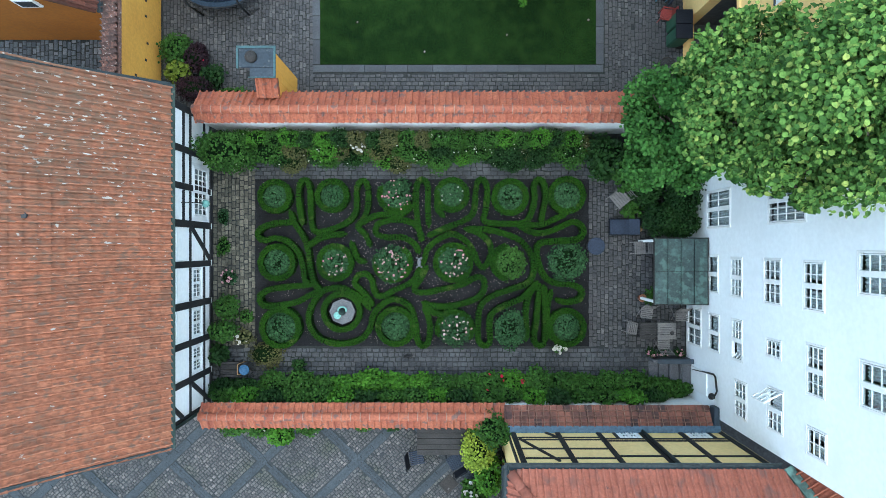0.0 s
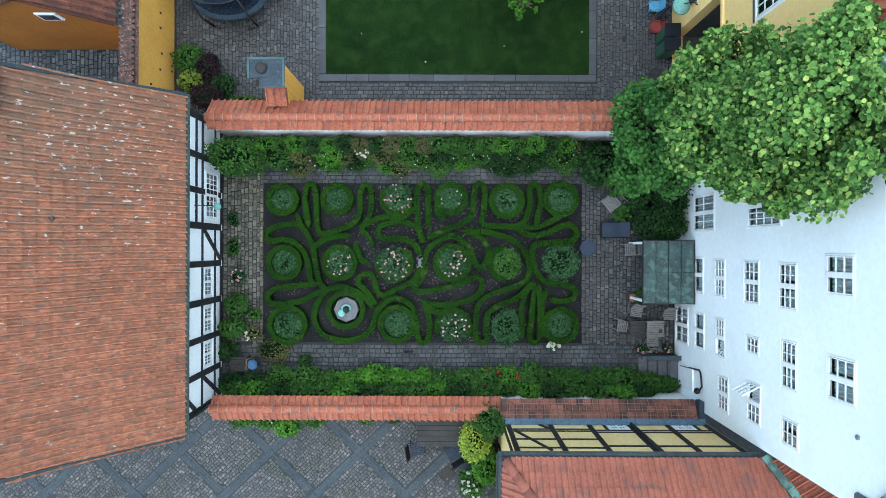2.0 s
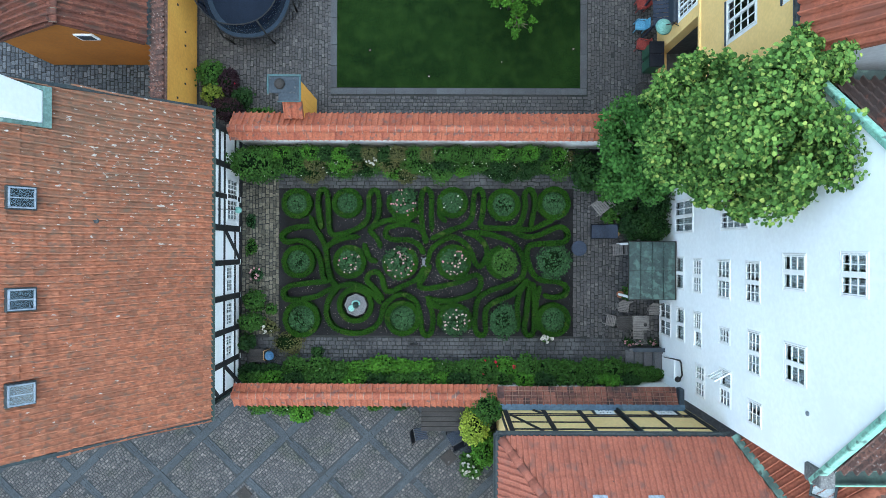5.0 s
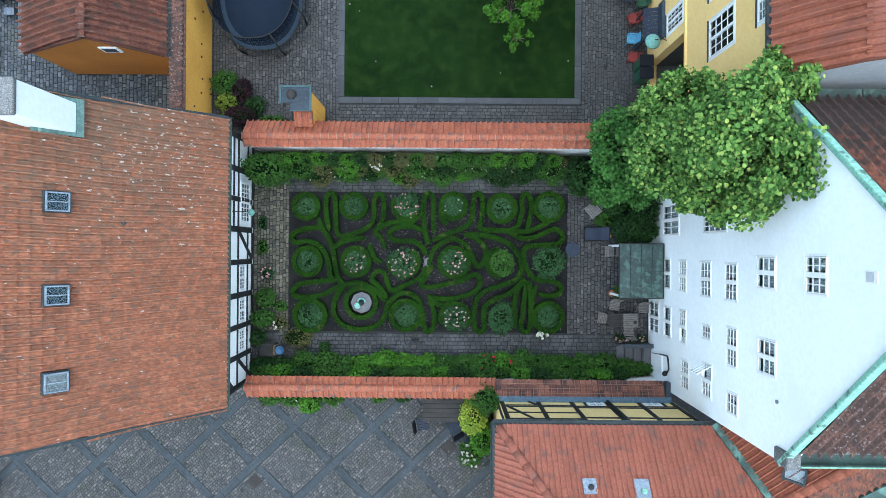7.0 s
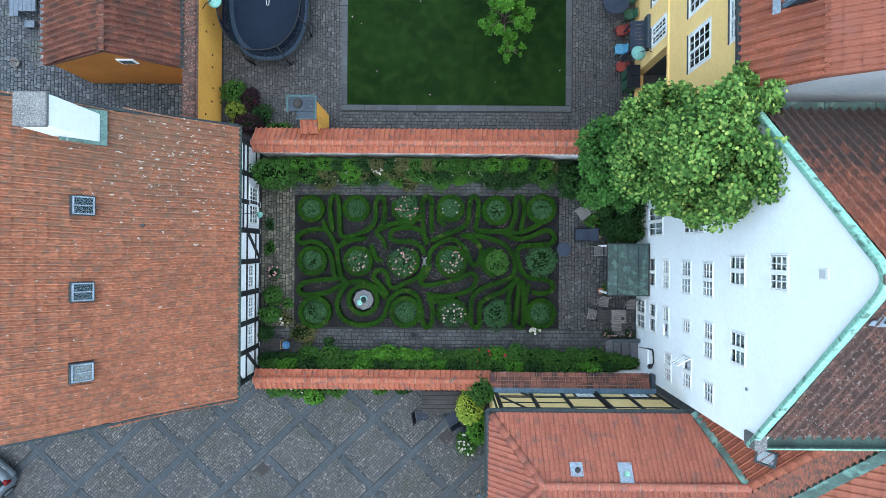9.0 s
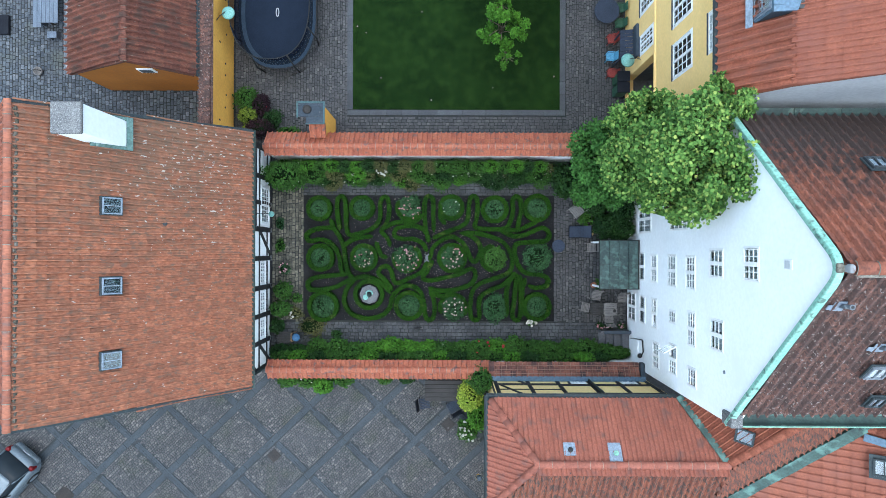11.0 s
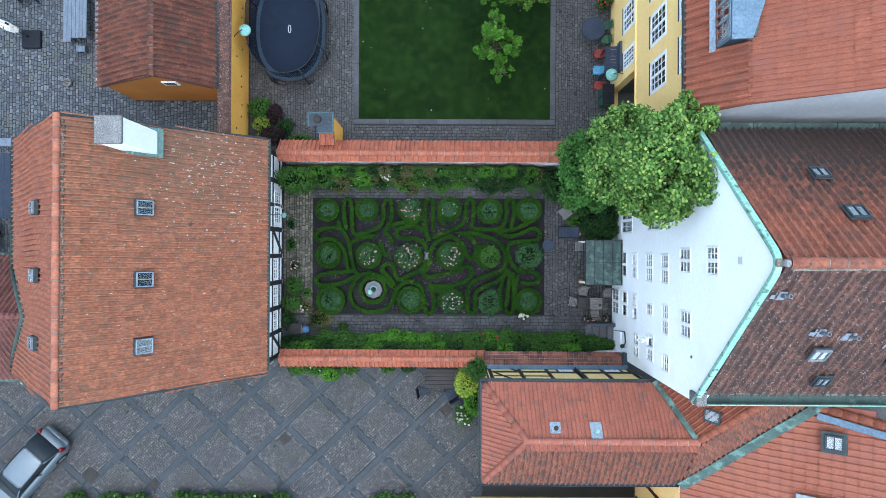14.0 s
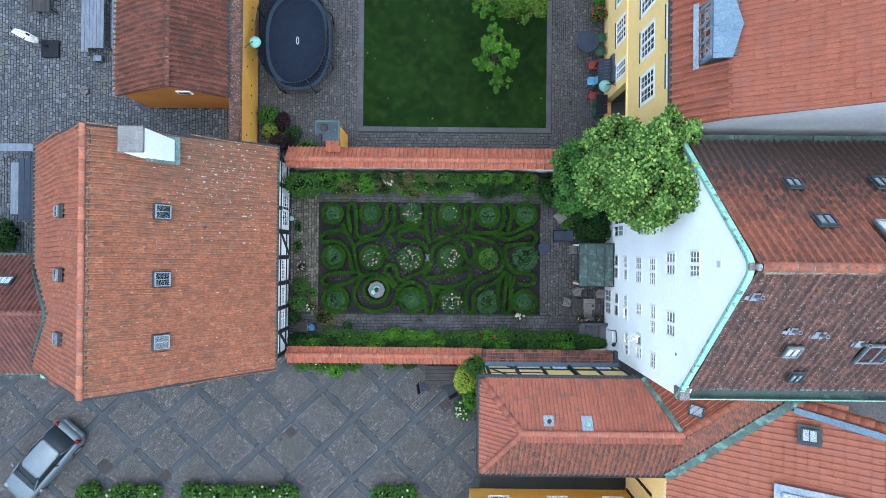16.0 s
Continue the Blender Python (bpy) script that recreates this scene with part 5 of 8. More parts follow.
setts(pave_g, [(-6.06, 2.34), (4.76, 2.34), (4.76, 3.3), (-6.06, 3.3)], 0, (0.19, 0.14), "sett_pale", 0.03, seed=74, gap=0.010, uneven=0.006)
bed = solo("parterre_bed", Shape().slab([(x, y, 0.012) for x, y in BED], (0, 0, -0.02)), "soil", "bare dark soil between clipped box hedges", "flower bed", kind="structure")

LAWN = [(-3.92, 5.98), (4.92, 5.98), (4.92, 15.5), (-3.92, 15.5)]
yard_n = sheet("pavement_yard", [(-9.04, 4.0), (7.7, 4.0), (7.7, 16), (-9.04, 16)], 0.012, "path_joint", "grey stone setts of the yard round the lawn")
edge = [(-4.17, 5.73), (5.17, 5.73), (5.17, 15.5), (-4.17, 15.5)]
setts(yard_n, [(-9.0, 4.3), (-4.2, 4.3), (-4.2, 14), (-9.0, 14)], 90, (0.165, 0.115), "sett", 0.03, gap=0.009, seed=75, singles=120, near=(-6, 6.5))
setts(yard_n, [(-4.2, 4.3), (5.2, 4.3), (5.2, 5.72), (-4.2, 5.72)], 0, (0.165, 0.12), "sett", 0.03, gap=0.009, seed=76, singles=120, near=(0, 5.4))
setts(yard_n, [(5.2, 4.3), (7.68, 4.3), (7.68, 14), (5.2, 14)], 90, (0.16, 0.11), "sett", 0.03, gap=0.009, seed=77)
lawn_edge = []
for x0, y0, x1, y1 in ((-4.17, 5.74, 5.17, 5.97), (-4.17, 5.98, -3.93, 15), (4.93, 5.98, 5.17, 15)):
    long_x = x1 - x0 > y1 - y0
    a, end = (x0, x1) if long_x else (y0, y1)
    while a < end - 0.1:
        ln = min(random.uniform(0.55, 1.1), end - a)
        lo, hi = ((a + 0.006, y0, 0), (a + ln - 0.006, y1, 0.045)) if long_x else ((x0, a + 0.006, 0), (x1, a + ln - 0.006, 0.045))
        part("edging_stone", Shape().box(lo, hi, chamfer=0.01), "granite", yard_n)
        a += ln
lawn = sheet("lawn", LAWN, 0.05, "grass", "close-mown dark green lawn with a crisp stone edge", "lawn")
rng = np.random.default_rng(5)
n = 110000
gx, gy = rng.uniform(-3.9, 4.9, n), rng.uniform(6.0, 13.2, n)
gm = np.zeros((n, 4, 4))
ga, gs, lean = rng.uniform(0, 6.28, n), rng.uniform(0.03, 0.055, n), rng.uniform(0.3, 0.9, n)
gm[:, 0, 0], gm[:, 1, 0] = np.cos(ga) * gs * 0.16, np.sin(ga) * gs * 0.16
gm[:, 0, 1], gm[:, 1, 1], gm[:, 2, 1] = -np.sin(ga) * gs * lean, np.cos(ga) * gs * lean, gs
gm[:, 2, 2], gm[:, 3, 3] = 1, 1
gm[:, 0, 3], gm[:, 1, 3], gm[:, 2, 3] = gx, gy, 0.048
part("grass_blades", stamped("grass_blades", [(-0.5, 0, 0), (0.5, 0, 0), (0.12, 1, 0), (-0.12, 1, 0)], [(0, 1, 2, 3)], gm, "grass"), "grass", lawn, kind="stuff")
rng = np.random.default_rng(6)
n = 13
fl_pts = np.stack([rng.uniform(-3.8, 4.8, n), rng.uniform(6.1, 12.5, n), np.full(n, 0.10)], 1)
yard_w = sheet("pavement_west", [(-30, 4.3), (-9.46, 4.3), (-9.46, 18), (-30, 18)], 0.012, "path_joint", "worn grey setts of the west yard")
setts(yard_w, [(-22.5, 4.3), (-14.3, 4.3), (-14.3, 13.5), (-22.5, 13.5)], 90, (0.18, 0.14), "cobble_blue", 0.03, seed=78)
setts(yard_w, [(-14.3, 4.3), (-9.5, 4.3), (-9.5, 6.78), (-14.3, 6.78)], 90, (0.18, 0.14), "cobble_blue", 0.03, seed=79)
setts(yard_w, [(-22.5, -1), (-17, -1), (-17, 4.3), (-22.5, 4.3)], 90, (0.18, 0.14), "cobble_blue", 0.03, seed=80)

# courtyard of small cobbles between diagonal bands of smooth slabs
court_s = sheet("pavement_court", [(-24, -13.2), (1.9, -13.2), (1.9, -5.0), (-24, -5.0)], 0.017, "court_joint", "small cobbles laid in diamonds between smooth stone bands")
NODE, DX, DY = (-7.28, -8.2), 1.52, 1.45
NRM = 1 / math.hypot(DX, DY)


def band_far(x, y):
    """Metres from the nearest line of each of the two families of bands."""
    out = []
    for sgn in (1, -1):
        d = ((x - NODE[0]) * DY * -sgn + (y - NODE[1]) * DX) * NRM
        step = 2 * DX * DY * NRM
        out.append(np.abs((d + step / 2) % step - step / 2))
    return out


HALF = 0.125
COURT_OUT = [(-22.5, -12.9), (1.85, -12.9), (1.85, -5.25), (-22.5, -5.25)]
ANG = math.degrees(math.atan2(DY, DX))
setts(court_s, COURT_OUT, ANG, (0.108, 0.100), "cobble", 0.032, seed=81, singles=200, near=(-4, -7), gap=0.014,
      inside_of=lambda x, y: (np.minimum(*band_far(x, y)) > HALF + 0.04))
rng = np.random.default_rng(82)
bm_ = []
for fam, sgn in enumerate((1, -1)):
    d = Vector((DX, sgn * DY)) * NRM
    side = Vector((-d.y, d.x))
    for line in range(-9, 10):
        start = Vector(NODE) + Vector((2 * DX * line, 0))
        a = -9.0
        while a < 9.0:
            ln = rng.uniform(0.3, 0.55)
            for off in (-0.086, 0.0, 0.086):
                p = start + d * (a + ln / 2 + rng.uniform(-0.02, 0.02)) + side * off
                if -22.5 < p.x < 1.85 and -12.9 < p.y < -5.25 and (fam == 0 or band_far(p.x, p.y)[0] > HALF):
                    m = np.eye(4)
                    m[:2, 0], m[:2, 1], m[2, 2] = np.array(d) * (ln - 0.002), np.array(side) * 0.0845, 0.05
                    m[:3, 3] = p.x, p.y, 0.034 + rng.normal(0, 0.0015)
                    bm_.append(m)
            a += ln
bm_ = np.array(bm_)
order = np.argsort((bm_[:, 0, 3] + 4) ** 2 + (bm_[:, 1, 3] + 7) ** 2)
SLAB_V = [(-0.5, -0.5, -1), (0.5, -0.5, -1), (0.5, 0.5, -1), (-0.5, 0.5, -1), (-0.497, -0.494, 0), (0.497, -0.494, 0), (0.497, 0.494, 0), (-0.497, 0.494, 0)]
SLAB_F = [(0, 1, 5, 4), (1, 2, 6, 5), (2, 3, 7, 6), (3, 0, 4, 7), (4, 5, 6, 7)]
me = Shape().add(SLAB_V, SLAB_F).mesh("band_slab", "flag")
for k in order[:150]:
    o = new("band_slab", me)
    o.parent = court_s
    o.matrix_local = Matrix(bm_[k].tolist())
part("band_slabs", stamped("band_slabs", SLAB_V, SLAB_F, bm_[order[150:]], "flag"), "flag", court_s, kind="stuff")
alley = sheet("pavement_alley", [(1.9, -11.5), (9, -11.5), (9, -8.6), (1.9, -8.6)], -0.002, "path_joint", "dark alley between two houses")

# ---- garden walls capped with tiles ----
def capped_wall(name, label, x0, x1, y, thick, eave_s, ridge, eave_n, wall_mat, tile, seed, step=0.27, mortar="mortar_old"):
    """A wall along x with tiles falling to both sides. eave_s, ridge, eave_n: (y, z)."""
    w = thing(name, label, "wall", kind="structure")
    zt = min(eave_s[1], eave_n[1]) + 0.02
    part("wall", Shape().box((x0, y - thick / 2, 0), (x1, y + thick / 2, zt), chamfer=0.015), wall_mat, w)
    L = x1 - x0
    ls, ln = (math.hypot(ridge[0] - e[0], ridge[1] - e[1]) for e in (eave_s, eave_n))
    tiled(w, (x0, eave_s[0], eave_s[1]), (x1, eave_s[0], eave_s[1]), (x0, *ridge), [(0, 0), (L, 0), (L, ls), (0, ls)], tile, tw=0.192, th=ls * 0.98, singles=160, near=(0, 0), seed=seed, wave=0.05, wavy=0.006)
    tiled(w, (x0, eave_n[0], eave_n[1]), (x1, eave_n[0], eave_n[1]), (x0, *ridge), [(0, 0), (L, 0), (L, ln), (0, ln)], tile, tw=0.192, th=ln * 0.49, singles=160, near=(0, 0), seed=seed + 1, wave=0.055, wavy=0.006)
    ridge_tiles(w, (x0 - 0.02, ridge[0], ridge[1] - 0.02), (x1 + 0.02, ridge[0], ridge[1] - 0.02), tile, r=0.122, step=step, mortar=mortar, squash=0.85)
    return w


M["tile_wall"] = mat("tile_wall", (0.263, 0.085, 0.049), (0.232, 0.072, 0.043), 0.6, 16, 0.75, 0.25, speck=(0.132, 0.072, 0.062), speck_scale=2.2, speck_at=0.68,
                     streak=((0.114, 0.067, 0.058), 5.0, 0.62, 0.05), ramp=((0.0, (0.189, 0.059, 0.039)), (0.4, (0.254, 0.080, 0.046)), (1.0, (0.294, 0.108, 0.062))))
wall_n = capped_wall("wall_north", "whitewashed garden wall capped with orange-red tiles", -7.05, 6.9, 3.98, 0.42, (3.69, 2.12), (4.02, 2.34), (4.62, 1.80), "plaster_white", "tile_wall", 91, mortar="mortar_old")
wall_s = capped_wall("wall_south", "garden wall capped with orange-red tiles and pale mortar joints", -7.0, 1.75, -4.82, 0.4, (-5.14, 1.80), (-4.77, 2.06), (-4.43, 1.82), "plaster_white", "tile_wall", 93)
wall_se = thing("wall_south_east", "garden wall with a dark red tiled lean-to cap and lead flashing", "wall", kind="structure")
part("wall", Shape().box((1.8, -4.98, 0), (7.84, -4.6, 2.1), chamfer=0.01), "plaster_white", wall_se)
tiled(wall_se, (1.78, -4.44, 2.02), (7.7, -4.44, 2.02), (1.78, -4.95, 2.34), [(0, 0), (5.92, 0), (5.92, 0.6), (0, 0.6)], "tile_lean", tw=0.2095, th=0.2, singles=120, near=(4, -4), seed=95, wave=0.03, wavy=0.004)
LEAN = math.degrees(math.atan2(0.32, 0.51))
for k in range(27):
    part("mortar_joint", Shape().box((-0.006, -0.56, 0), (0.006, 0.0, 0.03), Matrix.Translation((2.05 + 0.2095 * k, -4.45, 2.075)) @ pose(0, 0, 0, -LEAN, 0, 0), 0.003), "mortar_old", wall_se)
for k in (0.12, 0.29, 0.46):
    part("mortar_line", Shape().box((2.0, -0.007, 0), (7.65, 0.007, 0.03), Matrix.Translation((0, -4.45 - k * 0.847, 2.075 + k * 0.531)) @ pose(0, 0, 0, -LEAN, 0, 0), 0.003), "mortar_old", wall_se)
part("flashing", Shape().box((1.8, -5.13, 2.33), (7.86, -4.93, 2.38), chamfer=0.01), "zinc_blue", wall_se)
part("flashing", Shape().box((7.68, -5.0, 2.05), (7.84, -4.42, 2.36), chamfer=0.02), "lead", wall_se)


# ---- plants ----
def leafy(name, c1, c2, gloss=0.5, ramp=None, vary=0.45):
    m = mat(name, c1, c2, 1.2, 30, gloss, 0.1, vary=vary, detail=0.2, ramp=ramp, spec=0.06)
    b = m.node_tree.nodes["Principled BSDF"]
    b.inputs["Subsurface Weight"].default_value = 0.0
    return m


M["box"] = mat("box", (0.0155, 0.0460, 0.0031), (0.0092, 0.0300, 0.0024), 1.2, 30, 0.6, 0.1, vary=0.38, detail=0.3, spec=0.06, streak=((0.036, 0.058, 0.010), 2.4, 0.66, 0.05))
# near-black green: the shade between leaves put into the core colour
M["box_shade"] = mat("box_shade", (0.0040, 0.0110, 0.0025), (0.0028, 0.0075, 0.0018), 2, 40, 0.95, 0.8, spec=0.05)
M["rose_leaf"] = leafy("rose_leaf", (0.028, 0.062, 0.024), (0.018, 0.044, 0.016), 0.45, vary=0.6)
M["shrub_mid"] = leafy("shrub_mid", (0.034, 0.078, 0.013), (0.024, 0.056, 0.010), 0.5)
M["shrub_dark"] = leafy("shrub_dark", (0.017, 0.041, 0.009), (0.012, 0.028, 0.009), 0.5)
M["shrub_bright"] = leafy("shrub_bright", (0.050, 0.122, 0.012), (0.036, 0.092, 0.010), 0.5)
M["shrub_yellow"] = leafy("shrub_yellow", (0.110, 0.138, 0.018), (0.074, 0.104, 0.015), 0.5)
M["shrub_lime"] = leafy("shrub_lime", (0.230, 0.280, 0.034), (0.160, 0.220, 0.028), 0.5)
M["apple_leaf"] = leafy("apple_leaf", (0.062, 0.105, 0.014), (0.040, 0.080, 0.012), 0.5, vary=0.6)
M["shrub_dry"] = leafy("shrub_dry", (0.073, 0.071, 0.027), (0.049, 0.052, 0.021), 0.7)
M["shrub_purple"] = leafy("shrub_purple", (0.022, 0.010, 0.013), (0.015, 0.008, 0.011), 0.5)
M["tree_leaf"] = leafy("tree_leaf", (0.084, 0.158, 0.033), (0.060, 0.127, 0.027), 0.45,
                       ramp=((0.0, (0.030, 0.075, 0.018)), (0.4, (0.068, 0.150, 0.031)), (0.75, (0.122, 0.205, 0.046)), (0.92, (0.185, 0.245, 0.058)), (1.0, (0.250, 0.270, 0.068))))
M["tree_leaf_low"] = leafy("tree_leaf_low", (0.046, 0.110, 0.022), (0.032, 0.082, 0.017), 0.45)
M["bark"] = mat("bark", (0.10, 0.08, 0.06), (0.07, 0.055, 0.045), 2, 20, 0.9, 0.8, stretch=(3, 3, 0.6))
M["petal_pink"] = leafy("petal_pink", (0.420, 0.130, 0.190), (0.480, 0.330, 0.330), 0.6, vary=0.4)
M["petal_white"] = leafy("petal_white", (0.459, 0.446, 0.421), (0.421, 0.395, 0.351), 0.6, vary=0.15)
M["petal_faded"] = leafy("petal_faded", (0.210, 0.160, 0.165), (0.130, 0.105, 0.100), 0.8, vary=0.5)
M["petal_red"] = leafy("petal_red", (0.42, 0.02, 0.05), (0.32, 0.015, 0.05), 0.6, vary=0.2)
LEAF_V = [(0, 0, 0), (0.36, 0.22, 0.10), (0.40, 0.62, 0.07), (0, 1, -0.06), (-0.40, 0.62, 0.07), (-0.36, 0.22, 0.10)]
LEAF_F = [(0, 1, 2, 3), (0, 3, 4, 5)]


def leaf_frames(rng, pts, size, up=0.65, out=None):
    """Matrices for leaves at points: faces tend upwards, and outwards along out where given."""
    n = len(pts)
    nrm = rng.normal(0, 1, (n, 3)) * (1 - up)
    nrm[:, 2] += up
    if out is not None:
        nrm += out * 0.45
    nrm /= np.linalg.norm(nrm, axis=1, keepdims=True)
    a = rng.normal(0, 1, (n, 3))
    a -= nrm * (a * nrm).sum(1, keepdims=True)
    a /= np.linalg.norm(a, axis=1, keepdims=True)
    s = size * rng.uniform(0.65, 1.25, n)[:, None]
    m = np.zeros((n, 4, 4))
    m[:, :3, 0], m[:, :3, 1], m[:, :3, 2], m[:, :3, 3], m[:, 3, 3] = np.cross(a, nrm) * s, a * s, nrm * s, pts, 1
    return m


def lump(rng, c, r, rough=0.25, rings=7, sides=12):
    """A dark uneven core that stops the eye inside a bush."""
    s = Shape()
    for i in range(rings + 1):
        th = math.pi * i / rings
        for k in range(sides):
            ph = 2 * math.pi * k / sides
            d = 1 + rough * noise.noise(Vector((c[0] + 2.1 * math.cos(ph) * math.sin(th), c[1] + 2.1 * math.sin(ph) * math.sin(th), 2.1 * math.cos(th))))
            s.v.append((c[0] + r[0] * d * math.sin(th) * math.cos(ph), c[1] + r[1] * d * math.sin(th) * math.sin(ph), c[2] + r[2] * d * math.cos(th)))
    for i in range(rings):
        for k in range(sides):
            a, b = i * sides + k, i * sides + (k + 1) % sides
            s.f.append((a, a + sides, b + sides, b))
    return s


def bush(name, label, c, r, leaf, count, material, seed, category="shrub", group="", flowers=None, core="box_shade", up=0.6, clumps=9):
    """A shrub: a dark core, twigs, and clumps of single leaves with gaps between them. c: centre at ground height, r: half sizes.
    flowers: (material, count, size)."""
    rng = np.random.default_rng(seed)
    b = thing(name, label, category, (0, 0, 0), group)
    cz = c[2] + r[2] * 0.42
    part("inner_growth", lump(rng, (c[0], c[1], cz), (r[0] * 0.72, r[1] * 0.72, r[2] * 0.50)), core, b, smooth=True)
    cc = rng.normal(0, 1, (clumps, 3))
    cc /= np.linalg.norm(cc, axis=1, keepdims=True)
    cc[:, 2] = np.abs(cc[:, 2])
    cc *= rng.uniform(0.35, 0.85, clumps)[:, None]
    which = rng.integers(0, clumps, count)
    d = rng.normal(0, 1, (count, 3))
    d /= np.linalg.norm(d, axis=1, keepdims=True)
    p = cc[which] + d * rng.uniform(0.25, 0.52, count)[:, None] * rng.uniform(0.7, 1.2, clumps)[which][:, None]
    base = rng.random(count) < 0.35
    e = rng.normal(0, 1, (count, 3))
    e /= np.linalg.norm(e, axis=1, keepdims=True)
    e[:, 2] = np.abs(e[:, 2])
    p[base] = e[base] * rng.uniform(0.7, 0.98, base.sum())[:, None]
    p[:, 2] = np.clip(p[:, 2], -0.45, 1.1)
    pts = p * np.array([r[0], r[1], r[2] * 0.58]) + np.array([c[0], c[1], cz])
    pts[:, 2] = np.maximum(pts[:, 2], c[2] + 0.03)
    part("leaves", stamped("leaves", LEAF_V, LEAF_F, leaf_frames(rng, pts, leaf, up, p), material), material, b, kind="stuff")
    if flowers:
        fm, fn, fs = flowers
        q = rng.normal(0, 1, (fn, 3))
        q /= np.linalg.norm(q, axis=1, keepdims=True)
        q[:, 2] = np.abs(q[:, 2]) * 0.8 + 0.25
        pts = q * np.array([r[0], r[1], r[2] * 0.58]) * rng.uniform(0.6, 1.0, (fn, 1)) + np.array([c[0], c[1], cz + r[2] * 0.08])
        for k in range(fn):
            part("flower", flower_mesh(fm, fs), fm, b).matrix_local = Matrix.Translation(pts[k]) @ pose(0, 0, 0, rng.uniform(-35, 35), rng.uniform(-35, 35), rng.uniform(0, 360)) @ Matrix.Scale(rng.uniform(0.7, 1.25), 4)
    return b


FLOWERS = {}


def flower_mesh(material, size):
    key = (material, size)
    if key not in FLOWERS:
        s = Shape()
        for ring, (n, rr, tilt) in enumerate(((6, 1.0, 22), (5, 0.72, 48), (3, 0.4, 70))):
            for k in range(n):
                m = pose(0, 0, 0.006 * ring, 0, 0, 360 / n * k + 25 * ring) @ pose(0, 0, 0, tilt, 0, 0)
                s.add([m @ (Vector(p) * size * rr) for p in ((-0.08, 0, 0), (0.08, 0, 0), (0.34, 0.32, 0.04), (0.22, 0.56, 0.10), (-0.22, 0.56, 0.10), (-0.34, 0.32, 0.04))], [(0, 1, 2, 5), (5, 2, 3, 4)])
        FLOWERS[key] = s.mesh("flower", material)
    return FLOWERS[key]


# clipped box hedges of the parterre
def curve_through(pts, step=0.06, closed=False):
    """Points at even steps on a smooth line through the given ones."""
    p = [Vector((x, y, 0)) for x, y in pts]
    ext = [p[-1], *p, p[0], p[1]] if closed else [2 * p[0] - p[1], *p, 2 * p[-1] - p[-2]]
    fine = []
    for a, b, c, d in zip(ext, ext[1:], ext[2:], ext[3:]):
        for k in range(12):
            t = k / 12
            fine.append(0.5 * ((2 * b) + (c - a) * t + (2 * a - 5 * b + 4 * c - d) * t * t + (3 * b - a - 3 * c + d) * t ** 3))
    fine.append(ext[-2])
    out, gone = [fine[0]], 0.0
    for a, b in zip(fine, fine[1:]):
        gone += (b - a).length
        if gone >= step:
            out.append(b)
            gone = 0.0
    return out


hedge_rng = np.random.default_rng(17)


def hedge(pts, closed=False, width=0.168, height=0.40, label="low clipped box hedge in a curving line", mat_leaf="box"):
    line = curve_through(pts, 0.05, closed)
    if not closed and len(line) < 3:
        return None
    prof = [(-0.44, 0.0), (-0.46, 0.40), (-0.47, 0.84), (-0.40, 0.95), (0.0, 0.97), (0.40, 0.95), (0.47, 0.84), (0.46, 0.40), (0.44, 0.0)]
    s, n, lf = Shape(), len(line), []
    wide = [1.0 + 0.16 * noise.noise(p * 1.7) for p in line]
    for k, p in enumerate(line):
        d = (line[(k + 1) % n] - line[k - 1]) if closed else (line[min(k + 1, n - 1)] - line[max(k - 1, 0)])
        d.normalize()
        side = Vector((d.y, -d.x, 0))
        cap = 1.0 if closed else min(1.0, math.sqrt(max(0.08, 1 - max(0, 1 - min(k, n - 1 - k) * 0.05 / (width * 0.5)) ** 2)))
        for q, h in prof:
            b = 1 + 0.10 * noise.noise(Vector((p.x * 9 + q * 3, p.y * 9, h * 4)))
            s.v.append(tuple(p + side * q * width * wide[k] * cap * b + Vector((0, 0, height * h * (0.9 + 0.1 * cap) * (1 + 0.07 * noise.noise(p * 4 + Vector((q, 0, 0))))))))
        w = width * wide[k] * cap
        m = 92
        u = hedge_rng.uniform(-1, 1, m)
        top = np.abs(u) < 0.86
        hz = np.where(top, height * (0.985 + 0.018 * hedge_rng.normal(0, 1, m)), height * hedge_rng.uniform(0.2, 0.95, m))
        q = np.where(top, u * 0.56, np.sign(u) * 0.49)
        a = hedge_rng.uniform(-0.03, 0.03, m)
        lf.append(np.stack([p.x + side.x * q * w + d.x * a, p.y + side.y * q * w + d.y * a, hz + 0.005], 1))
    w = len(prof)
    for k in range(n if closed else n - 1):
        for j in range(w - 1):
            a, b = k * w + j, ((k + 1) % n) * w + j
            s.f.append((a, a + 1, b + 1, b))
    # hedge sides show the shade-dark core; leaves sit mostly on top
    h = solo("box_hedge", s, "box_shade", label, "hedge", "parterre hedges", smooth=True)
    lf = np.concatenate(lf)
    part("leaves", stamped("leaves", LEAF_V, LEAF_F, leaf_frames(hedge_rng, lf, 0.027, 0.72), mat_leaf), mat_leaf, h, kind="stuff")
    return h


hedge(((-4.41, 0.83), (-4.52, 1.51), (-4.52, 2.04), (-4.38, 2.24), (-4.21, 2.11), (-4.16, 1.51), (-4.13, 0.88), (-4.00, 0.60), (-3.63, 0.65), (-3.18, 0.81), (-2.88, 1.01), (-2.71, 1.33), (-2.71, 1.95), (-2.55, 2.22), (-2.37, 2.08), (-2.34, 1.51), (-2.46, 1.06), (-2.66, 0.76), (-2.41, 0.47), (-2.27, 0.11)))
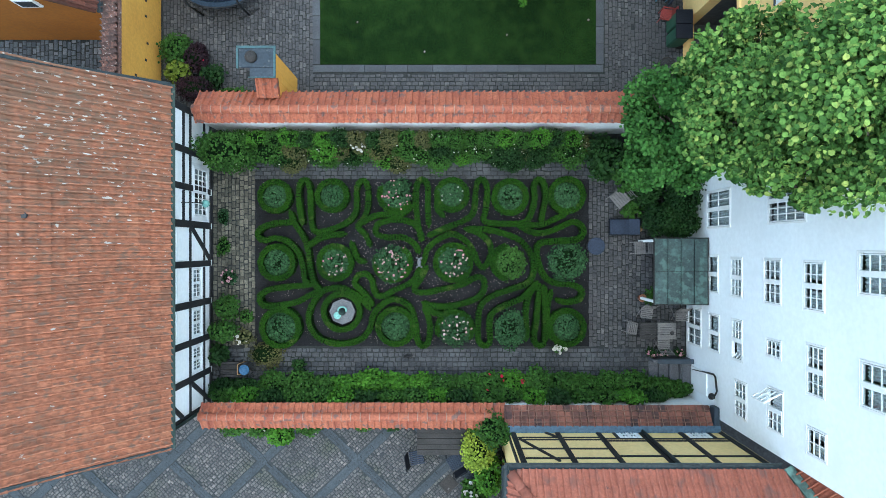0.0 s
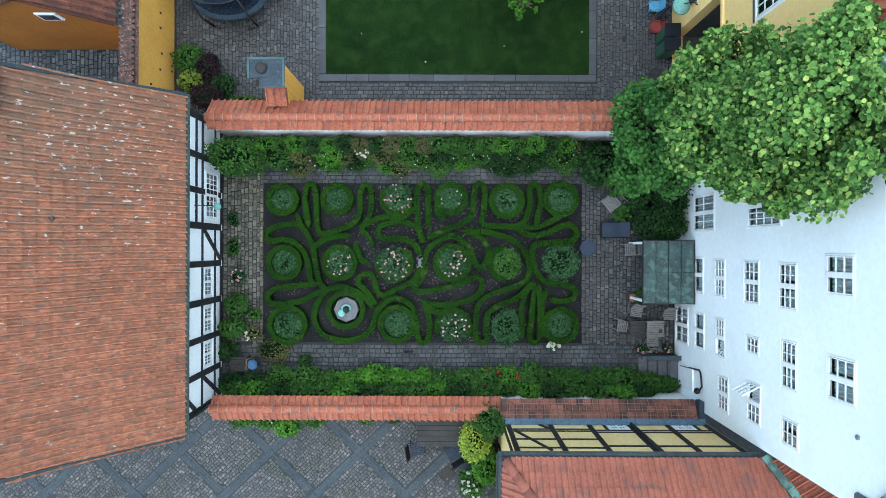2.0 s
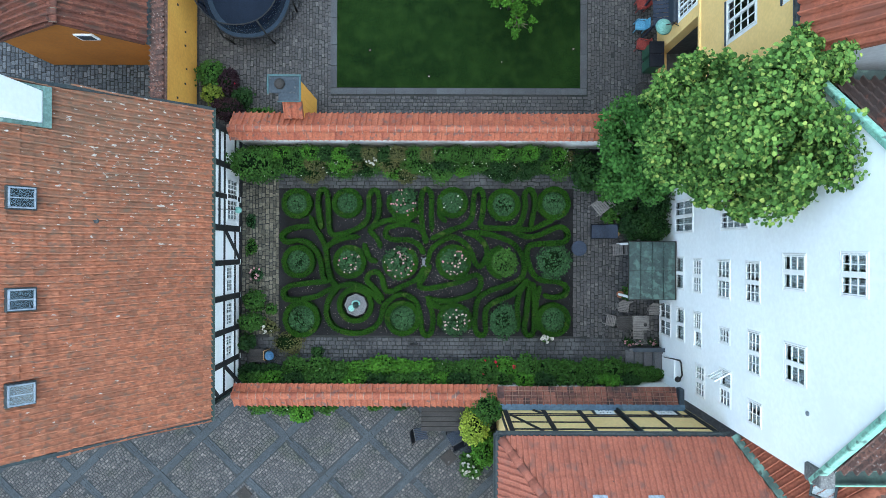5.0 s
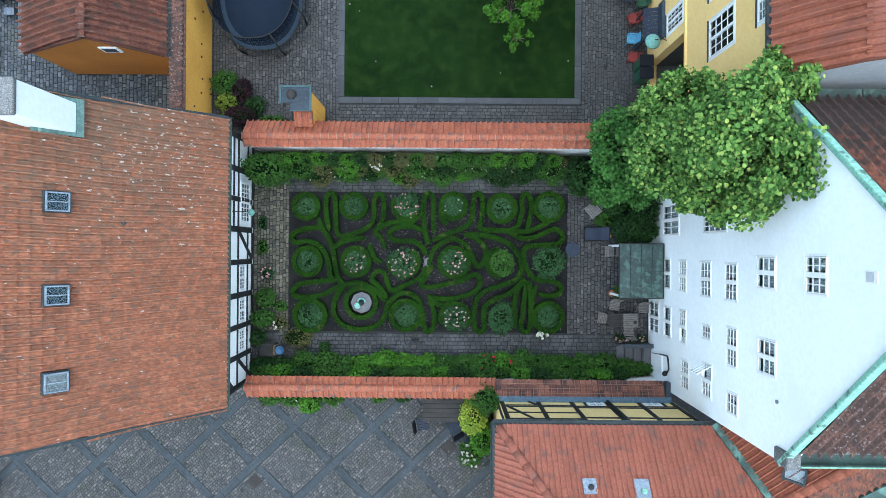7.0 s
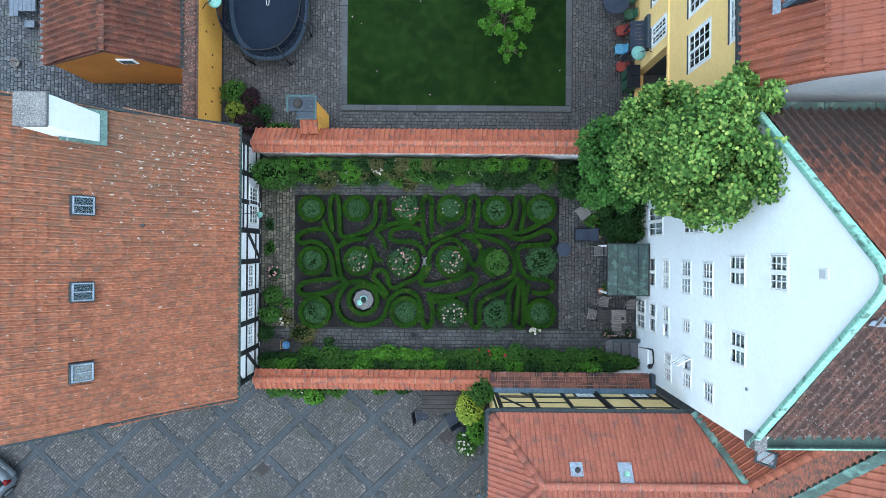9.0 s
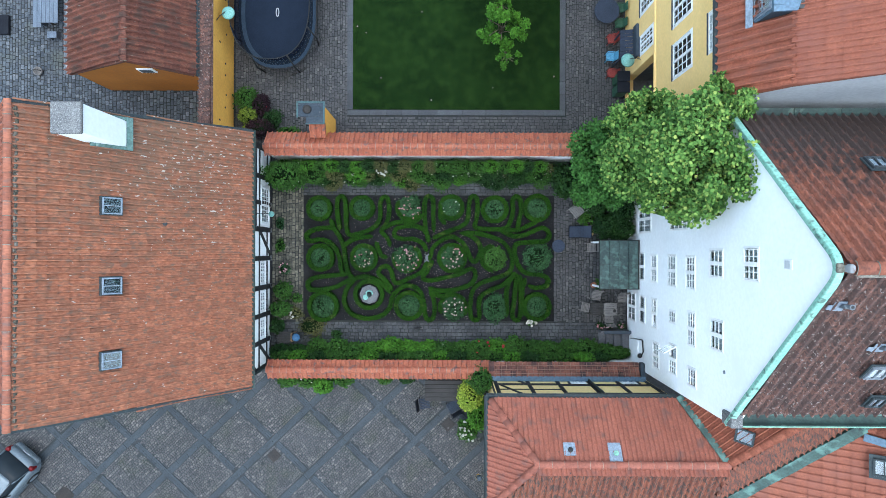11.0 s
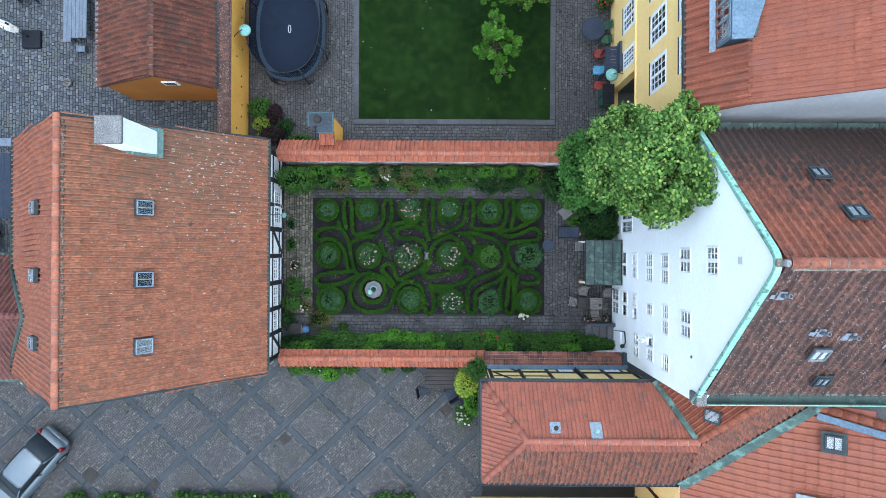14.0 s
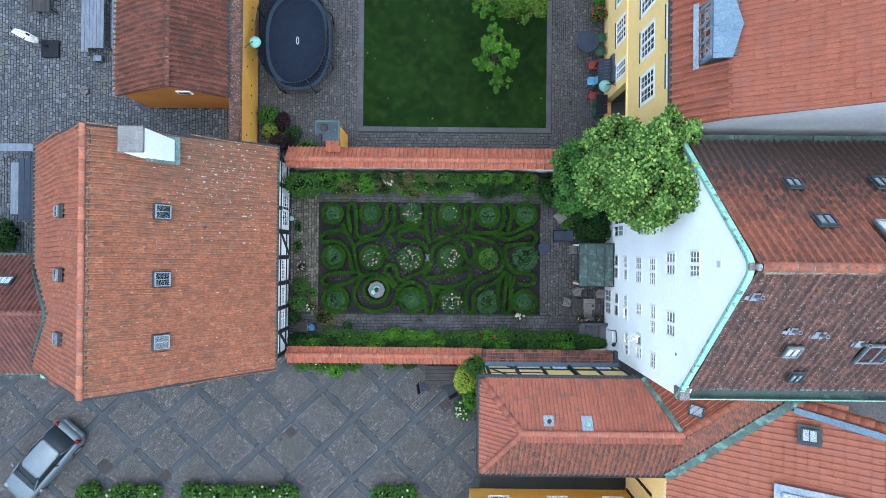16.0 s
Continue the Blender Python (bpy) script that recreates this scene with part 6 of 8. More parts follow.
hedge(((-2.59, 0.86), (-2.20, 1.08), (-1.75, 1.15), (-1.27, 1.17), (-0.91, 1.47)))
hedge(((-4.80, 1.26), (-4.68, 0.90), (-4.43, 0.52), (-4.25, 0.08), (-4.18, -0.46), (-4.05, -1.00), (-3.84, -1.25)))
hedge(((-4.68, 0.90), (-5.20, 0.88), (-5.64, 0.76), (-5.84, 0.54), (-5.66, 0.33), (-5.32, 0.40), (-4.91, 0.31), (-4.57, -0.01), (-4.41, -0.46), (-4.34, -0.92), (-4.13, -1.14)))
hedge(((-4.23, 0.15), (-3.95, 0.36), (-3.54, 0.49), (-3.05, 0.54)))
hedge(((-2.88, 0.29), (-2.77, -0.03), (-2.63, -0.28), (-2.41, -0.35)))
hedge(((-1.20, 1.18), (-1.66, 0.97), (-2.02, 0.86), (-2.11, 0.58), (-1.80, 0.43), (-1.27, 0.43), (-0.89, 0.22), (-0.73, -0.07)))
hedge(((-1.66, 0.97), (-1.12, 0.95), (-0.80, 0.76), (-0.61, 0.36)))
hedge(((-0.66, 0.33), (-0.79, 0.93), (-0.84, 1.77), (-0.77, 2.18), (-0.59, 2.24), (-0.46, 2.01), (-0.46, 1.33), (-0.43, 0.76)))
hedge(((-0.14, 1.72), (-0.16, 1.36), (0.05, 1.08)))
hedge(((-0.46, 0.47), (0.13, 0.74), (0.66, 0.95), (0.98, 1.22), (1.05, 1.83), (1.11, 2.18), (1.29, 2.26), (1.41, 1.99), (1.38, 1.36), (1.34, 0.93), (2.00, 0.86), (2.59, 0.90), (2.80, 1.19), (2.91, 1.65), (2.89, 2.04), (3.04, 2.26), (3.21, 2.10), (3.25, 1.65), (3.16, 1.19), (3.11, 0.86)))
hedge(((2.54, 0.85), (3.13, 0.83), (3.61, 1.04), (3.91, 1.17)))
hedge(((2.36, 0.86), (2.66, 0.67), (2.98, 0.56), (3.34, 0.60), (3.73, 0.76), (4.13, 0.92), (4.39, 0.79), (4.45, 0.54), (4.21, 0.35), (3.63, 0.31), (3.09, 0.24), (2.98, -0.03), (3.07, -0.49), (3.27, -0.85), (3.61, -1.03), (4.13, -1.08), (4.41, -1.26), (4.32, -1.53), (3.91, -1.62), (3.56, -1.53)))
hedge(((0.70, 0.70), (1.23, 0.70), (1.84, 0.58), (2.45, 0.33), (2.80, -0.10), (2.89, -0.60), (2.72, -0.98), (2.18, -1.21), (1.59, -1.42), (1.22, -1.73), (1.13, -2.28), (1.13, -2.78), (1.31, -3.00), (1.50, -2.87), (1.48, -2.35), (1.56, -1.99), (1.95, -1.73), (2.45, -1.53), (2.75, -1.26), (2.98, -0.98)))
hedge(((0.70, 0.70), (1.11, 0.58), (1.43, 0.33), (1.54, 0.04), (1.48, -0.28), (1.29, -0.53), (1.11, -0.35), (0.98, -0.01), (0.73, 0.33), (0.30, 0.54), (-0.12, 0.36), (-0.46, 0.08), (-0.59, -0.32), (-0.80, -0.74), (-0.95, -1.17)))
hedge(((-4.16, -1.07), (-4.88, -1.14), (-5.48, -1.23), (-5.77, -1.44), (-5.66, -1.71), (-5.23, -1.73), (-4.61, -1.62), (-4.20, -1.41), (-3.77, -1.25), (-3.27, -1.17), (-2.77, -1.35), (-2.45, -1.62), (-2.27, -1.85)))
hedge(((-3.77, -1.25), (-4.06, -1.60), (-4.22, -2.00), (-4.16, -2.42), (-3.86, -2.78), (-3.27, -2.94), (-2.63, -2.82), (-2.29, -2.46), (-2.18, -2.03), (-1.87, -1.67), (-1.48, -1.53), (-1.05, -1.74), (-0.86, -2.17), (-0.80, -2.75), (-0.66, -3.00), (-0.46, -2.91), (-0.39, -2.42), (-0.48, -1.99), (-0.62, -1.73)))
hedge(((-2.20, -1.71), (-2.46, -1.35), (-2.77, -1.03), (-2.66, -0.78), (-2.41, -0.73), (-2.23, -0.92), (-2.16, -1.24), (-1.98, -1.44), (-1.48, -1.23), (-0.98, -0.98), (-0.75, -0.64), (-0.68, -0.32)))
hedge(((-0.48, -0.49), (-0.70, -0.89), (-0.89, -1.24), (-0.55, -1.32), (-0.09, -1.23), (0.57, -1.08), (1.11, -0.82), (1.32, -0.96), (1.29, -1.26), (1.02, -1.53), (0.34, -1.73), (-0.30, -1.74), (-0.66, -1.62)))
hedge(((-0.48, -1.82), (-0.14, -1.99), (0.30, -1.91), (0.77, -2.07)))
hedge(((3.07, -1.06), (2.98, -2.07), (2.90, -2.78), (3.04, -2.99), (3.23, -2.83), (3.25, -1.80), (3.20, -1.10)))
hedge(((3.45, -1.24), (3.32, -1.71), (3.29, -2.33), (3.38, -2.74)))
hedge(((2.98, -1.03), (2.75, -1.39), (2.64, -1.89), (2.66, -2.42), (2.63, -2.82)))
RINGS = ((-5.29, 1.72, 0.46), (-3.48, 1.74, 0.46), (0.30, 1.77, 0.47), (2.14, 1.70, 0.50), (3.93, 1.76, 0.51), (-5.23, -0.37, 0.51), (-3.39, -0.37, 0.51),
         (0.34, -0.37, 0.55), (-5.11, -2.43, 0.58), (-1.48, -2.39, 0.55), (3.93, -2.42, 0.53), (-3.18, -1.92, 0.57))
for x, y, r in RINGS:
    hedge([(x + r * math.cos(a), y + r * math.sin(a)) for a in (k * math.pi / 5 for k in range(10))], True, width=0.168, label="low clipped box hedge in a ring")
for x, y, r, a0, a1 in ((-1.48, 1.77, 0.5, 150, 330), (-1.57, -0.37, 0.55, 160, 420), (0.39, -2.48, 0.55, -30, 200), (2.14, -0.37, 0.54, 100, 260)):
    hedge([(x + r * math.cos(radians(a)), y + r * math.sin(radians(a))) for a in np.linspace(a0, a1, 9)], width=0.165, label="low clipped box hedge in an open arc")
# planted rounds inside the rings
k = 0
for x, y, r, fl, mt, hgt in ((-5.29, 1.72, 0.42, None, "rose_leaf", 0.42), (-3.48, 1.74, 0.42, None, "rose_leaf", 0.45), (-1.48, 1.77, 0.52, ("petal_pink", 33, 0.061), "rose_leaf", 0.55),
                     (0.30, 1.77, 0.42, ("petal_white", 9, 0.08), "rose_leaf", 0.5), (2.14, 1.70, 0.47, None, "rose_leaf", 0.48), (3.93, 1.76, 0.47, None, "rose_leaf", 0.48),
                     (-5.23, -0.37, 0.46, None, "rose_leaf", 0.42), (-3.39, -0.37, 0.48, ("petal_pink", 24, 0.065), "rose_leaf", 0.5), (-1.57, -0.37, 0.58, ("petal_pink", 51, 0.061), "rose_leaf", 0.6),
                     (0.34, -0.37, 0.50, ("petal_pink", 39, 0.068), "rose_leaf", 0.55), (2.14, -0.37, 0.56, None, "shrub_mid", 0.45), (3.93, -0.33, 0.64, None, "rose_leaf", 0.48),
                     (-5.11, -2.43, 0.52, None, "rose_leaf", 0.42), (-1.48, -2.39, 0.5, None, "rose_leaf", 0.42), (0.39, -2.48, 0.55, ("petal_pink", 36, 0.065), "rose_leaf", 0.55),
                     (2.18, -2.48, 0.56, None, "rose_leaf", 0.5), (3.93, -2.42, 0.46, None, "rose_leaf", 0.45)):
    k += 1
    bush("rose_bed" if fl else "planted_round", "pink-flowering rose bush inside a clipped ring" if fl and fl[0] == "petal_pink" else "white-flowering rose bush inside a clipped ring" if fl else
         "dense blue-green leafy plants inside a clipped ring", (x, y, 0), (r, r, hgt), 0.07, 1900, mt, 200 + k, "rose" if fl else "bedding plant", "planted rounds", fl, up=0.78, clumps=16)

rngp = np.random.default_rng(29)
n = 5200
fp = np.stack([rngp.uniform(-5.9, 4.6, n), rngp.uniform(-3.0, 2.2, n), np.full(n, 0.018)], 1)
keep = rngp.random(n) < np.exp(-((fp[:, 0] + 0.6) / 2.6) ** 2) + 0.12
solo("fallen_petals", stamped("fallen_petals", LEAF_V, LEAF_F, leaf_frames(rngp, fp[keep], 0.030, 0.9), "petal_faded"), "petal_faded", "pale fallen petals scattered over the soil", "petals", kind="stuff")

solo("fallen_leaves", stamped("fallen_leaves", LEAF_V, LEAF_F, leaf_frames(rngp, fl_pts, 0.075, 0.9), "petal_faded"), "petal_faded", "a few pale fallen leaves on the lawn", "leaves", kind="stuff")

# ---- borders ----
def b_n(x, y, rx, ry, h, leaf, n, m, label, fl=None, name="shrub", seed=[300]):
    seed[0] += 1
    return bush(name, label, (x, y, 0), (rx, ry, h), leaf, n, m, seed[0], "shrub", "border shrubs", fl, clumps=14)


GREEN = "dense green shrub in the border against the garden wall"
b_n(-6.55, 3.0, 0.85, 0.62, 2.3, 0.075, 3200, "shrub_mid", "large climbing shrub against the timbered wall", ("petal_white", 4, 0.04))
b_n(-5.45, 3.15, 0.62, 0.5, 1.3, 0.07, 1900, "shrub_mid", GREEN)
b_n(-4.55, 3.2, 0.6, 0.42, 1.0, 0.06, 1500, "shrub_dry", "half-dry brownish shrub in the border", ("petal_white", 5, 0.05))
b_n(-3.6, 3.2, 0.62, 0.5, 1.1, 0.06, 1900, "shrub_bright", "fresh green shrub in the border against the wall", ("petal_white", 14, 0.035))
b_n(-2.55, 3.35, 0.32, 0.36, 1.3, 0.06, 700, "shrub_dry", "pale silvery flowering plant in the border", ("petal_white", 46, 0.07))
b_n(-1.95, 3.2, 0.5, 0.42, 1.0, 0.055, 1300, "shrub_dry", "half-dry brownish shrub in the border")
b_n(-1.05, 3.2, 0.62, 0.46, 1.1, 0.06, 1900, "shrub_mid", GREEN, ("petal_white", 8, 0.04))
b_n(0.0, 3.15, 0.62, 0.5, 1.0, 0.055, 2000, "shrub_dark", "dark green shrub in the border against the wall", ("petal_white", 10, 0.04))
b_n(1.05, 3.2, 0.62, 0.46, 1.0, 0.055, 2000, "shrub_mid", GREEN, ("petal_white", 16, 0.045))
b_n(2.05, 3.2, 0.62, 0.5, 1.0, 0.055, 1900, "shrub_dark", "dark green shrub in the border against the wall", ("petal_white", 10, 0.04))
b_n(3.05, 3.2, 0.62, 0.46, 0.95, 0.055, 1800, "shrub_dark", "dark green shrub in the border against the wall", ("petal_pink", 7, 0.06))
b_n(4.0, 3.15, 0.6, 0.52, 1.1, 0.06, 1800, "shrub_mid", GREEN, ("petal_white", 18, 0.04))
for k in range(22):
    m = ("shrub_mid", "shrub_dark", "shrub_mid", "shrub_dry", "shrub_bright")[(k * 7 + k // 3) % 5]
    b_n(-6.6 + 0.5 * k, 3.40, 0.42, 0.27, 1.60 + 0.14 * ((k * 5) % 3), 0.05, 1500, m, "tall leafy plants climbing up the whitewashed wall", ("petal_white", 5, 0.035) if k % 4 == 1 else None)
mix = (("shrub_mid", 0.05), ("shrub_dark", 0.055), ("shrub_dry", 0.05), ("shrub_mid", 0.06), ("shrub_bright", 0.045), ("shrub_dark", 0.05))
rb = random.Random(8)
for k in range(30):
    m, leaf = rb.choice(mix)
    b_n(-6.1 + 0.36 * k + rb.uniform(-0.1, 0.1), 3.05 + rb.uniform(-0.3, 0.32), rb.uniform(0.34, 0.5), rb.uniform(0.28, 0.42), rb.uniform(0.5, 0.95), leaf, 1100, m, "low mixed plants filling the border along the wall",
        ("petal_white", rb.randint(2, 6), 0.035) if rb.random() < 0.5 else None)
b_n(5.05, 2.85, 0.62, 0.72, 1.5, 0.11, 1500, "shrub_dark", "broad-leaved dark shrub beside the terrace")
b_n(5.75, 2.45, 0.55, 0.6, 1.9, 0.12, 1200, "shrub_mid", "broad-leaved green shrub beside the terrace")
b_n(6.35, 1.9, 0.5, 0.55, 1.1, 0.09, 1200, "shrub_dark", "broad-leaved dark shrub beside the terrace")
b_n(6.0, 1.32, 0.3, 0.22, 0.5, 0.16, 130, "shrub_mid", "green strap-leaved plant on the terrace")
# ivy hedge against the white house
for x, y, rx, ry, h in ((6.75, 1.0, 0.5, 0.55, 1.5), (7.3, 1.55, 0.52, 0.6, 1.9), (7.35, 0.85, 0.5, 0.5, 1.7), (7.25, 2.3, 0.55, 0.6, 2.1)):
    b_n(x, y, rx, ry, h, 0.07, 2100, "shrub_dark", "dark glossy evergreen shrub beside the white house")
# west border
b_n(-6.75, -0.85, 0.26, 0.25, 0.6, 0.055, 380, "rose_leaf", "small pink rose against the timbered wall", ("petal_pink", 9, 0.09))
b_n(-6.98, 0.15, 0.22, 0.3, 0.4, 0.06, 280, "shrub_mid", "low green plant at the foot of the wall")
b_n(-7.0, 1.05, 0.2, 0.28, 0.3, 0.055, 240, "rose_leaf", "low grey-green plant at the foot of the wall")
b_n(-6.75, -1.75, 0.4, 0.34, 0.95, 0.085, 900, "shrub_mid", "grey-green shrub leaning over the path")
b_n(-6.85, -2.5, 0.46, 0.34, 1.15, 0.09, 1000, "shrub_mid", "grey-green shrub leaning over the path")
b_n(-6.3, -2.75, 0.34, 0.26, 0.5, 0.08, 380, "shrub_dry", "pale yellowing plant beside the path", ("petal_white", 7, 0.10))
b_n(-6.25, -2.1, 0.24, 0.2, 0.4, 0.08, 200, "shrub_mid", "small green plant beside the path")
b_n(-5.65, -3.3, 0.62, 0.42, 0.25, 0.05, 1500, "shrub_dry", "brown withered ground cover at the corner of the bed")
b_n(-7.05, -3.3, 0.28, 0.34, 0.6, 0.10, 420, "shrub_dark", "dark broad-leaved plant in the corner")
# south border
for k, (x, m, leaf, h, ry) in enumerate(((-6.85, "shrub_dark", 0.10, 0.8, 0.34), (-6.1, "shrub_dark", 0.09, 0.8, 0.34), (-5.3, "shrub_mid", 0.09, 0.9, 0.5), (-4.5, "shrub_mid", 0.10, 0.95, 0.52), (-3.7, "shrub_mid", 0.12, 0.8, 0.4),
                              (-2.95, "shrub_bright", 0.12, 0.85, 0.42), (-2.2, "shrub_bright", 0.13, 0.95, 0.55), (-1.45, "shrub_bright", 0.13, 0.85, 0.46), (-0.7, "shrub_bright", 0.12, 0.85, 0.44),
                              (0.05, "shrub_mid", 0.12, 0.8, 0.42), (0.75, "shrub_mid", 0.12, 0.8, 0.44), (1.5, "shrub_mid", 0.11, 0.95, 0.5), (2.25, "shrub_bright", 0.11, 0.9, 0.48), (3.0, "shrub_mid", 0.11, 1.0, 0.55),
                              (3.75, "shrub_mid", 0.11, 0.95, 0.5), (4.5, "shrub_mid", 0.11, 0.9, 0.46), (5.2, "shrub_mid", 0.11, 0.9, 0.5), (5.95, "shrub_mid", 0.11, 0.95, 0.52), (6.7, "shrub_mid", 0.11, 1.0, 0.4), (7.35, "shrub_mid", 0.10, 0.8, 0.3))):
    fl = ("petal_red", 4, 0.10) if k in (11, 12) else ("petal_white", 6, 0.07) if k in (3, 9) else None
    b_n(x, -4.25 + (ry - 0.42) * 0.7, 0.52, ry * 0.88, h, leaf * 0.78, 1500, m, "green broad-leaved plants along the south wall" if not fl else "flowering plants along the south wall", fl)
b_n(-4.55, -3.62, 0.24, 0.2, 0.5, 0.08, 260, "shrub_dark", "round dark clipped plant at the edge of the path")
b_n(3.69, -3.09, 0.2, 0.18, 0.45, 0.06, 160, "shrub_mid", "white-flowering plant at the corner of the bed", ("petal_white", 9, 0.13))
for k in range(19):
    b_n(-6.7 + 0.73 * k, -4.42, 0.5, 0.2, 1.45 + 0.15 * (k % 3), 0.085, 900, ("shrub_mid", "shrub_dark", "shrub_bright")[(k * 5 + k // 4) % 3], "leafy plants climbing up the south wall")
# outside the south wall
for x, y, rx, m, h in ((-6.6, -5.5, 0.5, "shrub_mid", 0.6), (-5.7, -5.55, 0.5, "shrub_mid", 0.7), (-5.05, -5.75, 0.42, "shrub_bright", 1.0), (-4.3, -5.45, 0.45, "shrub_mid", 0.7), (-2.5, -5.4, 0.4, "shrub_mid", 0.45), (-1.6, -5.4, 0.35, "shrub_dark", 0.4)):
    b_n(x, y, rx, 0.34, h, 0.10, 700, m, "green plants growing at the foot of the wall outside", ("petal_white", 5, 0.07) if x == -5.7 else None)
b_n(1.5, -5.1, 0.6, 0.62, 2.85, 0.075, 3000, "shrub_mid", "green climber growing over the end of the tiled wall")
b_n(1.1, -6.0, 0.55, 0.65, 1.9, 0.08, 2600, "shrub_lime", "bright yellow-green shrub beside the hipped house")
b_n(1.4, -6.9, 0.42, 0.6, 1.6, 0.09, 1300, "shrub_bright", "green shrub beside the hipped house")
b_n(1.0, -7.6, 0.42, 0.45, 1.0, 0.11, 800, "shrub_mid", "white-flowering hydrangea beside the hipped house", ("petal_white", 24, 0.10))
for x, rx in ((-15.0, 0.9), (-13.9, 0.6), (-11.7, 0.7), (-10.6, 0.7), (-9.6, 0.6), (-8.5, 0.8), (-7.4, 0.6), (-2.6, 0.8), (-1.7, 0.6), (-16.8, 0.6)):
    b_n(x, -11.75, rx, 0.5, 0.8, 0.12, 1000, "shrub_mid", "leafy shrubs along the far edge of the cobbled court", ("petal_white", 5, 0.10))
# north-west corner of the yard
b_n(-8.35, 6.35, 0.5, 0.5, 0.9, 0.09, 1100, "shrub_mid", "potted green plants beside the yellow wall")
b_n(-8.3, 5.6, 0.42, 0.45, 0.8, 0.11, 520, "shrub_yellow", "yellow-green hosta beside the yellow wall")
b_n(-7.75, 6.1, 0.4, 0.45, 0.8, 0.09, 700, "shrub_purple", "purple-leaved shrub in a pot", ("petal_red", 2, 0.06))
b_n(-7.3, 5.5, 0.4, 0.4, 0.6, 0.10, 600, "shrub_dark", "dark green plants in pots")
b_n(-7.75, 5.05, 0.62, 0.42, 1.0, 0.06, 1700, "shrub_purple", "dark purple clipped shrub behind the tiled wall")
b_n(-6.6, 4.95, 0.5, 0.25, 0.5, 0.09, 500, "shrub_mid", "green plants behind the tiled wall")
b_n(7.3, 11.35, 0.42, 0.35, 0.9, 0.09, 500, "shrub_mid", "red-flowering plant against the yellow house", ("petal_red", 16, 0.10))
b_n(7.35, 12.2, 0.3, 0.5, 0.9, 0.09, 500, "shrub_bright", "green plant against the yellow house")
b_n(-20.9, 0.6, 0.7, 0.8, 1.2, 0.09, 1500, "shrub_dark", "dark shrub behind the timbered house")


# ---- trees ----
def tree(name, label, foot, lobes, leaf, trunk_r, seed, spray=(0.08, 0.25)):
    """A trunk with limbs that reach into lobes of single leaves. lobes: (centre, half sizes, leaves, material); spray: least and
    largest clump of leaves as a share of the lobe."""
    rng = np.random.default_rng(seed)
    t = thing(name, label, "tree")
    foot = Vector(foot)
    top = Vector(lobes[0][0])
    fork = foot.lerp(Vector((top.x, top.y, top.z)), 0.45)
    s = Shape().tube([foot, foot.lerp(fork, 0.5) + Vector((0.05, -0.04, 0)), fork, fork.lerp(top, 0.6)], trunk_r, 9, trunk_r * 0.35)
    part("trunk", s, "bark", t, smooth=True)
    for c, r, n, m in lobes:
        c, ra = Vector(c), np.array(r)
        for k in range(6):
            d = Vector(rng.normal(0, 1, 3)).normalized()
            end = c + Vector((d.x * r[0] * 0.7, d.y * r[1] * 0.7, abs(d.z) * r[2] * 0.6))
            part("limb", Shape().tube([fork, fork.lerp(c, 0.55) + Vector(rng.normal(0, 0.12, 3)), c.lerp(end, 0.4), end], trunk_r * 0.38, 6, 0.012), "bark", t, smooth=True)
        clumps = max(24, int(n / 230))
        cc = rng.normal(0, 1, (clumps, 3))
        cc /= np.linalg.norm(cc, axis=1, keepdims=True)
        cc *= rng.uniform(0.42, 1.02, clumps)[:, None]
        wh = rng.integers(0, clumps, n)
        d = rng.normal(0, 1, (n, 3))
        d /= np.linalg.norm(d, axis=1, keepdims=True)
        p = cc[wh] + d * (rng.uniform(0.05, 1, n) ** 0.5)[:, None] * rng.uniform(*spray, clumps)[wh][:, None]
        pts = p * ra + np.array(c)
        part("crown", stamped("crown", LEAF_V, LEAF_F, leaf_frames(rng, pts, leaf, 0.60, p * 0.6), m), m, t, kind="stuff")
    return t


tree("linden_tree", "tall linden with big pale green leaves over the garden wall", (6.7, 3.3, 0),
     [((7.0, 2.6, 9.2), (1.42, 1.62, 1.85), 25000, "tree_leaf"), ((7.45, 3.85, 9.2), (0.86, 0.84, 0.9), 5200, "tree_leaf"), ((8.15, 2.1, 9.2), (0.85, 0.55, 0.7), 3600, "tree_leaf"), ((7.95, 3.8, 9.2), (0.5, 0.55, 0.6), 1700, "tree_leaf"), ((6.5, 1.35, 8.3), (0.8, 0.55, 0.8), 3600, "tree_leaf"), ((6.2, 3.05, 7.2), (1.3, 1.7, 1.7), 16000, "tree_leaf"),
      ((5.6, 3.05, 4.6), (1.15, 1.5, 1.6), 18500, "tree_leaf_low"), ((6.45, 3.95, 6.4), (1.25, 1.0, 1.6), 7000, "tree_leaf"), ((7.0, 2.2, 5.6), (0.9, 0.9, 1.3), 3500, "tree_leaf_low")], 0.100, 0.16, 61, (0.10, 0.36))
tree("apple_tree", "young fruit tree standing on the lawn", (2.3, 8.85, 0.04),
     [((2.25, 8.7, 2.3), (0.98, 1.05, 0.95), 5200, "shrub_bright"), ((2.2, 9.5, 2.4), (0.5, 0.6, 0.6), 1100, "shrub_bright"), ((2.45, 7.7, 1.8), (0.5, 0.55, 0.5), 900, "shrub_bright")], 0.08, 0.05, 62)
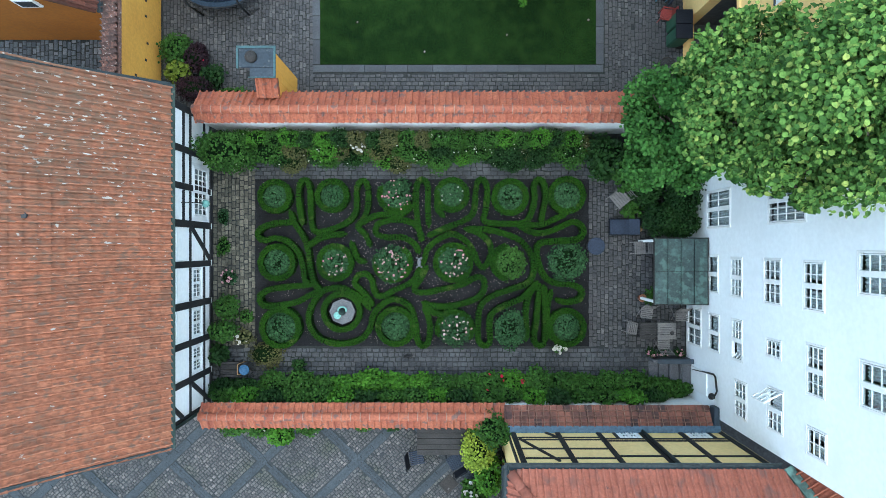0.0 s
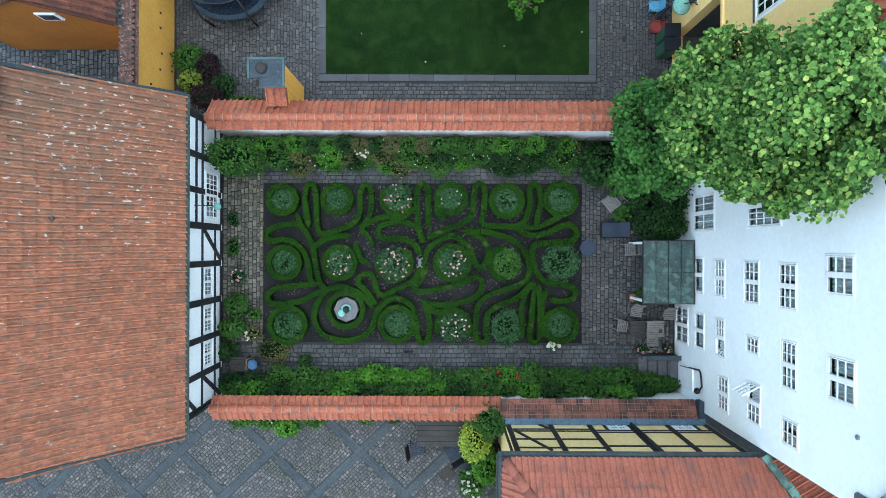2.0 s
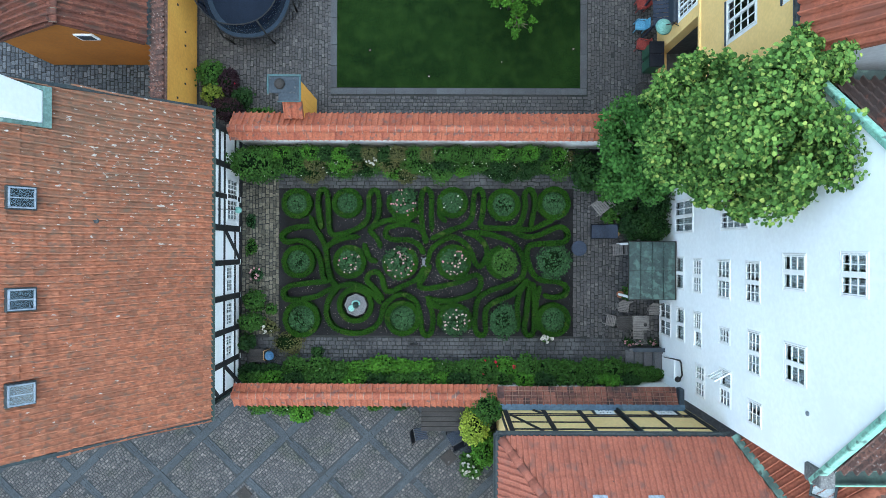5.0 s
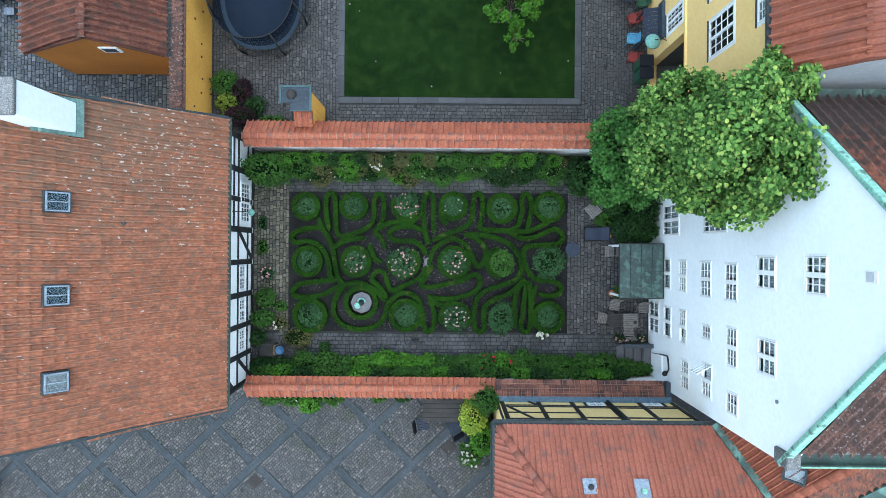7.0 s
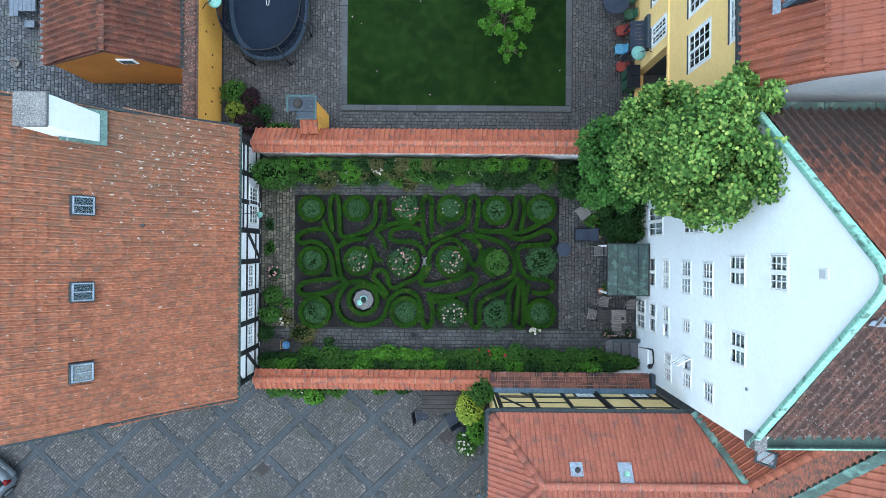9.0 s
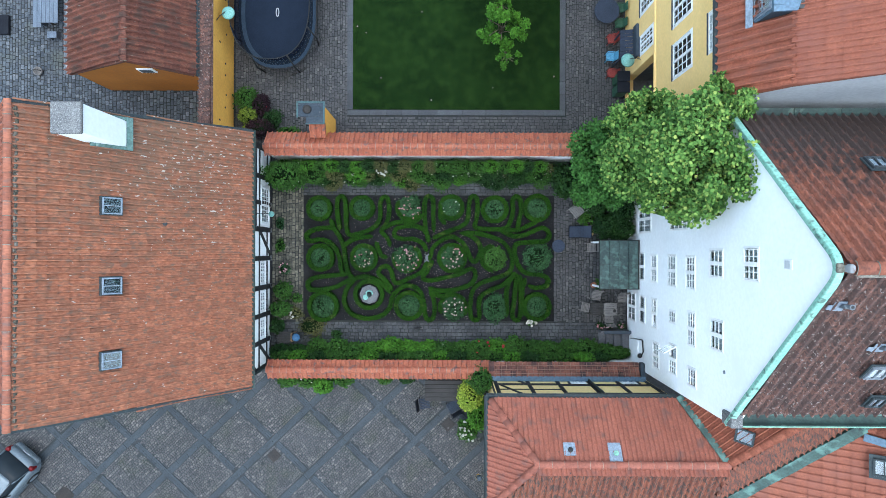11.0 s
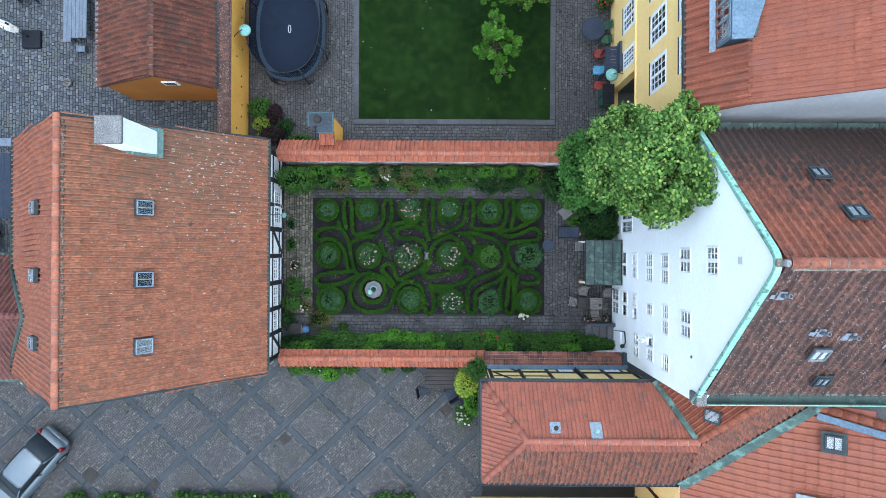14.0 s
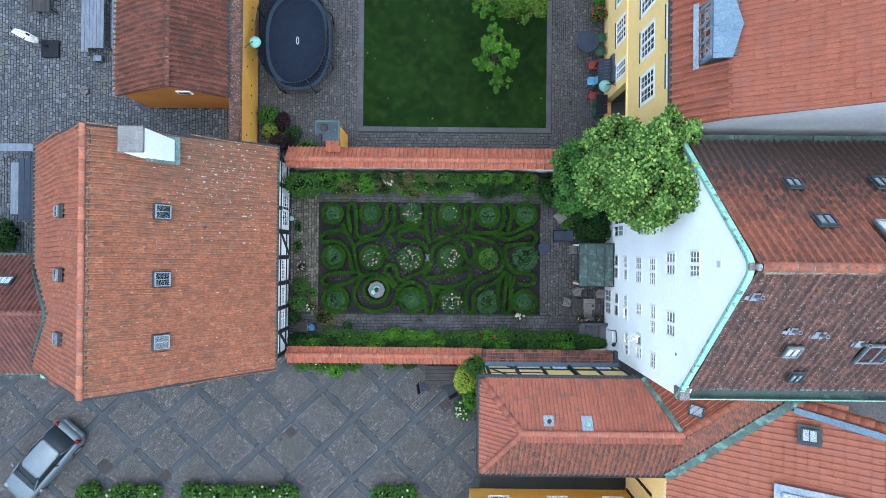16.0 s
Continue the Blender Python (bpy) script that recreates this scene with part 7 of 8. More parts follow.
tree("apple_tree", "yellowing fruit tree at the far end of the lawn", (3.2, 11.5, 0.04),
     [((2.9, 11.3, 2.6), (1.7, 1.25, 1.0), 6200, "apple_leaf"), ((1.9, 11.2, 2.3), (1.0, 0.9, 0.7), 2000, "shrub_bright"), ((4.0, 10.9, 2.6), (0.9, 0.9, 0.7), 2400, "apple_leaf")], 0.08, 0.06, 63)

# ---- terrace furniture ----
M["teak"] = mat("teak", (0.161, 0.150, 0.144), (0.119, 0.112, 0.108), 3, 30, 0.8, 0.4, stretch=(1, 4, 1))
M["teak_dark"] = mat("teak_dark", (0.038, 0.035, 0.034), (0.028, 0.026, 0.025), 3, 30, 0.8, 0.4)
M["slate_paint"] = mat("slate_paint", (0.030, 0.037, 0.055), (0.024, 0.030, 0.045), 2, 30, 0.6, 0.1, spec=0.05)
M["iron"] = mat("iron", (0.03, 0.03, 0.032), (0.045, 0.043, 0.042), 3, 30, 0.5, 0.2, metal=0.5)
M["terracotta"] = mat("terracotta", (0.30, 0.13, 0.075), (0.24, 0.11, 0.07), 3, 30, 0.85, 0.3)
M["stone"] = mat("stone", (0.117, 0.117, 0.120), (0.091, 0.093, 0.098), 2.5, 30, 0.85, 0.4)
M["step_stone"] = mat("step_stone", (0.105, 0.105, 0.112), (0.077, 0.078, 0.085), 1.5, 26, 0.85, 0.4)
M["verdigris"] = mat("verdigris", (0.186, 0.347, 0.298), (0.136, 0.279, 0.248), 3, 25, 0.6, 0.2)
M["net"] = mat("net", (0.0085, 0.0125, 0.0215), (0.0100, 0.0145, 0.0250), 3, 40, 0.75, 0.15, spec=0.05)
M["pad"] = mat("pad", (0.022, 0.032, 0.046), (0.027, 0.038, 0.055), 3, 30, 0.6, 0.1, spec=0.05)
M["car_paint"] = mat("car_paint", (0.118, 0.138, 0.156), (0.112, 0.131, 0.149), 2, 60, 0.28, 0.0, metal=0.3, detail=0.03)
M["car_glass"] = mat("car_glass", (0.012, 0.016, 0.02), (0.016, 0.02, 0.024), 2, 60, 0.08, 0.0, detail=0.02, spec=0.06)
M["rubber"] = mat("rubber", (0.02, 0.02, 0.02), (0.028, 0.028, 0.028), 3, 40, 0.8, 0.2, spec=0.05)
M["red_lens"] = mat("red_lens", (0.120, 0.008, 0.010), (0.100, 0.006, 0.008), 3, 40, 0.2, 0.0)
M["green_paint"] = mat("green_paint", (0.035, 0.085, 0.05), (0.03, 0.07, 0.045), 3, 30, 0.5, 0.1)
M["red_paint"] = mat("red_paint", (0.180, 0.035, 0.028), (0.150, 0.028, 0.025), 3, 30, 0.5, 0.1)
M["sky_paint"] = mat("sky_paint", (0.098, 0.255, 0.375), (0.084, 0.217, 0.330), 3, 30, 0.5, 0.1)
M["cloth_white"] = mat("cloth_white", (0.429, 0.416, 0.388), (0.377, 0.363, 0.333), 3, 30, 0.9, 0.2)
M["dark_plastic"] = mat("dark_plastic", (0.011, 0.012, 0.016), (0.014, 0.015, 0.019), 3, 30, 0.55, 0.1, spec=0.05)
M["blue_glaze"] = mat("blue_glaze", (0.05, 0.11, 0.20), (0.04, 0.09, 0.16), 3, 30, 0.2, 0.05)
M["wicker"] = mat("wicker", (0.34, 0.22, 0.11), (0.27, 0.17, 0.085), 3, 30, 0.8, 0.3)
M["rust"] = mat("rust", (0.039, 0.034, 0.031), (0.028, 0.026, 0.025), 4, 30, 0.85, 0.4)
M["grey_board"] = mat("grey_board", (0.119, 0.140, 0.173), (0.091, 0.108, 0.137), 2, 25, 0.7, 0.2, stretch=(4, 1, 1))


def slat_chair(at, label, mat_wood="teak", w=0.38, d=0.35, group="terrace chairs"):
    """A folding chair: a seat and a back of slats on crossed legs, facing +y."""
    c = thing("folding_chair", label, "chair", at, group)
    for k in range(6):
        y = -d / 2 + d * k / 6
        part("seat_slat", Shape().box((-w / 2, y + 0.006, 0.43), (w / 2, y + d / 6 - 0.01, 0.45), chamfer=0.004), mat_wood, c)
    for x in (-w / 2 + 0.02, w / 2 - 0.02):
        part("back_post", Shape().tube([(x, -d / 2 + 0.03, 0.42), (x, -d / 2 - 0.10, 0.84)], 0.014, 6), mat_wood, c)
        for y0, y1 in ((-d / 2, d / 2), (d / 2, -d / 2)):
            part("leg", Shape().tube([(x, y0, 0.0), (x, y1 * 0.8, 0.43)], 0.014, 6), mat_wood, c)
    for k in range(3):
        z, y = 0.58 + k * 0.09, -d / 2 - 0.02 - k * 0.028
        part("back_slat", Shape().box((-w / 2, y - 0.012, z), (w / 2, y + 0.004, z + 0.06), chamfer=0.004), mat_wood, c)
    return c


def slat_table(at, w, d, h, label, mat_wood="teak", n=7):
    t = thing("garden_table", label, "table", at)
    for k in range(n):
        y = -d / 2 + d * k / n
        part("table_slat", Shape().box((-w / 2, y + 0.005, h - 0.025), (w / 2, y + d / n - 0.008, h), chamfer=0.005), mat_wood, t)
    for x in (-w / 2 + 0.07, w / 2 - 0.07):
        part("cross_rail", Shape().box((x - 0.025, -d / 2 + 0.03, h - 0.075), (x + 0.025, d / 2 - 0.03, h - 0.027), chamfer=0.004), mat_wood, t)
        for y in (-d / 2 + 0.06, d / 2 - 0.06):
            part("leg", Shape().box((x - 0.025, y - 0.025, 0), (x + 0.025, y + 0.025, h - 0.076), chamfer=0.005), mat_wood, t)
    return t


GREY = "weathered grey slatted folding chair on the terrace"
slat_chair(pose(5.58, 1.64, 0.03, 0, 0, 130), GREY, w=0.5, d=0.48)
slat_chair(pose(6.2, 0.1, 0.03, 0, 0, 92), GREY, w=0.4, d=0.36)
slat_chair(pose(6.62, 0.12, 0.03, 0, 0, 95), GREY, w=0.4, d=0.36)
slat_chair(pose(6.42, -1.95, 0.03, 0, 0, 172), GREY)
slat_chair(pose(5.96, -2.42, 0.03, 0, 0, -100), GREY)
slat_chair(pose(7.52, -2.04, 0.03, 0, 0, 180), GREY)
slat_chair(pose(6.95, -2.92, 0.03, 0, 0, 2), "dark slatted folding chair tucked under the table", "teak")
slat_table(pose(6.93, -2.47, 0.03), 0.56, 0.52, 0.74, "weathered grey slatted garden table")
slat_table(pose(6.36, -2.47, 0.03), 0.52, 0.52, 0.72, "dark slatted garden table beside the grey one", "teak_dark")
o = thing("bowl", "small black bowl on the garden table", "bowl", pose(7.08, -2.53, 0.77))
part("body", Shape().turned([(0.02, 0), (0.05, 0.01), (0.065, 0.05), (0.058, 0.05), (0.04, 0.015)], sides=14), "iron", o, smooth=True)
# lounger and round table
lo_ = thing("sun_lounger", "slate-grey padded lounger on the terrace", "lounger", pose(5.72, 0.76, 0.03))
part("frame", Shape().box((-0.44, -0.27, 0.2), (0.44, 0.27, 0.25), chamfer=0.015), "dark_plastic", lo_)
part("mattress", Shape().box((-0.42, -0.24, 0.252), (0.22, 0.24, 0.32), chamfer=0.03), "slate_paint", lo_)
part("backrest", Shape().box((0, -0.25, 0), (0.34, 0.25, 0.06), pose(0.2, 0, 0.27, 0, -28, 0), 0.025), "slate_paint", lo_)
for x in (-0.38, 0.38):
    for y in (-0.22, 0.22):
        part("leg", Shape().box((x - 0.02, y - 0.02, 0), (x + 0.02, y + 0.02, 0.2), chamfer=0.004), "dark_plastic", lo_)


def round_table(at, r, h, m, label):
    t = thing("round_table", label, "table", at)
    part("tabletop", Shape().turned([(r * 0.98, h - 0.03), (r, h - 0.022), (r, h - 0.006), (r * 0.985, h)], sides=32), m, t)
    part("pillar", Shape().turned([(0.16, 0), (0.15, 0.02), (0.03, 0.05), (0.025, h - 0.03)], sides=14), "iron", t, smooth=True)
    return t


round_table(pose(4.77, 0.15, 0.03), 0.27, 0.68, "slate_paint", "round slate-grey garden table beside the hedges")
round_table(pose(6.75, 9.95, 0.03), 0.52, 0.72, "slate_paint", "large round slate-grey garden table in the yard")


def plant_pot(x, y, r, h, m, label, leaf="shrub_mid", seed=1, full=True):
    p = thing("plant_pot", label, "plant pot", pose(x, y, 0.03))
    part("pot", Shape().turned([(r * 0.7, 0), (r * 0.95, h * 0.85), (r * 1.05, h * 0.86), (r * 1.05, h), (r * 0.9, h), (r * 0.85, h * 0.8), (0.01, h * 0.78)], sides=18), m, p, smooth=True)
    if full:
        rng = np.random.default_rng(seed)
        pts = rng.normal(0, 1, (160, 3)) * np.array([r * 0.7, r * 0.7, h * 0.25]) + np.array([0, 0, h * 1.25])
        part("leaves", stamped("leaves", LEAF_V, LEAF_F, leaf_frames(rng, pts, 0.09, 0.6), leaf), leaf, p, kind="stuff")
    return p


plant_pot(6.35, -1.5, 0.12, 0.26, "terracotta", "empty terracotta pot beside the canopy", full=False)
plant_pot(6.62, -1.45, 0.14, 0.2, "terracotta", "green plant in a clay pot by the canopy", seed=5)
plant_pot(6.25, 0.72, 0.13, 0.12, "wicker", "empty wicker ring lying beside the lounger", full=False)
for x, s_ in ((6.62, 1), (7.0, 2), (7.5, 3)):
    b_n(x, -3.22, 0.16, 0.12, 0.55, 0.06, 170, "shrub_dark", "pink geranium in a trough on the terrace wall", ("petal_pink", 9, 0.07))
# canopy of copper sheets
can = thing("canopy", "flat canopy of green weathered copper sheets by the white house", "canopy")
for k in range(4):
    for j in range(2):
        x0, y0 = 6.24 + 0.378 * k, -1.56 + 0.965 * j
        part("copper_sheet", Shape().box((x0 + 0.004, y0 + 0.004, 1.66 + 0.03 * k), (x0 + 0.374, y0 + 0.961, 1.685 + 0.03 * k), chamfer=0.006), "copper_roof", can)
    part("standing_seam", Shape().box((6.23 + 0.378 * k, -1.58, 1.685 + 0.03 * k), (6.252 + 0.378 * k, 0.39, 1.715 + 0.03 * k), chamfer=0.006), "copper_roof", can)
part("deck", Shape().box((6.22, -1.59, 1.60), (7.84, 0.40, 1.655), chamfer=0.01), "teak_dark", can)
for y in (-1.5, 0.31):
    part("post", Shape().box((6.28, y - 0.04, 0.02), (6.36, y + 0.04, 1.6), chamfer=0.008), "frame_white", can)
# cellar steps with a low wall
st = thing("cellar_steps", "worn stone steps with a low wall beside the white house", "steps")
for k in range(4):
    part("step", Shape().box((6.62 + 0.3 * k, -4.35, 0.0), (6.915 + 0.3 * k, -3.52, 0.05 + 0.09 * k), chamfer=0.015), "step_stone", st)
part("landing", Shape().box((7.55, -4.3, 0.39), (7.84, -3.52, 0.43), chamfer=0.01), "step_stone", st)
part("low_wall", Shape().box((6.6, -3.5, 0.0), (7.84, -3.4, 0.55), chamfer=0.015), "step_stone", st)
part("coping", Shape().box((6.72, -3.53, 0.552), (7.86, -3.38, 0.60), chamfer=0.012), "lead", st)
part("door", Shape().box((7.80, -4.3, 0.45), (7.86, -3.6, 1.55), chamfer=0.01), "frame_white", st, "white boarded cellar door")
la = thing("wall_lamp", "dark wall lamp on a bent arm", "lamp")
part("arm", Shape().tube([(7.82, -3.69, 0.6), (7.82, -3.55, 2.02), (7.80, -3.60, 2.16), (7.78, -3.98, 2.30), (7.73, -4.10, 2.28)], 0.026, 8), "iron", la, smooth=True)
part("shade", Shape().turned([(0.02, 0.10), (0.06, 0.07), (0.10, -0.03), (0.095, -0.03), (0.03, 0.05)], (7.70, -4.15, 2.18), 14), "iron", la, smooth=True)
# lantern on the timbered wall
ln_ = thing("wall_lantern", "green copper lantern on an iron arm", "lamp")
part("arm", Shape().tube([(-7.4, 1.38, 2.3), (-7.2, 1.38, 2.35), (-6.95, 1.38, 2.2), (-6.9, 1.38, 2.05)], 0.014, 6), "iron", ln_, smooth=True)
part("hood", Shape().turned([(0.12, 0.0), (0.10, 0.06), (0.03, 0.12), (0.01, 0.15)], (-6.88, 1.38, 1.86), 10), "verdigris", ln_)
part("glass_body", Shape().turned([(0.06, 0), (0.10, 0.2)], (-6.88, 1.38, 1.65), 6), "glass", ln_)
# fountain
fo = thing("fountain", "octagonal stone basin with a small green copper figure", "fountain", pose(-3.16, -1.92, 0.0))
oc = [(0.40, 0), (0.40, 0.34), (0.41, 0.36), (0.36, 0.38), (0.31, 0.36), (0.05, 0.345)]
part("basin", Shape().turned(oc, sides=8), "stone", fo)
part("figure", Shape().turned([(0.11, 0.34), (0.12, 0.40), (0.07, 0.46), (0.085, 0.58), (0.05, 0.7), (0.055, 0.76), (0.01, 0.83)], sides=10), "copper_dark", fo, smooth=True)
part("bowl", Shape().turned([(0.03, 0.40), (0.09, 0.44), (0.115, 0.5), (0.10, 0.5), (0.04, 0.45)], (-0.13, -0.10, 0.05), 16), "verdigris", fo, smooth=True)
part("rim_ornament", Shape().tube([(0.02 + 0.13 * math.cos(a), 0.07 + 0.09 * math.sin(a), 0.5) for a in np.linspace(-0.6, 3.7, 12)], 0.03, 8), "verdigris", fo, smooth=True)
orn = thing("sundial", "small pale stone ornament on a pedestal between the hedges", "ornament", pose(-0.73, -0.36, 0.01))
part("pedestal", Shape().turned([(0.09, 0), (0.06, 0.05), (0.045, 0.4), (0.07, 0.46)], sides=10), "stone", orn, smooth=True)
part("plate", Shape().box((-0.045, -0.13, 0.46), (0.045, 0.13, 0.49), chamfer=0.01), "stone", orn)
for x in (-0.09, 0.09):
    for y in (-0.14, 0.14):
        part("knob", Shape().turned([(0.02, 0.46), (0.035, 0.48), (0.03, 0.51), (0.005, 0.52)], (x * 0.8, y, 0), 8), "stone", orn, smooth=True)
orn = thing("garden_figure", "small dark metal garden figure on the path", "ornament", pose(-1.1, -3.38, 0.03))
part("body", Shape().tube([(-0.1, 0, 0.05), (0.0, 0, 0.12), (0.1, 0.02, 0.14), (0.16, 0.06, 0.2)], 0.05, 8, 0.02), "iron", orn, smooth=True)
part("foot", Shape().box((-0.09, -0.05, 0), (0.09, 0.05, 0.03), chamfer=0.006), "iron", orn)
# bench, bowl and iron stand in the south-west corner
be = thing("garden_bench", "dark slatted bench under the shrubs", "bench", pose(-6.68, -3.72, 0.03))
for k in range(6):
    part("seat_slat", Shape().box((-0.28, -0.24 + 0.08 * k, 0.42), (0.28, -0.17 + 0.08 * k, 0.445), chamfer=0.005), "teak_dark", be)
for x in (-0.24, 0.24):
    for y in (-0.2, 0.2):
        part("leg", Shape().box((x - 0.025, y - 0.025, 0), (x + 0.025, y + 0.025, 0.42), chamfer=0.005), "teak_dark", be)
bw = thing("glazed_bowl", "blue glazed bowl on a wrought-iron stand", "bowl", pose(-6.2, -3.72, 0.03))
part("bowl", Shape().turned([(0.06, 0.4), (0.14, 0.45), (0.165, 0.55), (0.15, 0.55), (0.1, 0.47), (0.01, 0.45)], sides=20), "blue_glaze", bw, smooth=True)
part("stand", Shape().turned([(0.14, 0), (0.12, 0.02), (0.03, 0.05), (0.03, 0.4)], sides=12), "iron", bw, smooth=True)
hd = thing("wicker_handle", "pale bent wooden frame leaning by the bowl", "frame", pose(-6.38, -3.72, 0.03))
part("hoop", Shape().tube([(0.06, -0.17, 0.0), (0.0, -0.17, 0.45), (-0.04, -0.15, 0.5), (-0.04, 0.15, 0.5), (0.0, 0.17, 0.45), (0.06, 0.17, 0.0)], 0.016, 8), "wicker", hd, smooth=True)
sc = thing("scroll_stand", "wrought-iron scrolled plant stand", "plant stand", pose(-5.82, -3.78, 0.03))
for cx, cy, r in ((-0.18, 0.06, 0.11), (0.02, -0.08, 0.1), (0.16, 0.08, 0.12), (-0.12, -0.16, 0.08), (0.3, -0.1, 0.1)):
    part("scroll", Shape().tube([(cx + r * (1 - a / 14) * math.cos(a), cy + r * (1 - a / 14) * math.sin(a), 0.42) for a in np.linspace(0, 9, 28)], 0.011, 6), "iron", sc, smooth=True)
for x, y in ((-0.25, -0.15), (0.3, -0.15), (0.25, 0.18), (-0.25, 0.18)):
    part("leg", Shape().tube([(x, y, 0), (x * 0.85, y * 0.85, 0.42)], 0.011, 6), "iron", sc)

# ---- north yard ----
tr = thing("trampoline", "large oval trampoline with a dark blue pad and safety net", "trampoline", pose(-6.93, 9.80, 0.03))
A_, B_ = 1.6, 2.32


def oval(a, b, z, n=48):
    """An outline between an oval and a rounded oblong."""
    out = []
    for k in range(n):
        c, s_ = math.cos(2 * math.pi * k / n), math.sin(2 * math.pi * k / n)
        out.append((a * math.copysign(abs(c) ** 0.84, c), b * math.copysign(abs(s_) ** 0.84, s_), z))
    return out


def oval_band(i, o_, n=48):
    s = Shape()
    s.v += oval(*i, n) + oval(*o_, n)
    s.f += [(k, (k + 1) % n, n + (k + 1) % n, n + k) for k in range(n)]
    return s


mt = Shape()
mt.v += oval(A_ * 0.84, B_ * 0.88, 0.86) + [(0, 0, 0.845)]
mt.f += [(k, (k + 1) % 48, 48) for k in range(48)]
part("jumping_mat", mt, "net", tr)
part("pad", oval_band((A_ * 0.83, B_ * 0.87, 0.90), (A_, B_, 0.89)), "pad", tr)
part("pad_skirt", oval_band((A_, B_, 0.89), (A_ * 1.01, B_ * 1.01, 0.80)), "pad", tr)
part("rim", Shape().tube([*oval(A_, B_, 0.84), oval(A_, B_, 0.84)[0]], 0.03, 6), "iron", tr, smooth=True)
part("top_hoop", Shape().tube([*oval(A_ * 1.0, B_ * 1.0, 2.1), oval(A_ * 1.0, B_ * 1.0, 2.1)[0]], 0.02, 6), "rubber", tr, smooth=True)
M["netting"] = bpy.data.materials.new("netting")
M["netting"].use_nodes = True
nb = M["netting"].node_tree.nodes["Principled BSDF"]
nb.inputs["Base Color"].default_value, nb.inputs["Alpha"].default_value, nb.inputs["Roughness"].default_value = (0.006, 0.009, 0.018, 1), 0.72, 0.9
nb.inputs["Specular IOR Level"].default_value = 0.05
part("safety_net", oval_band((A_ * 0.93, B_ * 0.95, 0.92), (A_ * 0.995, B_ * 0.995, 2.09)), "netting", tr)
part("badge", Shape().tube([(0.055 * math.cos(a), 0.17 * math.sin(a), 0.862) for a in np.linspace(0, 2 * math.pi, 25)], 0.02, 6), "plaster_grey", tr, "pale oval emblem")
for k in range(8):
    a = 2 * math.pi * (k + 0.5) / 8
    x, y = math.copysign(abs(math.cos(a)) ** 0.84, math.cos(a)), math.copysign(abs(math.sin(a)) ** 0.84, math.sin(a))
    part("net_pole", Shape().tube([(A_ * 1.03 * x, B_ * 1.03 * y, 0.0), (A_ * 1.1 * x, B_ * 1.08 * y, 1.0), (A_ * 1.0 * x, B_ * 1.0 * y, 2.1)], 0.03, 8), "rubber", tr, smooth=True)
    part("leg_foot", Shape().tube([(A_ * 1.0 * x - 0.35 * y, B_ * 1.0 * y + 0.35 * x, 0.02), (A_ * 1.03 * x, B_ * 1.03 * y, 0.02), (A_ * 1.0 * x + 0.35 * y, B_ * 1.0 * y - 0.35 * x, 0.02)], 0.025, 6), "iron", tr, smooth=True)
# masonry oven with a lead top
ki = thing("garden_oven", "yellow-washed masonry oven with a lead-covered top", "oven")
part("body", Shape().box((-5.30, 5.2, 0), (-4.68, 5.66, 2.78), chamfer=0.01), "yellow", ki)
part("body", Shape().box((-5.24, 4.98, 0), (-4.68, 5.197, 2.78), chamfer=0.01), "yellow", ki)
part("shoulder", Shape().box((-5.25, 4.55, 0), (-4.68, 4.975, 2.2), chamfer=0.01), "yellow", ki)
tiled(ki, (-5.28, 4.5, 2.2), (-4.66, 4.5, 2.2), (-5.28, 4.97, 2.45), [(0, 0), (0.62, 0), (0.62, 0.53), (0, 0.53)], "tile_wall", tw=0.2, th=0.26, singles=20, seed=97)
part("lead_top", Shape().box((-5.62, 5.16, 2.78), (-4.62, 5.72, 2.86), chamfer=0.015), "lead_dull", ki)
part("lead_top", Shape().box((-5.30, 4.90, 2.78), (-4.62, 5.157, 2.86), chamfer=0.015), "lead_dull", ki)
for lo, hi in (((-5.66, 5.68, 2.84), (-4.58, 5.75, 2.89)), ((-5.66, 5.13, 2.84), (-5.60, 5.68, 2.89)), ((-4.64, 4.9, 2.84), (-4.58, 5.68, 2.89)), ((-5.33, 4.87, 2.84), (-4.58, 4.9, 2.89))):
    part("copper_edge", Shape().box(lo, hi, chamfer=0.008), "copper_dim", ki)
part("flue_cap", Shape().turned([(0.16, 2.86), (0.17, 2.92), (0.12, 2.98), (0.03, 3.0)], (-5.25, 5.44, 0), 16), "rust", ki, smooth=True)
ki.location = (0.02, -0.12, 0.0)
# wall lamp over the yellow wall
wl = thing("wall_lamp", "verdigris dish lamp on a bracket over the yellow wall", "lamp")
part("bracket", Shape().tube([(-9.03, 9.05, 2.0), (-8.8, 9.1, 2.3), (-8.55, 9.25, 2.35)], 0.018, 6), "iron", wl, smooth=True)
part("dish", Shape().turned([(0.26, 2.2), (0.24, 2.24), (0.1, 2.34), (0.02, 2.37)], (-8.5, 9.25, 0), 24), "verdigris", wl, smooth=True)
wl = thing("wall_lamp", "verdigris dish lamp on a bracket on the yellow house", "lamp")
part("bracket", Shape().tube([(7.7, 7.5, 2.1), (7.45, 7.48, 2.35), (7.22, 7.45, 2.3)], 0.018, 6), "iron", wl, smooth=True)
part("dish", Shape().turned([(0.27, 2.12), (0.25, 2.16), (0.1, 2.26), (0.02, 2.29)], (7.2, 7.45, 0), 24), "verdigris", wl, smooth=True)


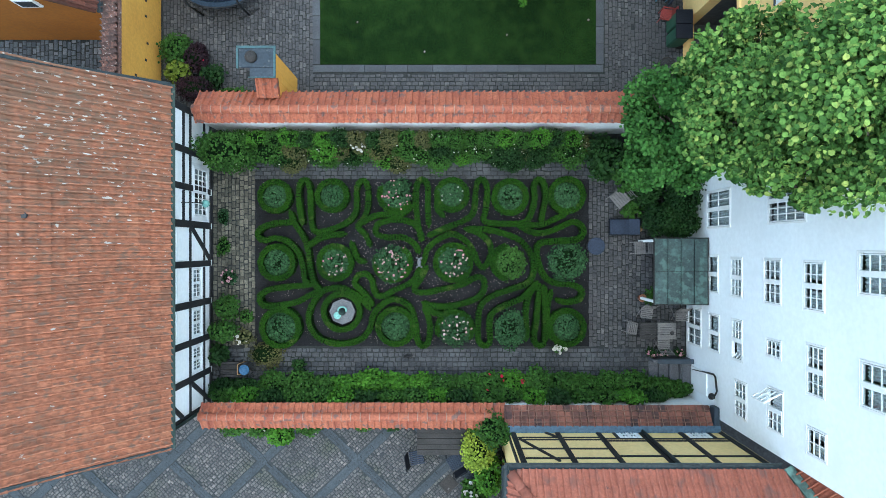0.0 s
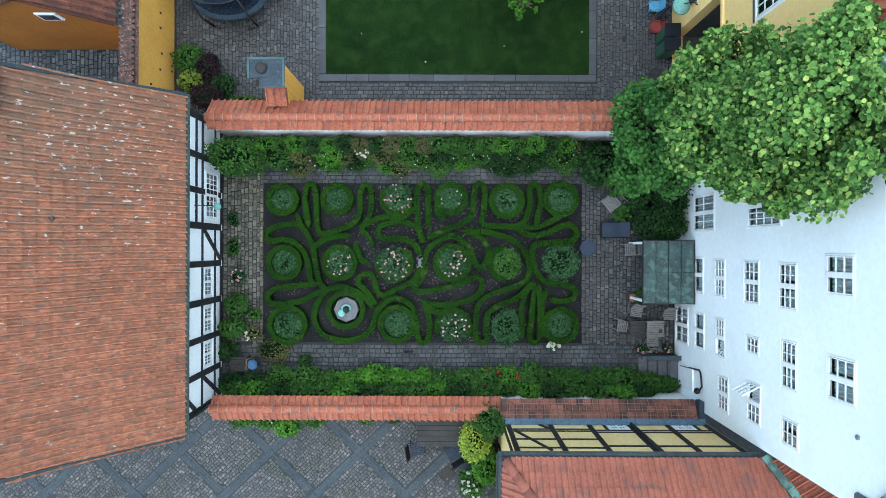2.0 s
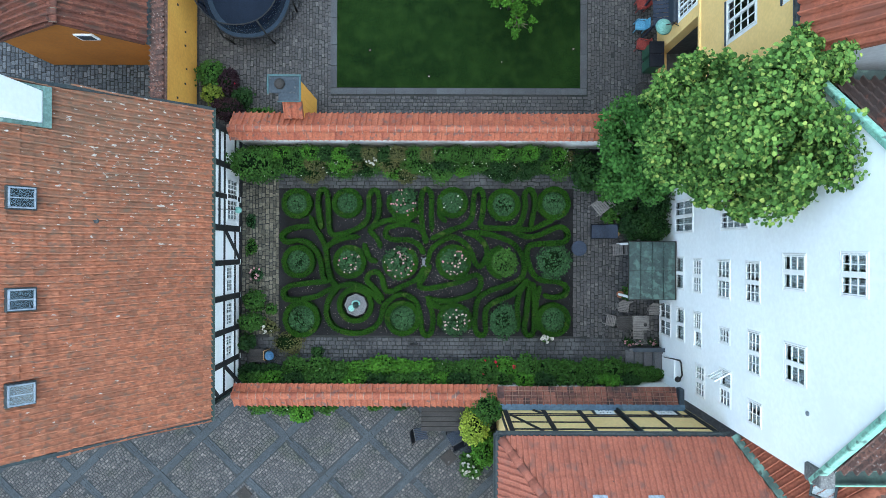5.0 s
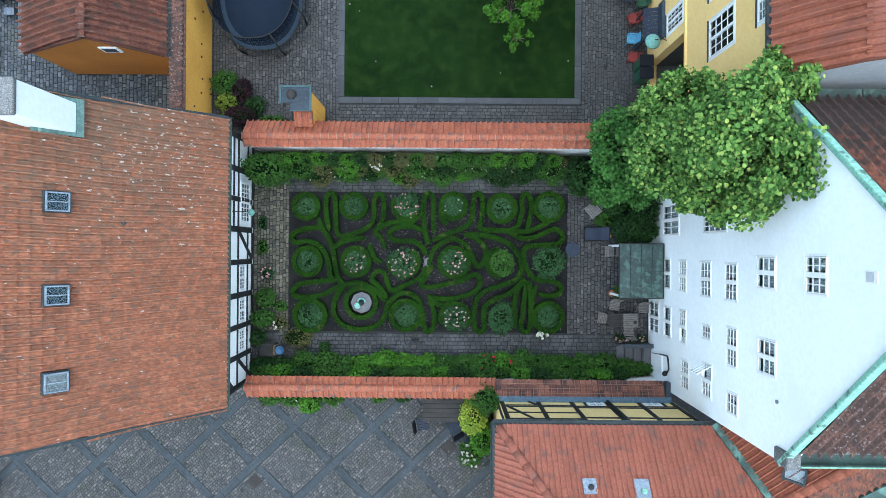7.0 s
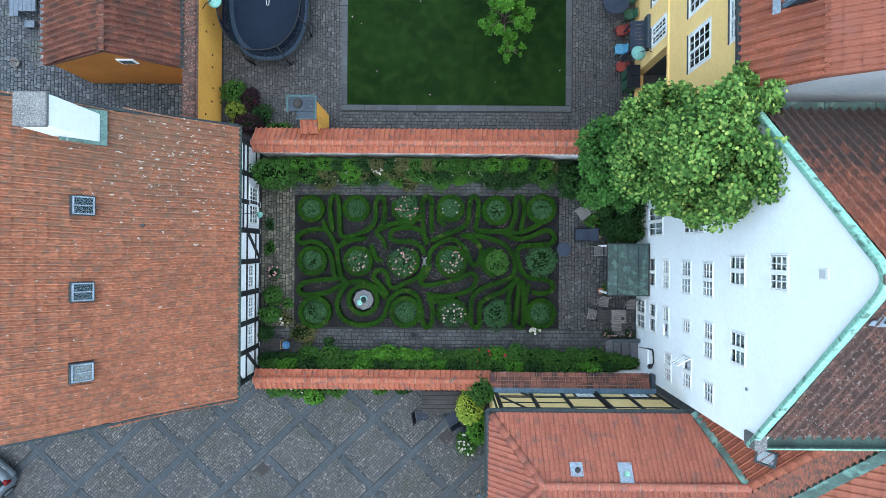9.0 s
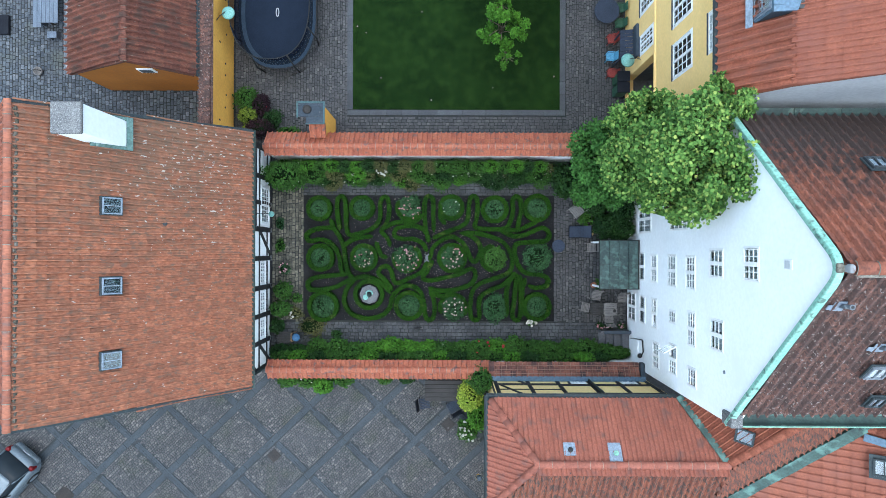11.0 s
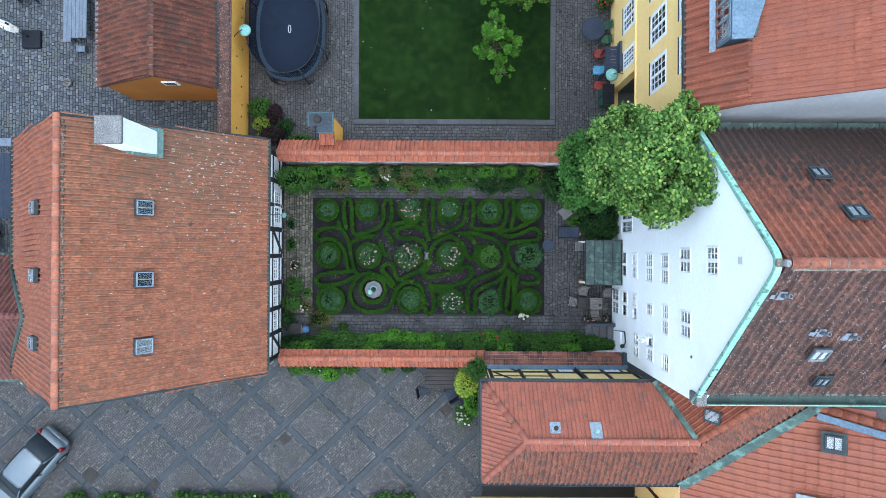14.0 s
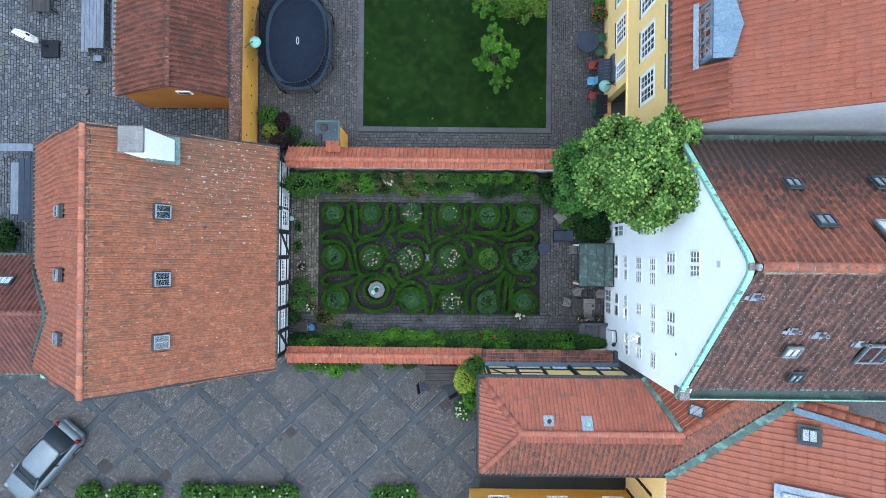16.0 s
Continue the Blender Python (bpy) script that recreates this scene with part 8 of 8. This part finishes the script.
def tub_chair(at, m, label):
    c = thing("garden_chair", label, "chair", at @ Matrix.Scale(0.8, 4), "yard chairs")
    part("seat", Shape().box((-0.22, -0.22, 0.40), (0.22, 0.22, 0.45), chamfer=0.02), m, c)
    part("backrest", Shape().box((-0.22, -0.03, 0), (0.22, 0.02, 0.42), pose(0, -0.21, 0.44, 12, 0, 0), 0.015), m, c)
    for x in (-0.19, 0.19):
        part("armrest", Shape().box((x - 0.025, -0.2, 0.62), (x + 0.025, 0.2, 0.65), chamfer=0.008), m, c)
        for y in (-0.19, 0.19):
            part("leg", Shape().box((x - 0.018, y - 0.018, 0), (x + 0.018, y + 0.018, 0.62 if y > 0 else 0.4), chamfer=0.004), m, c)
    return c


tub_chair(pose(7.38, 10.2, 0.03, 0, 0, 90), "green_paint", "dark green garden chair against the yellow house")
tub_chair(pose(7.36, 9.55, 0.03, 0, 0, 90), "green_paint", "dark green garden chair against the yellow house")
tub_chair(pose(7.05, 8.9, 0.03, 0, 0, 100), "red_paint", "faded red garden chair in the yard")
tub_chair(pose(7.0, 8.15, 0.03, 0, 0, 88), "sky_paint", "sky-blue garden chair in the yard")
tub_chair(pose(7.05, 7.45, 0.03, 0, 0, 80), "red_paint", "dark red garden chair in the yard")
sh = thing("bike_shelter", "slate-grey lean-to of boards against the yellow house", "shelter")
for k in range(8):
    part("roof_board", Shape().box((0, 0.145 * k, 0), (0.55, 0.145 * k + 0.135, 0.025), Matrix.Translation((7.12, 7.75, 1.35)) @ pose(0, 0, 0, 0, -16, 0), 0.005), "slate_paint", sh)
part("flashing", Shape().box((7.6, 7.7, 1.5), (7.72, 9.0, 1.9), chamfer=0.02), "lead", sh)
for y in (7.8, 8.85):
    part("post", Shape().box((7.14, y - 0.03, 0.02), (7.2, y + 0.03, 1.34), chamfer=0.005), "slate_paint", sh)
for y in (7.15, 6.7):
    wb = thing("wheeled_bin", "dark green wheeled bin beside the yellow house", "bin", pose(7.4, y, 0.03), "bins")
    part("body", Shape().box((-0.25, -0.2, 0.05), (0.2, 0.2, 0.92), chamfer=0.04), "green_paint", wb)
    part("lid", Shape().box((-0.28, -0.22, 0.925), (0.24, 0.22, 0.98), chamfer=0.02), "dark_plastic", wb)
    for yy in (-0.2, 0.2):
        part("wheel", Shape().tube([(0.18, yy - 0.03, 0.1), (0.18, yy + 0.03, 0.1)], 0.1, 14), "rubber", wb)
mh = thing("manhole_cover", "dark iron manhole cover in the paving", "manhole", pose(7.22, 5.92, 0.03))
part("frame", Shape().turned([(0.30, 0), (0.30, 0.02), (0.27, 0.025), (0.26, 0.012)], sides=28), "rust", mh)
part("plate", Shape().turned([(0.255, 0), (0.255, 0.014), (0.25, 0.018)], sides=28), "iron", mh)
for k in range(3):
    part("rib", Shape().turned([(0.05 + 0.07 * k, 0.017), (0.055 + 0.07 * k, 0.026), (0.065 + 0.07 * k, 0.026), (0.07 + 0.07 * k, 0.017)], sides=24), "iron", mh)

# ---- west yard ----
def board_table(at, w, d, h, label, m="grey_board", n=5):
    t = thing("picnic_table", label, "table", at)
    for k in range(n):
        part("top_board", Shape().box((-w / 2 + w * k / n + 0.004, -d / 2, h - 0.03), (-w / 2 + w * (k + 1) / n - 0.004, d / 2, h), chamfer=0.005), m, t)
    for y in (-d / 2 + 0.2, d / 2 - 0.2):
        part("batten", Shape().box((-w / 2 + 0.05, y - 0.04, h - 0.075), (w / 2 - 0.05, y + 0.04, h - 0.032), chamfer=0.005), m, t)
        for x in (-1, 1):
            part("leg", Shape().box((x * (w / 2 - 0.1) - 0.04, y - 0.03, 0), (x * (w / 2 - 0.1) + 0.04, y + 0.03, h - 0.076), chamfer=0.005), m, t)
    return t


board_table(pose(-16.55, 10.75, 0.03), 0.85, 2.7, 0.75, "long blue-grey board table in the west yard")
board_table(pose(-17.2, 10.7, 0.03), 0.36, 2.75, 0.45, "blue-grey board bench beside the long table", n=2)
board_table(pose(-15.75, 10.85, 0.03), 0.36, 2.7, 0.45, "blue-grey board bench beside the long table", n=2)
board_table(pose(-19.2, 11.95, 0.03), 1.0, 1.7, 0.75, "dark board table in the west yard", "teak_dark")
st_ = thing("stool", "small pale stool beside the long table", "stool", pose(-16.65, 9.05, 0.03))
part("seat", Shape().box((-0.2, -0.14, 0.3), (0.2, 0.14, 0.34), chamfer=0.01), "grey_board", st_)
for x in (-0.16, 0.16):
    part("side", Shape().box((x - 0.015, -0.13, 0), (x + 0.015, 0.13, 0.3), chamfer=0.004), "grey_board", st_)
pa = thing("parasol", "folded cream parasol lying over its square dark base", "parasol", pose(-19.05, 9.55, 0.03))
part("base_plate", Shape().box((-0.45, -0.42, 0), (0.42, 0.42, 0.14), chamfer=0.04), "dark_plastic", pa)
part("pole", Shape().tube([(-0.1, 0.1, 0.1), (-0.2, 0.14, 0.5), (-1.3, 0.62, 0.86)], 0.035, 8), "iron", pa, smooth=True)
for k, (dy, dz, r0) in enumerate(((0.0, 0.05, 0.13), (0.13, 0.0, 0.10), (-0.12, 0.02, 0.10), (0.05, -0.04, 0.12), (-0.05, -0.03, 0.11))):
    part("canopy_fold", Shape().tube([(-0.42 + 0.05 * k, 0.22 + dy * 0.6, 0.66 + dz), (-0.65, 0.34 + dy, 0.76 + dz), (-0.98, 0.48 + dy * 0.9, 0.86 + dz), (-1.2 - 0.04 * (k % 3), 0.58 + dy * 0.5, 0.92 + dz)], r0, 8, 0.05), "cloth_white", pa, smooth=True)
for x, y, z in ((-1.28, 0.66, 0.94), (-0.6, 0.42, 0.86), (-0.8, 0.28, 0.86)):
    part("canopy_hem", Shape().box((-0.09, -0.05, -0.02), (0.09, 0.05, 0.03), pose(x, y, z, 12, 8, -28), 0.012), "dark_plastic", pa)
bk = thing("basket", "small grey-brown wicker basket standing on the setts", "basket", pose(-17.35, 7.55, 0.04))
part("body", Shape().turned([(0.10, 0), (0.17, 0.06), (0.19, 0.20), (0.165, 0.20), (0.14, 0.06), (0.01, 0.04)], sides=16), "teak", bk, smooth=True)
part("handle", Shape().tube([(-0.17, 0, 0.19), (-0.12, 0, 0.33), (0, 0, 0.38), (0.12, 0, 0.33), (0.17, 0, 0.19)], 0.014, 6), "teak_dark", bk, smooth=True)
ba = thing("glass_lean_to", "low dark glazed lean-to behind the timbered house", "lean-to")
for k in range(8):
    part("roof_board", Shape().box((-19.75 + 0.28 * k, 1.2, 1.2), (-19.75 + 0.28 * k + 0.272, 4.1, 1.24), chamfer=0.01), "slate_paint", ba)
part("beam", Shape().box((-20.9, 4.45, 0.9), (-17.5, 4.82, 1.0), chamfer=0.02), "grey_board", ba)
part("side_shelf", Shape().box((-20.4, 1.5, 0.0), (-19.8, 3.95, 0.85), chamfer=0.02), "grey_board", ba)
part("wall", Shape().box((-19.7, 1.25, 0.0), (-17.6, 4.05, 1.19), chamfer=0.02), "plaster_grey", ba)

# ---- cobbled court ----
def car(at):
    """A silver estate car, 4.35 m long, nose towards +x."""
    c = thing("car", "silver estate car parked on the cobbles", "car", at)
    W2, L2 = 0.86, 2.17

    def loft(rows, caps=True):
        s = Shape()
        for x, w, z0, z1, r in rows:
            s.v += [(x, -w, z0), (x, -w, (z0 + z1) / 2), (x, -w + r * 0.3, z1 - r * 0.4), (x, -w + r, z1), (x, 0, z1 + 0.015), (x, w - r, z1), (x, w - r * 0.3, z1 - r * 0.4), (x, w, (z0 + z1) / 2), (x, w, z0)]
        for k in range(len(rows) - 1):
            for j in range(8):
                s.f.append((9 * k + j, 9 * k + 9 + j, 9 * k + 10 + j, 9 * k + j + 1))
        s.f += [tuple(range(9)), tuple(range(9 * len(rows) - 1, 9 * len(rows) - 10, -1))]
        return s

    part("body", loft([(-L2, 0.55, 0.45, 0.78, 0.1), (-L2 + 0.07, 0.70, 0.34, 0.86, 0.1), (-L2 + 0.22, 0.79, 0.30, 0.92, 0.1), (-1.7, 0.84, 0.25, 0.95, 0.12), (-0.8, 0.87, 0.22, 0.96, 0.12), (0.6, 0.87, 0.22, 0.95, 0.12), (1.2, 0.86, 0.22, 0.90, 0.14),
                       (1.70, 0.82, 0.25, 0.82, 0.18), (1.92, 0.74, 0.27, 0.74, 0.2), (2.06, 0.64, 0.30, 0.68, 0.2), (L2, 0.48, 0.34, 0.58, 0.15)]), "car_paint", c, smooth=True)
    part("cabin_glass", loft([(-1.98, 0.66, 0.93, 0.98, 0.05), (-1.72, 0.70, 0.9, 1.34, 0.16), (-1.5, 0.70, 0.9, 1.40, 0.16), (0.2, 0.70, 0.9, 1.40, 0.16), (0.45, 0.70, 0.9, 1.33, 0.16), (1.12, 0.74, 0.9, 0.95, 0.05)]), "car_glass", c, smooth=True)
    part("roof_panel", loft([(-1.40, 0.52, 1.37, 1.42, 0.1), (-1.3, 0.57, 1.37, 1.45, 0.14), (-0.4, 0.60, 1.37, 1.475, 0.14), (0.10, 0.59, 1.37, 1.45, 0.14), (0.24, 0.55, 1.36, 1.41, 0.1)]), "car_paint", c, smooth=True)
    for y in (-1, 1):
        for x0, z0, x1, z1 in ((0.26, 1.41, 1.10, 0.96), (-1.36, 1.41, -1.95, 0.96)):
            part("pillar", Shape().tube([(x0, y * 0.62, z0), (x1, y * 0.71, z1)], 0.028, 8), "car_paint", c, smooth=True)
        part("side_pillar", Shape().tube([(-0.55, y * 0.65, 1.41), (-0.6, y * 0.78, 0.95)], 0.03, 6), "rubber", c)
        part("roof_rail", Shape().tube([(-1.45, y * 0.6, 1.46), (-0.4, y * 0.62, 1.50), (0.1, y * 0.6, 1.45)], 0.016, 6), "iron", c, smooth=True)
        mi = part("mirror", Shape().box((0.72, min(y * 0.9, y * 1.04), 0.93), (0.86, max(y * 0.9, y * 1.04), 1.05), chamfer=0.03), "car_paint", c)
        part("tail_light", Shape().box((-2.10, min(y * 0.56, y * 0.78), 0.62), (-1.88, max(y * 0.56, y * 0.78), 0.945), chamfer=0.05), "red_lens", c)
        part("head_light", Shape().box((1.78, min(y * 0.52, y * 0.74), 0.6), (2.04, max(y * 0.52, y * 0.74), 0.73), chamfer=0.05), "zinc", c)
        for x in (-1.35, 1.32):
            wh = part("wheel", Shape().tube([(x, y * 0.70, 0.31), (x, y * 0.88, 0.31)], 0.31, 24), "rubber", c)
            part("rim", Shape().tube([(x, y * 0.86, 0.31), (x, y * 0.89, 0.31)], 0.2, 16), "zinc", wh)
    part("rear_bumper", Shape().box((-2.27, -0.66, 0.36), (-2.06, 0.66, 0.60), chamfer=0.06), "car_paint", c)
    part("number_plate", Shape().box((-2.255, -0.22, 0.56), (-2.2, 0.22, 0.66), chamfer=0.01), "zinc", c)
    part("wiper", Shape().tube([(-2.0, -0.1, 0.97), (-1.82, 0.3, 1.16)], 0.012, 6), "rubber", c)
    return c


car(pose(-18.85, -10.23, 0.03, 0, 0, 229.5) @ Matrix.Diagonal((0.97, 0.93, 0.97, 1)))
be = thing("garden_bench", "weathered dark board table against the tiled wall", "table", pose(0.02, -5.88, 0.03))
for k in range(5):
    part("top_board", Shape().box((-0.80, -0.43 + 0.172 * k, 0.71), (0.80, -0.264 + 0.172 * k, 0.745), chamfer=0.008), "teak_dark", be)
for x in (-0.66, 0.66):
    part("trestle", Shape().box((x - 0.04, -0.34, 0), (x + 0.04, 0.34, 0.7), chamfer=0.01), "teak_dark", be)


def mesh_chair(at, label):
    c = thing("metal_chair", label, "chair", at, "court chairs")
    for k in range(7):
        part("seat_slat", Shape().box((-0.22 + 0.063 * k, -0.22, 0.435), (-0.22 + 0.063 * k + 0.05, 0.22, 0.452), chamfer=0.005), "slate_paint", c)
    part("back_frame", Shape().tube([(-0.23, -0.24, 0.43), (-0.24, -0.34, 0.85), (0.24, -0.34, 0.85), (0.23, -0.24, 0.43)], 0.014, 6), "dark_plastic", c, smooth=True)
    part("backrest", Shape().box((-0.21, -0.012, 0), (0.21, 0.0, 0.34), pose(0, -0.25, 0.47, 13, 0, 0), 0.004), "dark_plastic", c)
    for x in (-0.21, 0.21):
        for y in (-0.2, 0.2):
            part("leg", Shape().tube([(x, y, 0), (x, y * 0.95, 0.43)], 0.012, 6), "dark_plastic", c)
    return c


mesh_chair(pose(-0.80, -6.50, 0.03, 0, 0, -80), "dark metal chair beside the board table")
mesh_chair(pose(0.40, -6.62, 0.03, 0, 0, 32), "dark metal chair beside the board table")
gl = thing("globe_lamp", "round glass lamp on a short wall bracket", "lamp")
part("bracket", Shape().tube([(1.9, -8.6, 2.0), (1.6, -8.85, 2.05), (1.45, -9.0, 2.0)], 0.016, 6), "iron", gl, smooth=True)
part("globe", Shape().turned([(0.02, -0.14), (0.10, -0.11), (0.14, 0.0), (0.10, 0.11), (0.02, 0.14)], (1.43, -9.05, 1.88), 18), "glass", gl, smooth=True)
part("cap", Shape().turned([(0.11, 0.10), (0.08, 0.15), (0.01, 0.17)], (1.43, -9.05, 1.88), 14), "lead", gl, smooth=True)
for x, y, w in ((-7.26, -8.87, 0.2), (-16.25, -10.6, 0.28), (-13.3, -11.0, 0.2)):
    d = thing("drain_grate", "rusty square drain grate set in the cobbles", "drain", pose(x, y, 0.036, 0, 0, 43), "drains")
    for k in range(5):
        part("grate_bar", Shape().box((-w, -w + 0.42 * w * k, 0), (w, -w + 0.42 * w * k + 0.25 * w, 0.012), chamfer=0.003), "rust", d)
    part("rim", Shape().box((-w * 1.1, -w * 1.1, -0.01), (w * 1.1, w * 1.1, 0.002), chamfer=0.002), "rust", d)
d = thing("drain_cover", "reddish iron cover set in the slabs", "drain", pose(0.2, -7.5, 0.034, 0, 0, 43))
part("plate", Shape().box((-0.24, -0.22, 0), (0.24, 0.22, 0.01), chamfer=0.004), "rust", d)

# ---- on the roofs ----
def flue(parent_label, x, y, bent=True):
    """A grey vent pipe with a lead skirt on the white house's roof."""
    south = y < PEAK_Y
    z = PEAK_Z - (PEAK_Y - y) * SLS if south else PEAK_Z - (y - PEAK_Y) * SLN
    turn = math.degrees(math.atan(SLS)) if south else -math.degrees(math.atan(SLN))
    v = thing("roof_vent", parent_label, "vent", pose(x, y, z + 0.12) @ Matrix.Scale(0.66, 4), "roof vents")
    m = pose(0, 0, 0, turn, 0, 0)
    part("skirt", Shape().box((-0.26, -0.22, 0.0), (0.2, 0.24, 0.045), m, 0.02), "zinc_pale", v)
    part("skirt_tongue", Shape().box((-0.42, -0.16, 0.0), (-0.262, 0.05, 0.04), m, 0.02), "zinc_pale", v)
    part("pipe", Shape().tube([(0, 0, 0), (0.02, 0, 0.32), (0.04, 0, 0.5)], 0.075, 12), "zinc", v, smooth=True)
    part("pipe_mouth", Shape().turned([(0.085, 0.44), (0.085, 0.52), (0.05, 0.522)], (0.04, 0, 0), 12), "zinc", v)
    # dark disc on the closed mouth stands in for the hollow's shade
    part("pipe_bore", Shape().turned([(0.06, 0.522), (0.055, 0.526)], (0.04, 0, 0), 12), "iron", v)
    return v


VL = "grey vent pipe with a crumpled lead skirt on the roof"
for x, y in ((8.3, -1.15), (9.95, -2.2), (10.8, -2.32), (12.2, -2.6)):
    flue(VL, x, y)
for x, y, w, h, fr, bl in ((10.28, -2.85, 0.46, 0.5, "zinc", True), (11.0, -3.8, 0.42, 0.46, "gutter", "zinc_pale"), (12.75, -2.9, 0.85, 0.9, "zinc", False), (10.3, 2.05, 0.46, 0.46, "frame_dark", "zinc_pale"),
                           (10.4, 0.9, 0.5, 0.5, "frame_dark", "zinc_pale"), (12.95, 2.1, 0.5, 0.55, "frame_dark", "zinc_pale"), (12.1, 0.6, 0.8, 0.9, "zinc", True)):
    roof_light_y(house_e, x, y, w, h, fr, bl)
hz = (RZ - GZ) / (HY1 - HR)
for x, y, w, h in ((4.0, -6.32, 0.38, 0.42), (5.42, -6.4, 0.42, 0.62)):
    v = thing("roof_vent", "lead-flashed vent plate on the red tiled roof", "vent", pose(x, y, RZ - (y - HR) * hz + 0.06) @ pose(0, 0, 0, -math.degrees(math.atan(hz)), 0, 0), "roof vents")
    part("plate", Shape().box((-w / 2, -h / 2, 0), (w / 2, h / 2, 0.05), chamfer=0.015), "zinc_pale", v)
    part("cowl", Shape().turned([(0.08, 0.05), (0.08, 0.12), (0.05, 0.13)], (0.02, -0.04, 0), 12), "iron" if x < 5 else "copper", v)


def slope_light(parent, x, y, w, h, frame):
    """A roof window on the west-falling roof of the back wing; w along y, h up the slope."""
    m = Matrix.Translation((x, y, 5.6 + 0.72 * (x - 8.75) + 0.17)) @ pose(0, 0, 0, 0, -math.degrees(math.atan(0.72)), 0)
    lit = new("roof_window")
    lit.parent = parent
    s, f = Shape(), 0.055
    for lo, hi in (((-h / 2, -w / 2, 0), (h / 2, -w / 2 + f, 0.11)), ((-h / 2, w / 2 - f, 0), (h / 2, w / 2, 0.11)), ((-h / 2, -w / 2 + f, 0), (-h / 2 + f, w / 2 - f, 0.11)), ((h / 2 - f, -w / 2 + f, 0), (h / 2, w / 2 - f, 0.11))):
        s.box(lo, hi, m, 0.01)
    s.box((-0.014, -w / 2 + f, 0.03), (0.014, w / 2 - f, 0.1), m)
    part("window_frame", s, frame, lit)
    b = 0.1 if w < 0.6 else 0.24
    part("flashing", Shape().box((-h / 2 - b, -w / 2 - b, 0.0), (h / 2 + b, w / 2 + b, 0.04), m, 0.01), "gutter" if w < 0.6 else "zinc_pale", lit)
    part("room_shade", Shape().box((-h / 2 + f, -w / 2 + f, 0.042), (h / 2 - f, w / 2 - f, 0.046), m), "plaster_grey", lit)
    p = part("pane", Shape().box((-h / 2 + f, -w / 2 + f, 0.075), (h / 2 - f, w / 2 - f, 0.083), m), "glass", lit)
    p.visible_shadow = False


slope_light(house_b, 12.6, -6.2, 0.5, 0.52, "gutter")
slope_light(house_b, 12.7, -8.75, 0.9, 1.9, "zinc_pale")
# dormer on the yellow house
dm = thing("dormer", "zinc-clad dormer with a small-paned window on the red roof", "dormer")
y0, y1 = 6.0, 7.86
part("front", wall_mesh("front", (8.2, y1, 9.5), (0, -1, 0), y1 - y0, [(0, 1.26), (y1 - y0, 1.26)], 0.1, [(0.06, 1.80, 0.26, 1.18)], "zinc_blue"), "zinc_blue", dm)
window_in(dm, (8.2, y1, 9.5), (0, -1, 0), 0.06, 1.80, 0.26, 1.18, leaves=3, across=1, up=2, frame="zinc_pale", sunk=0.0, curtain=0.9, trim=0)
part("dormer_roof", Shape().slab([(8.19, y0 - 0.06, 10.78), (8.74, y0 - 0.06, 10.88), (9.02, (y0 + y1) / 2, 10.98), (8.74, y1 + 0.06, 10.88), (8.19, y1 + 0.06, 10.78)], (0, 0, -0.06)), "zinc_blue", dm, "pale blue-grey zinc roof")
for y in (6.1, 6.93, 7.76):
    part("roof_seam", Shape().box((8.20, y - 0.008, 10.78), (8.74, y + 0.008, 10.82), Matrix.Translation((0, 0, 0)), 0.004), "zinc_blue", dm)
for y, s_ in ((y0, 0.05), (y1, -0.05)):
    part("cheek", Shape().slab([(8.25, y, 9.6), (8.25, y, 10.76), (8.74, y, 10.78), (8.74, y, 10.4), (8.6, y, 10.2)], (0, s_, 0)), "lead", dm)
part("apron", Shape().box((-0.13, y0 - 0.12, 0.15), (0.06, y1 + 0.12, 0.19), Matrix.Translation((8.22, 0, 9.74)) @ pose(0, 0, 0, 0, -51.8, 0), 0.015), "zinc_pale", dm)
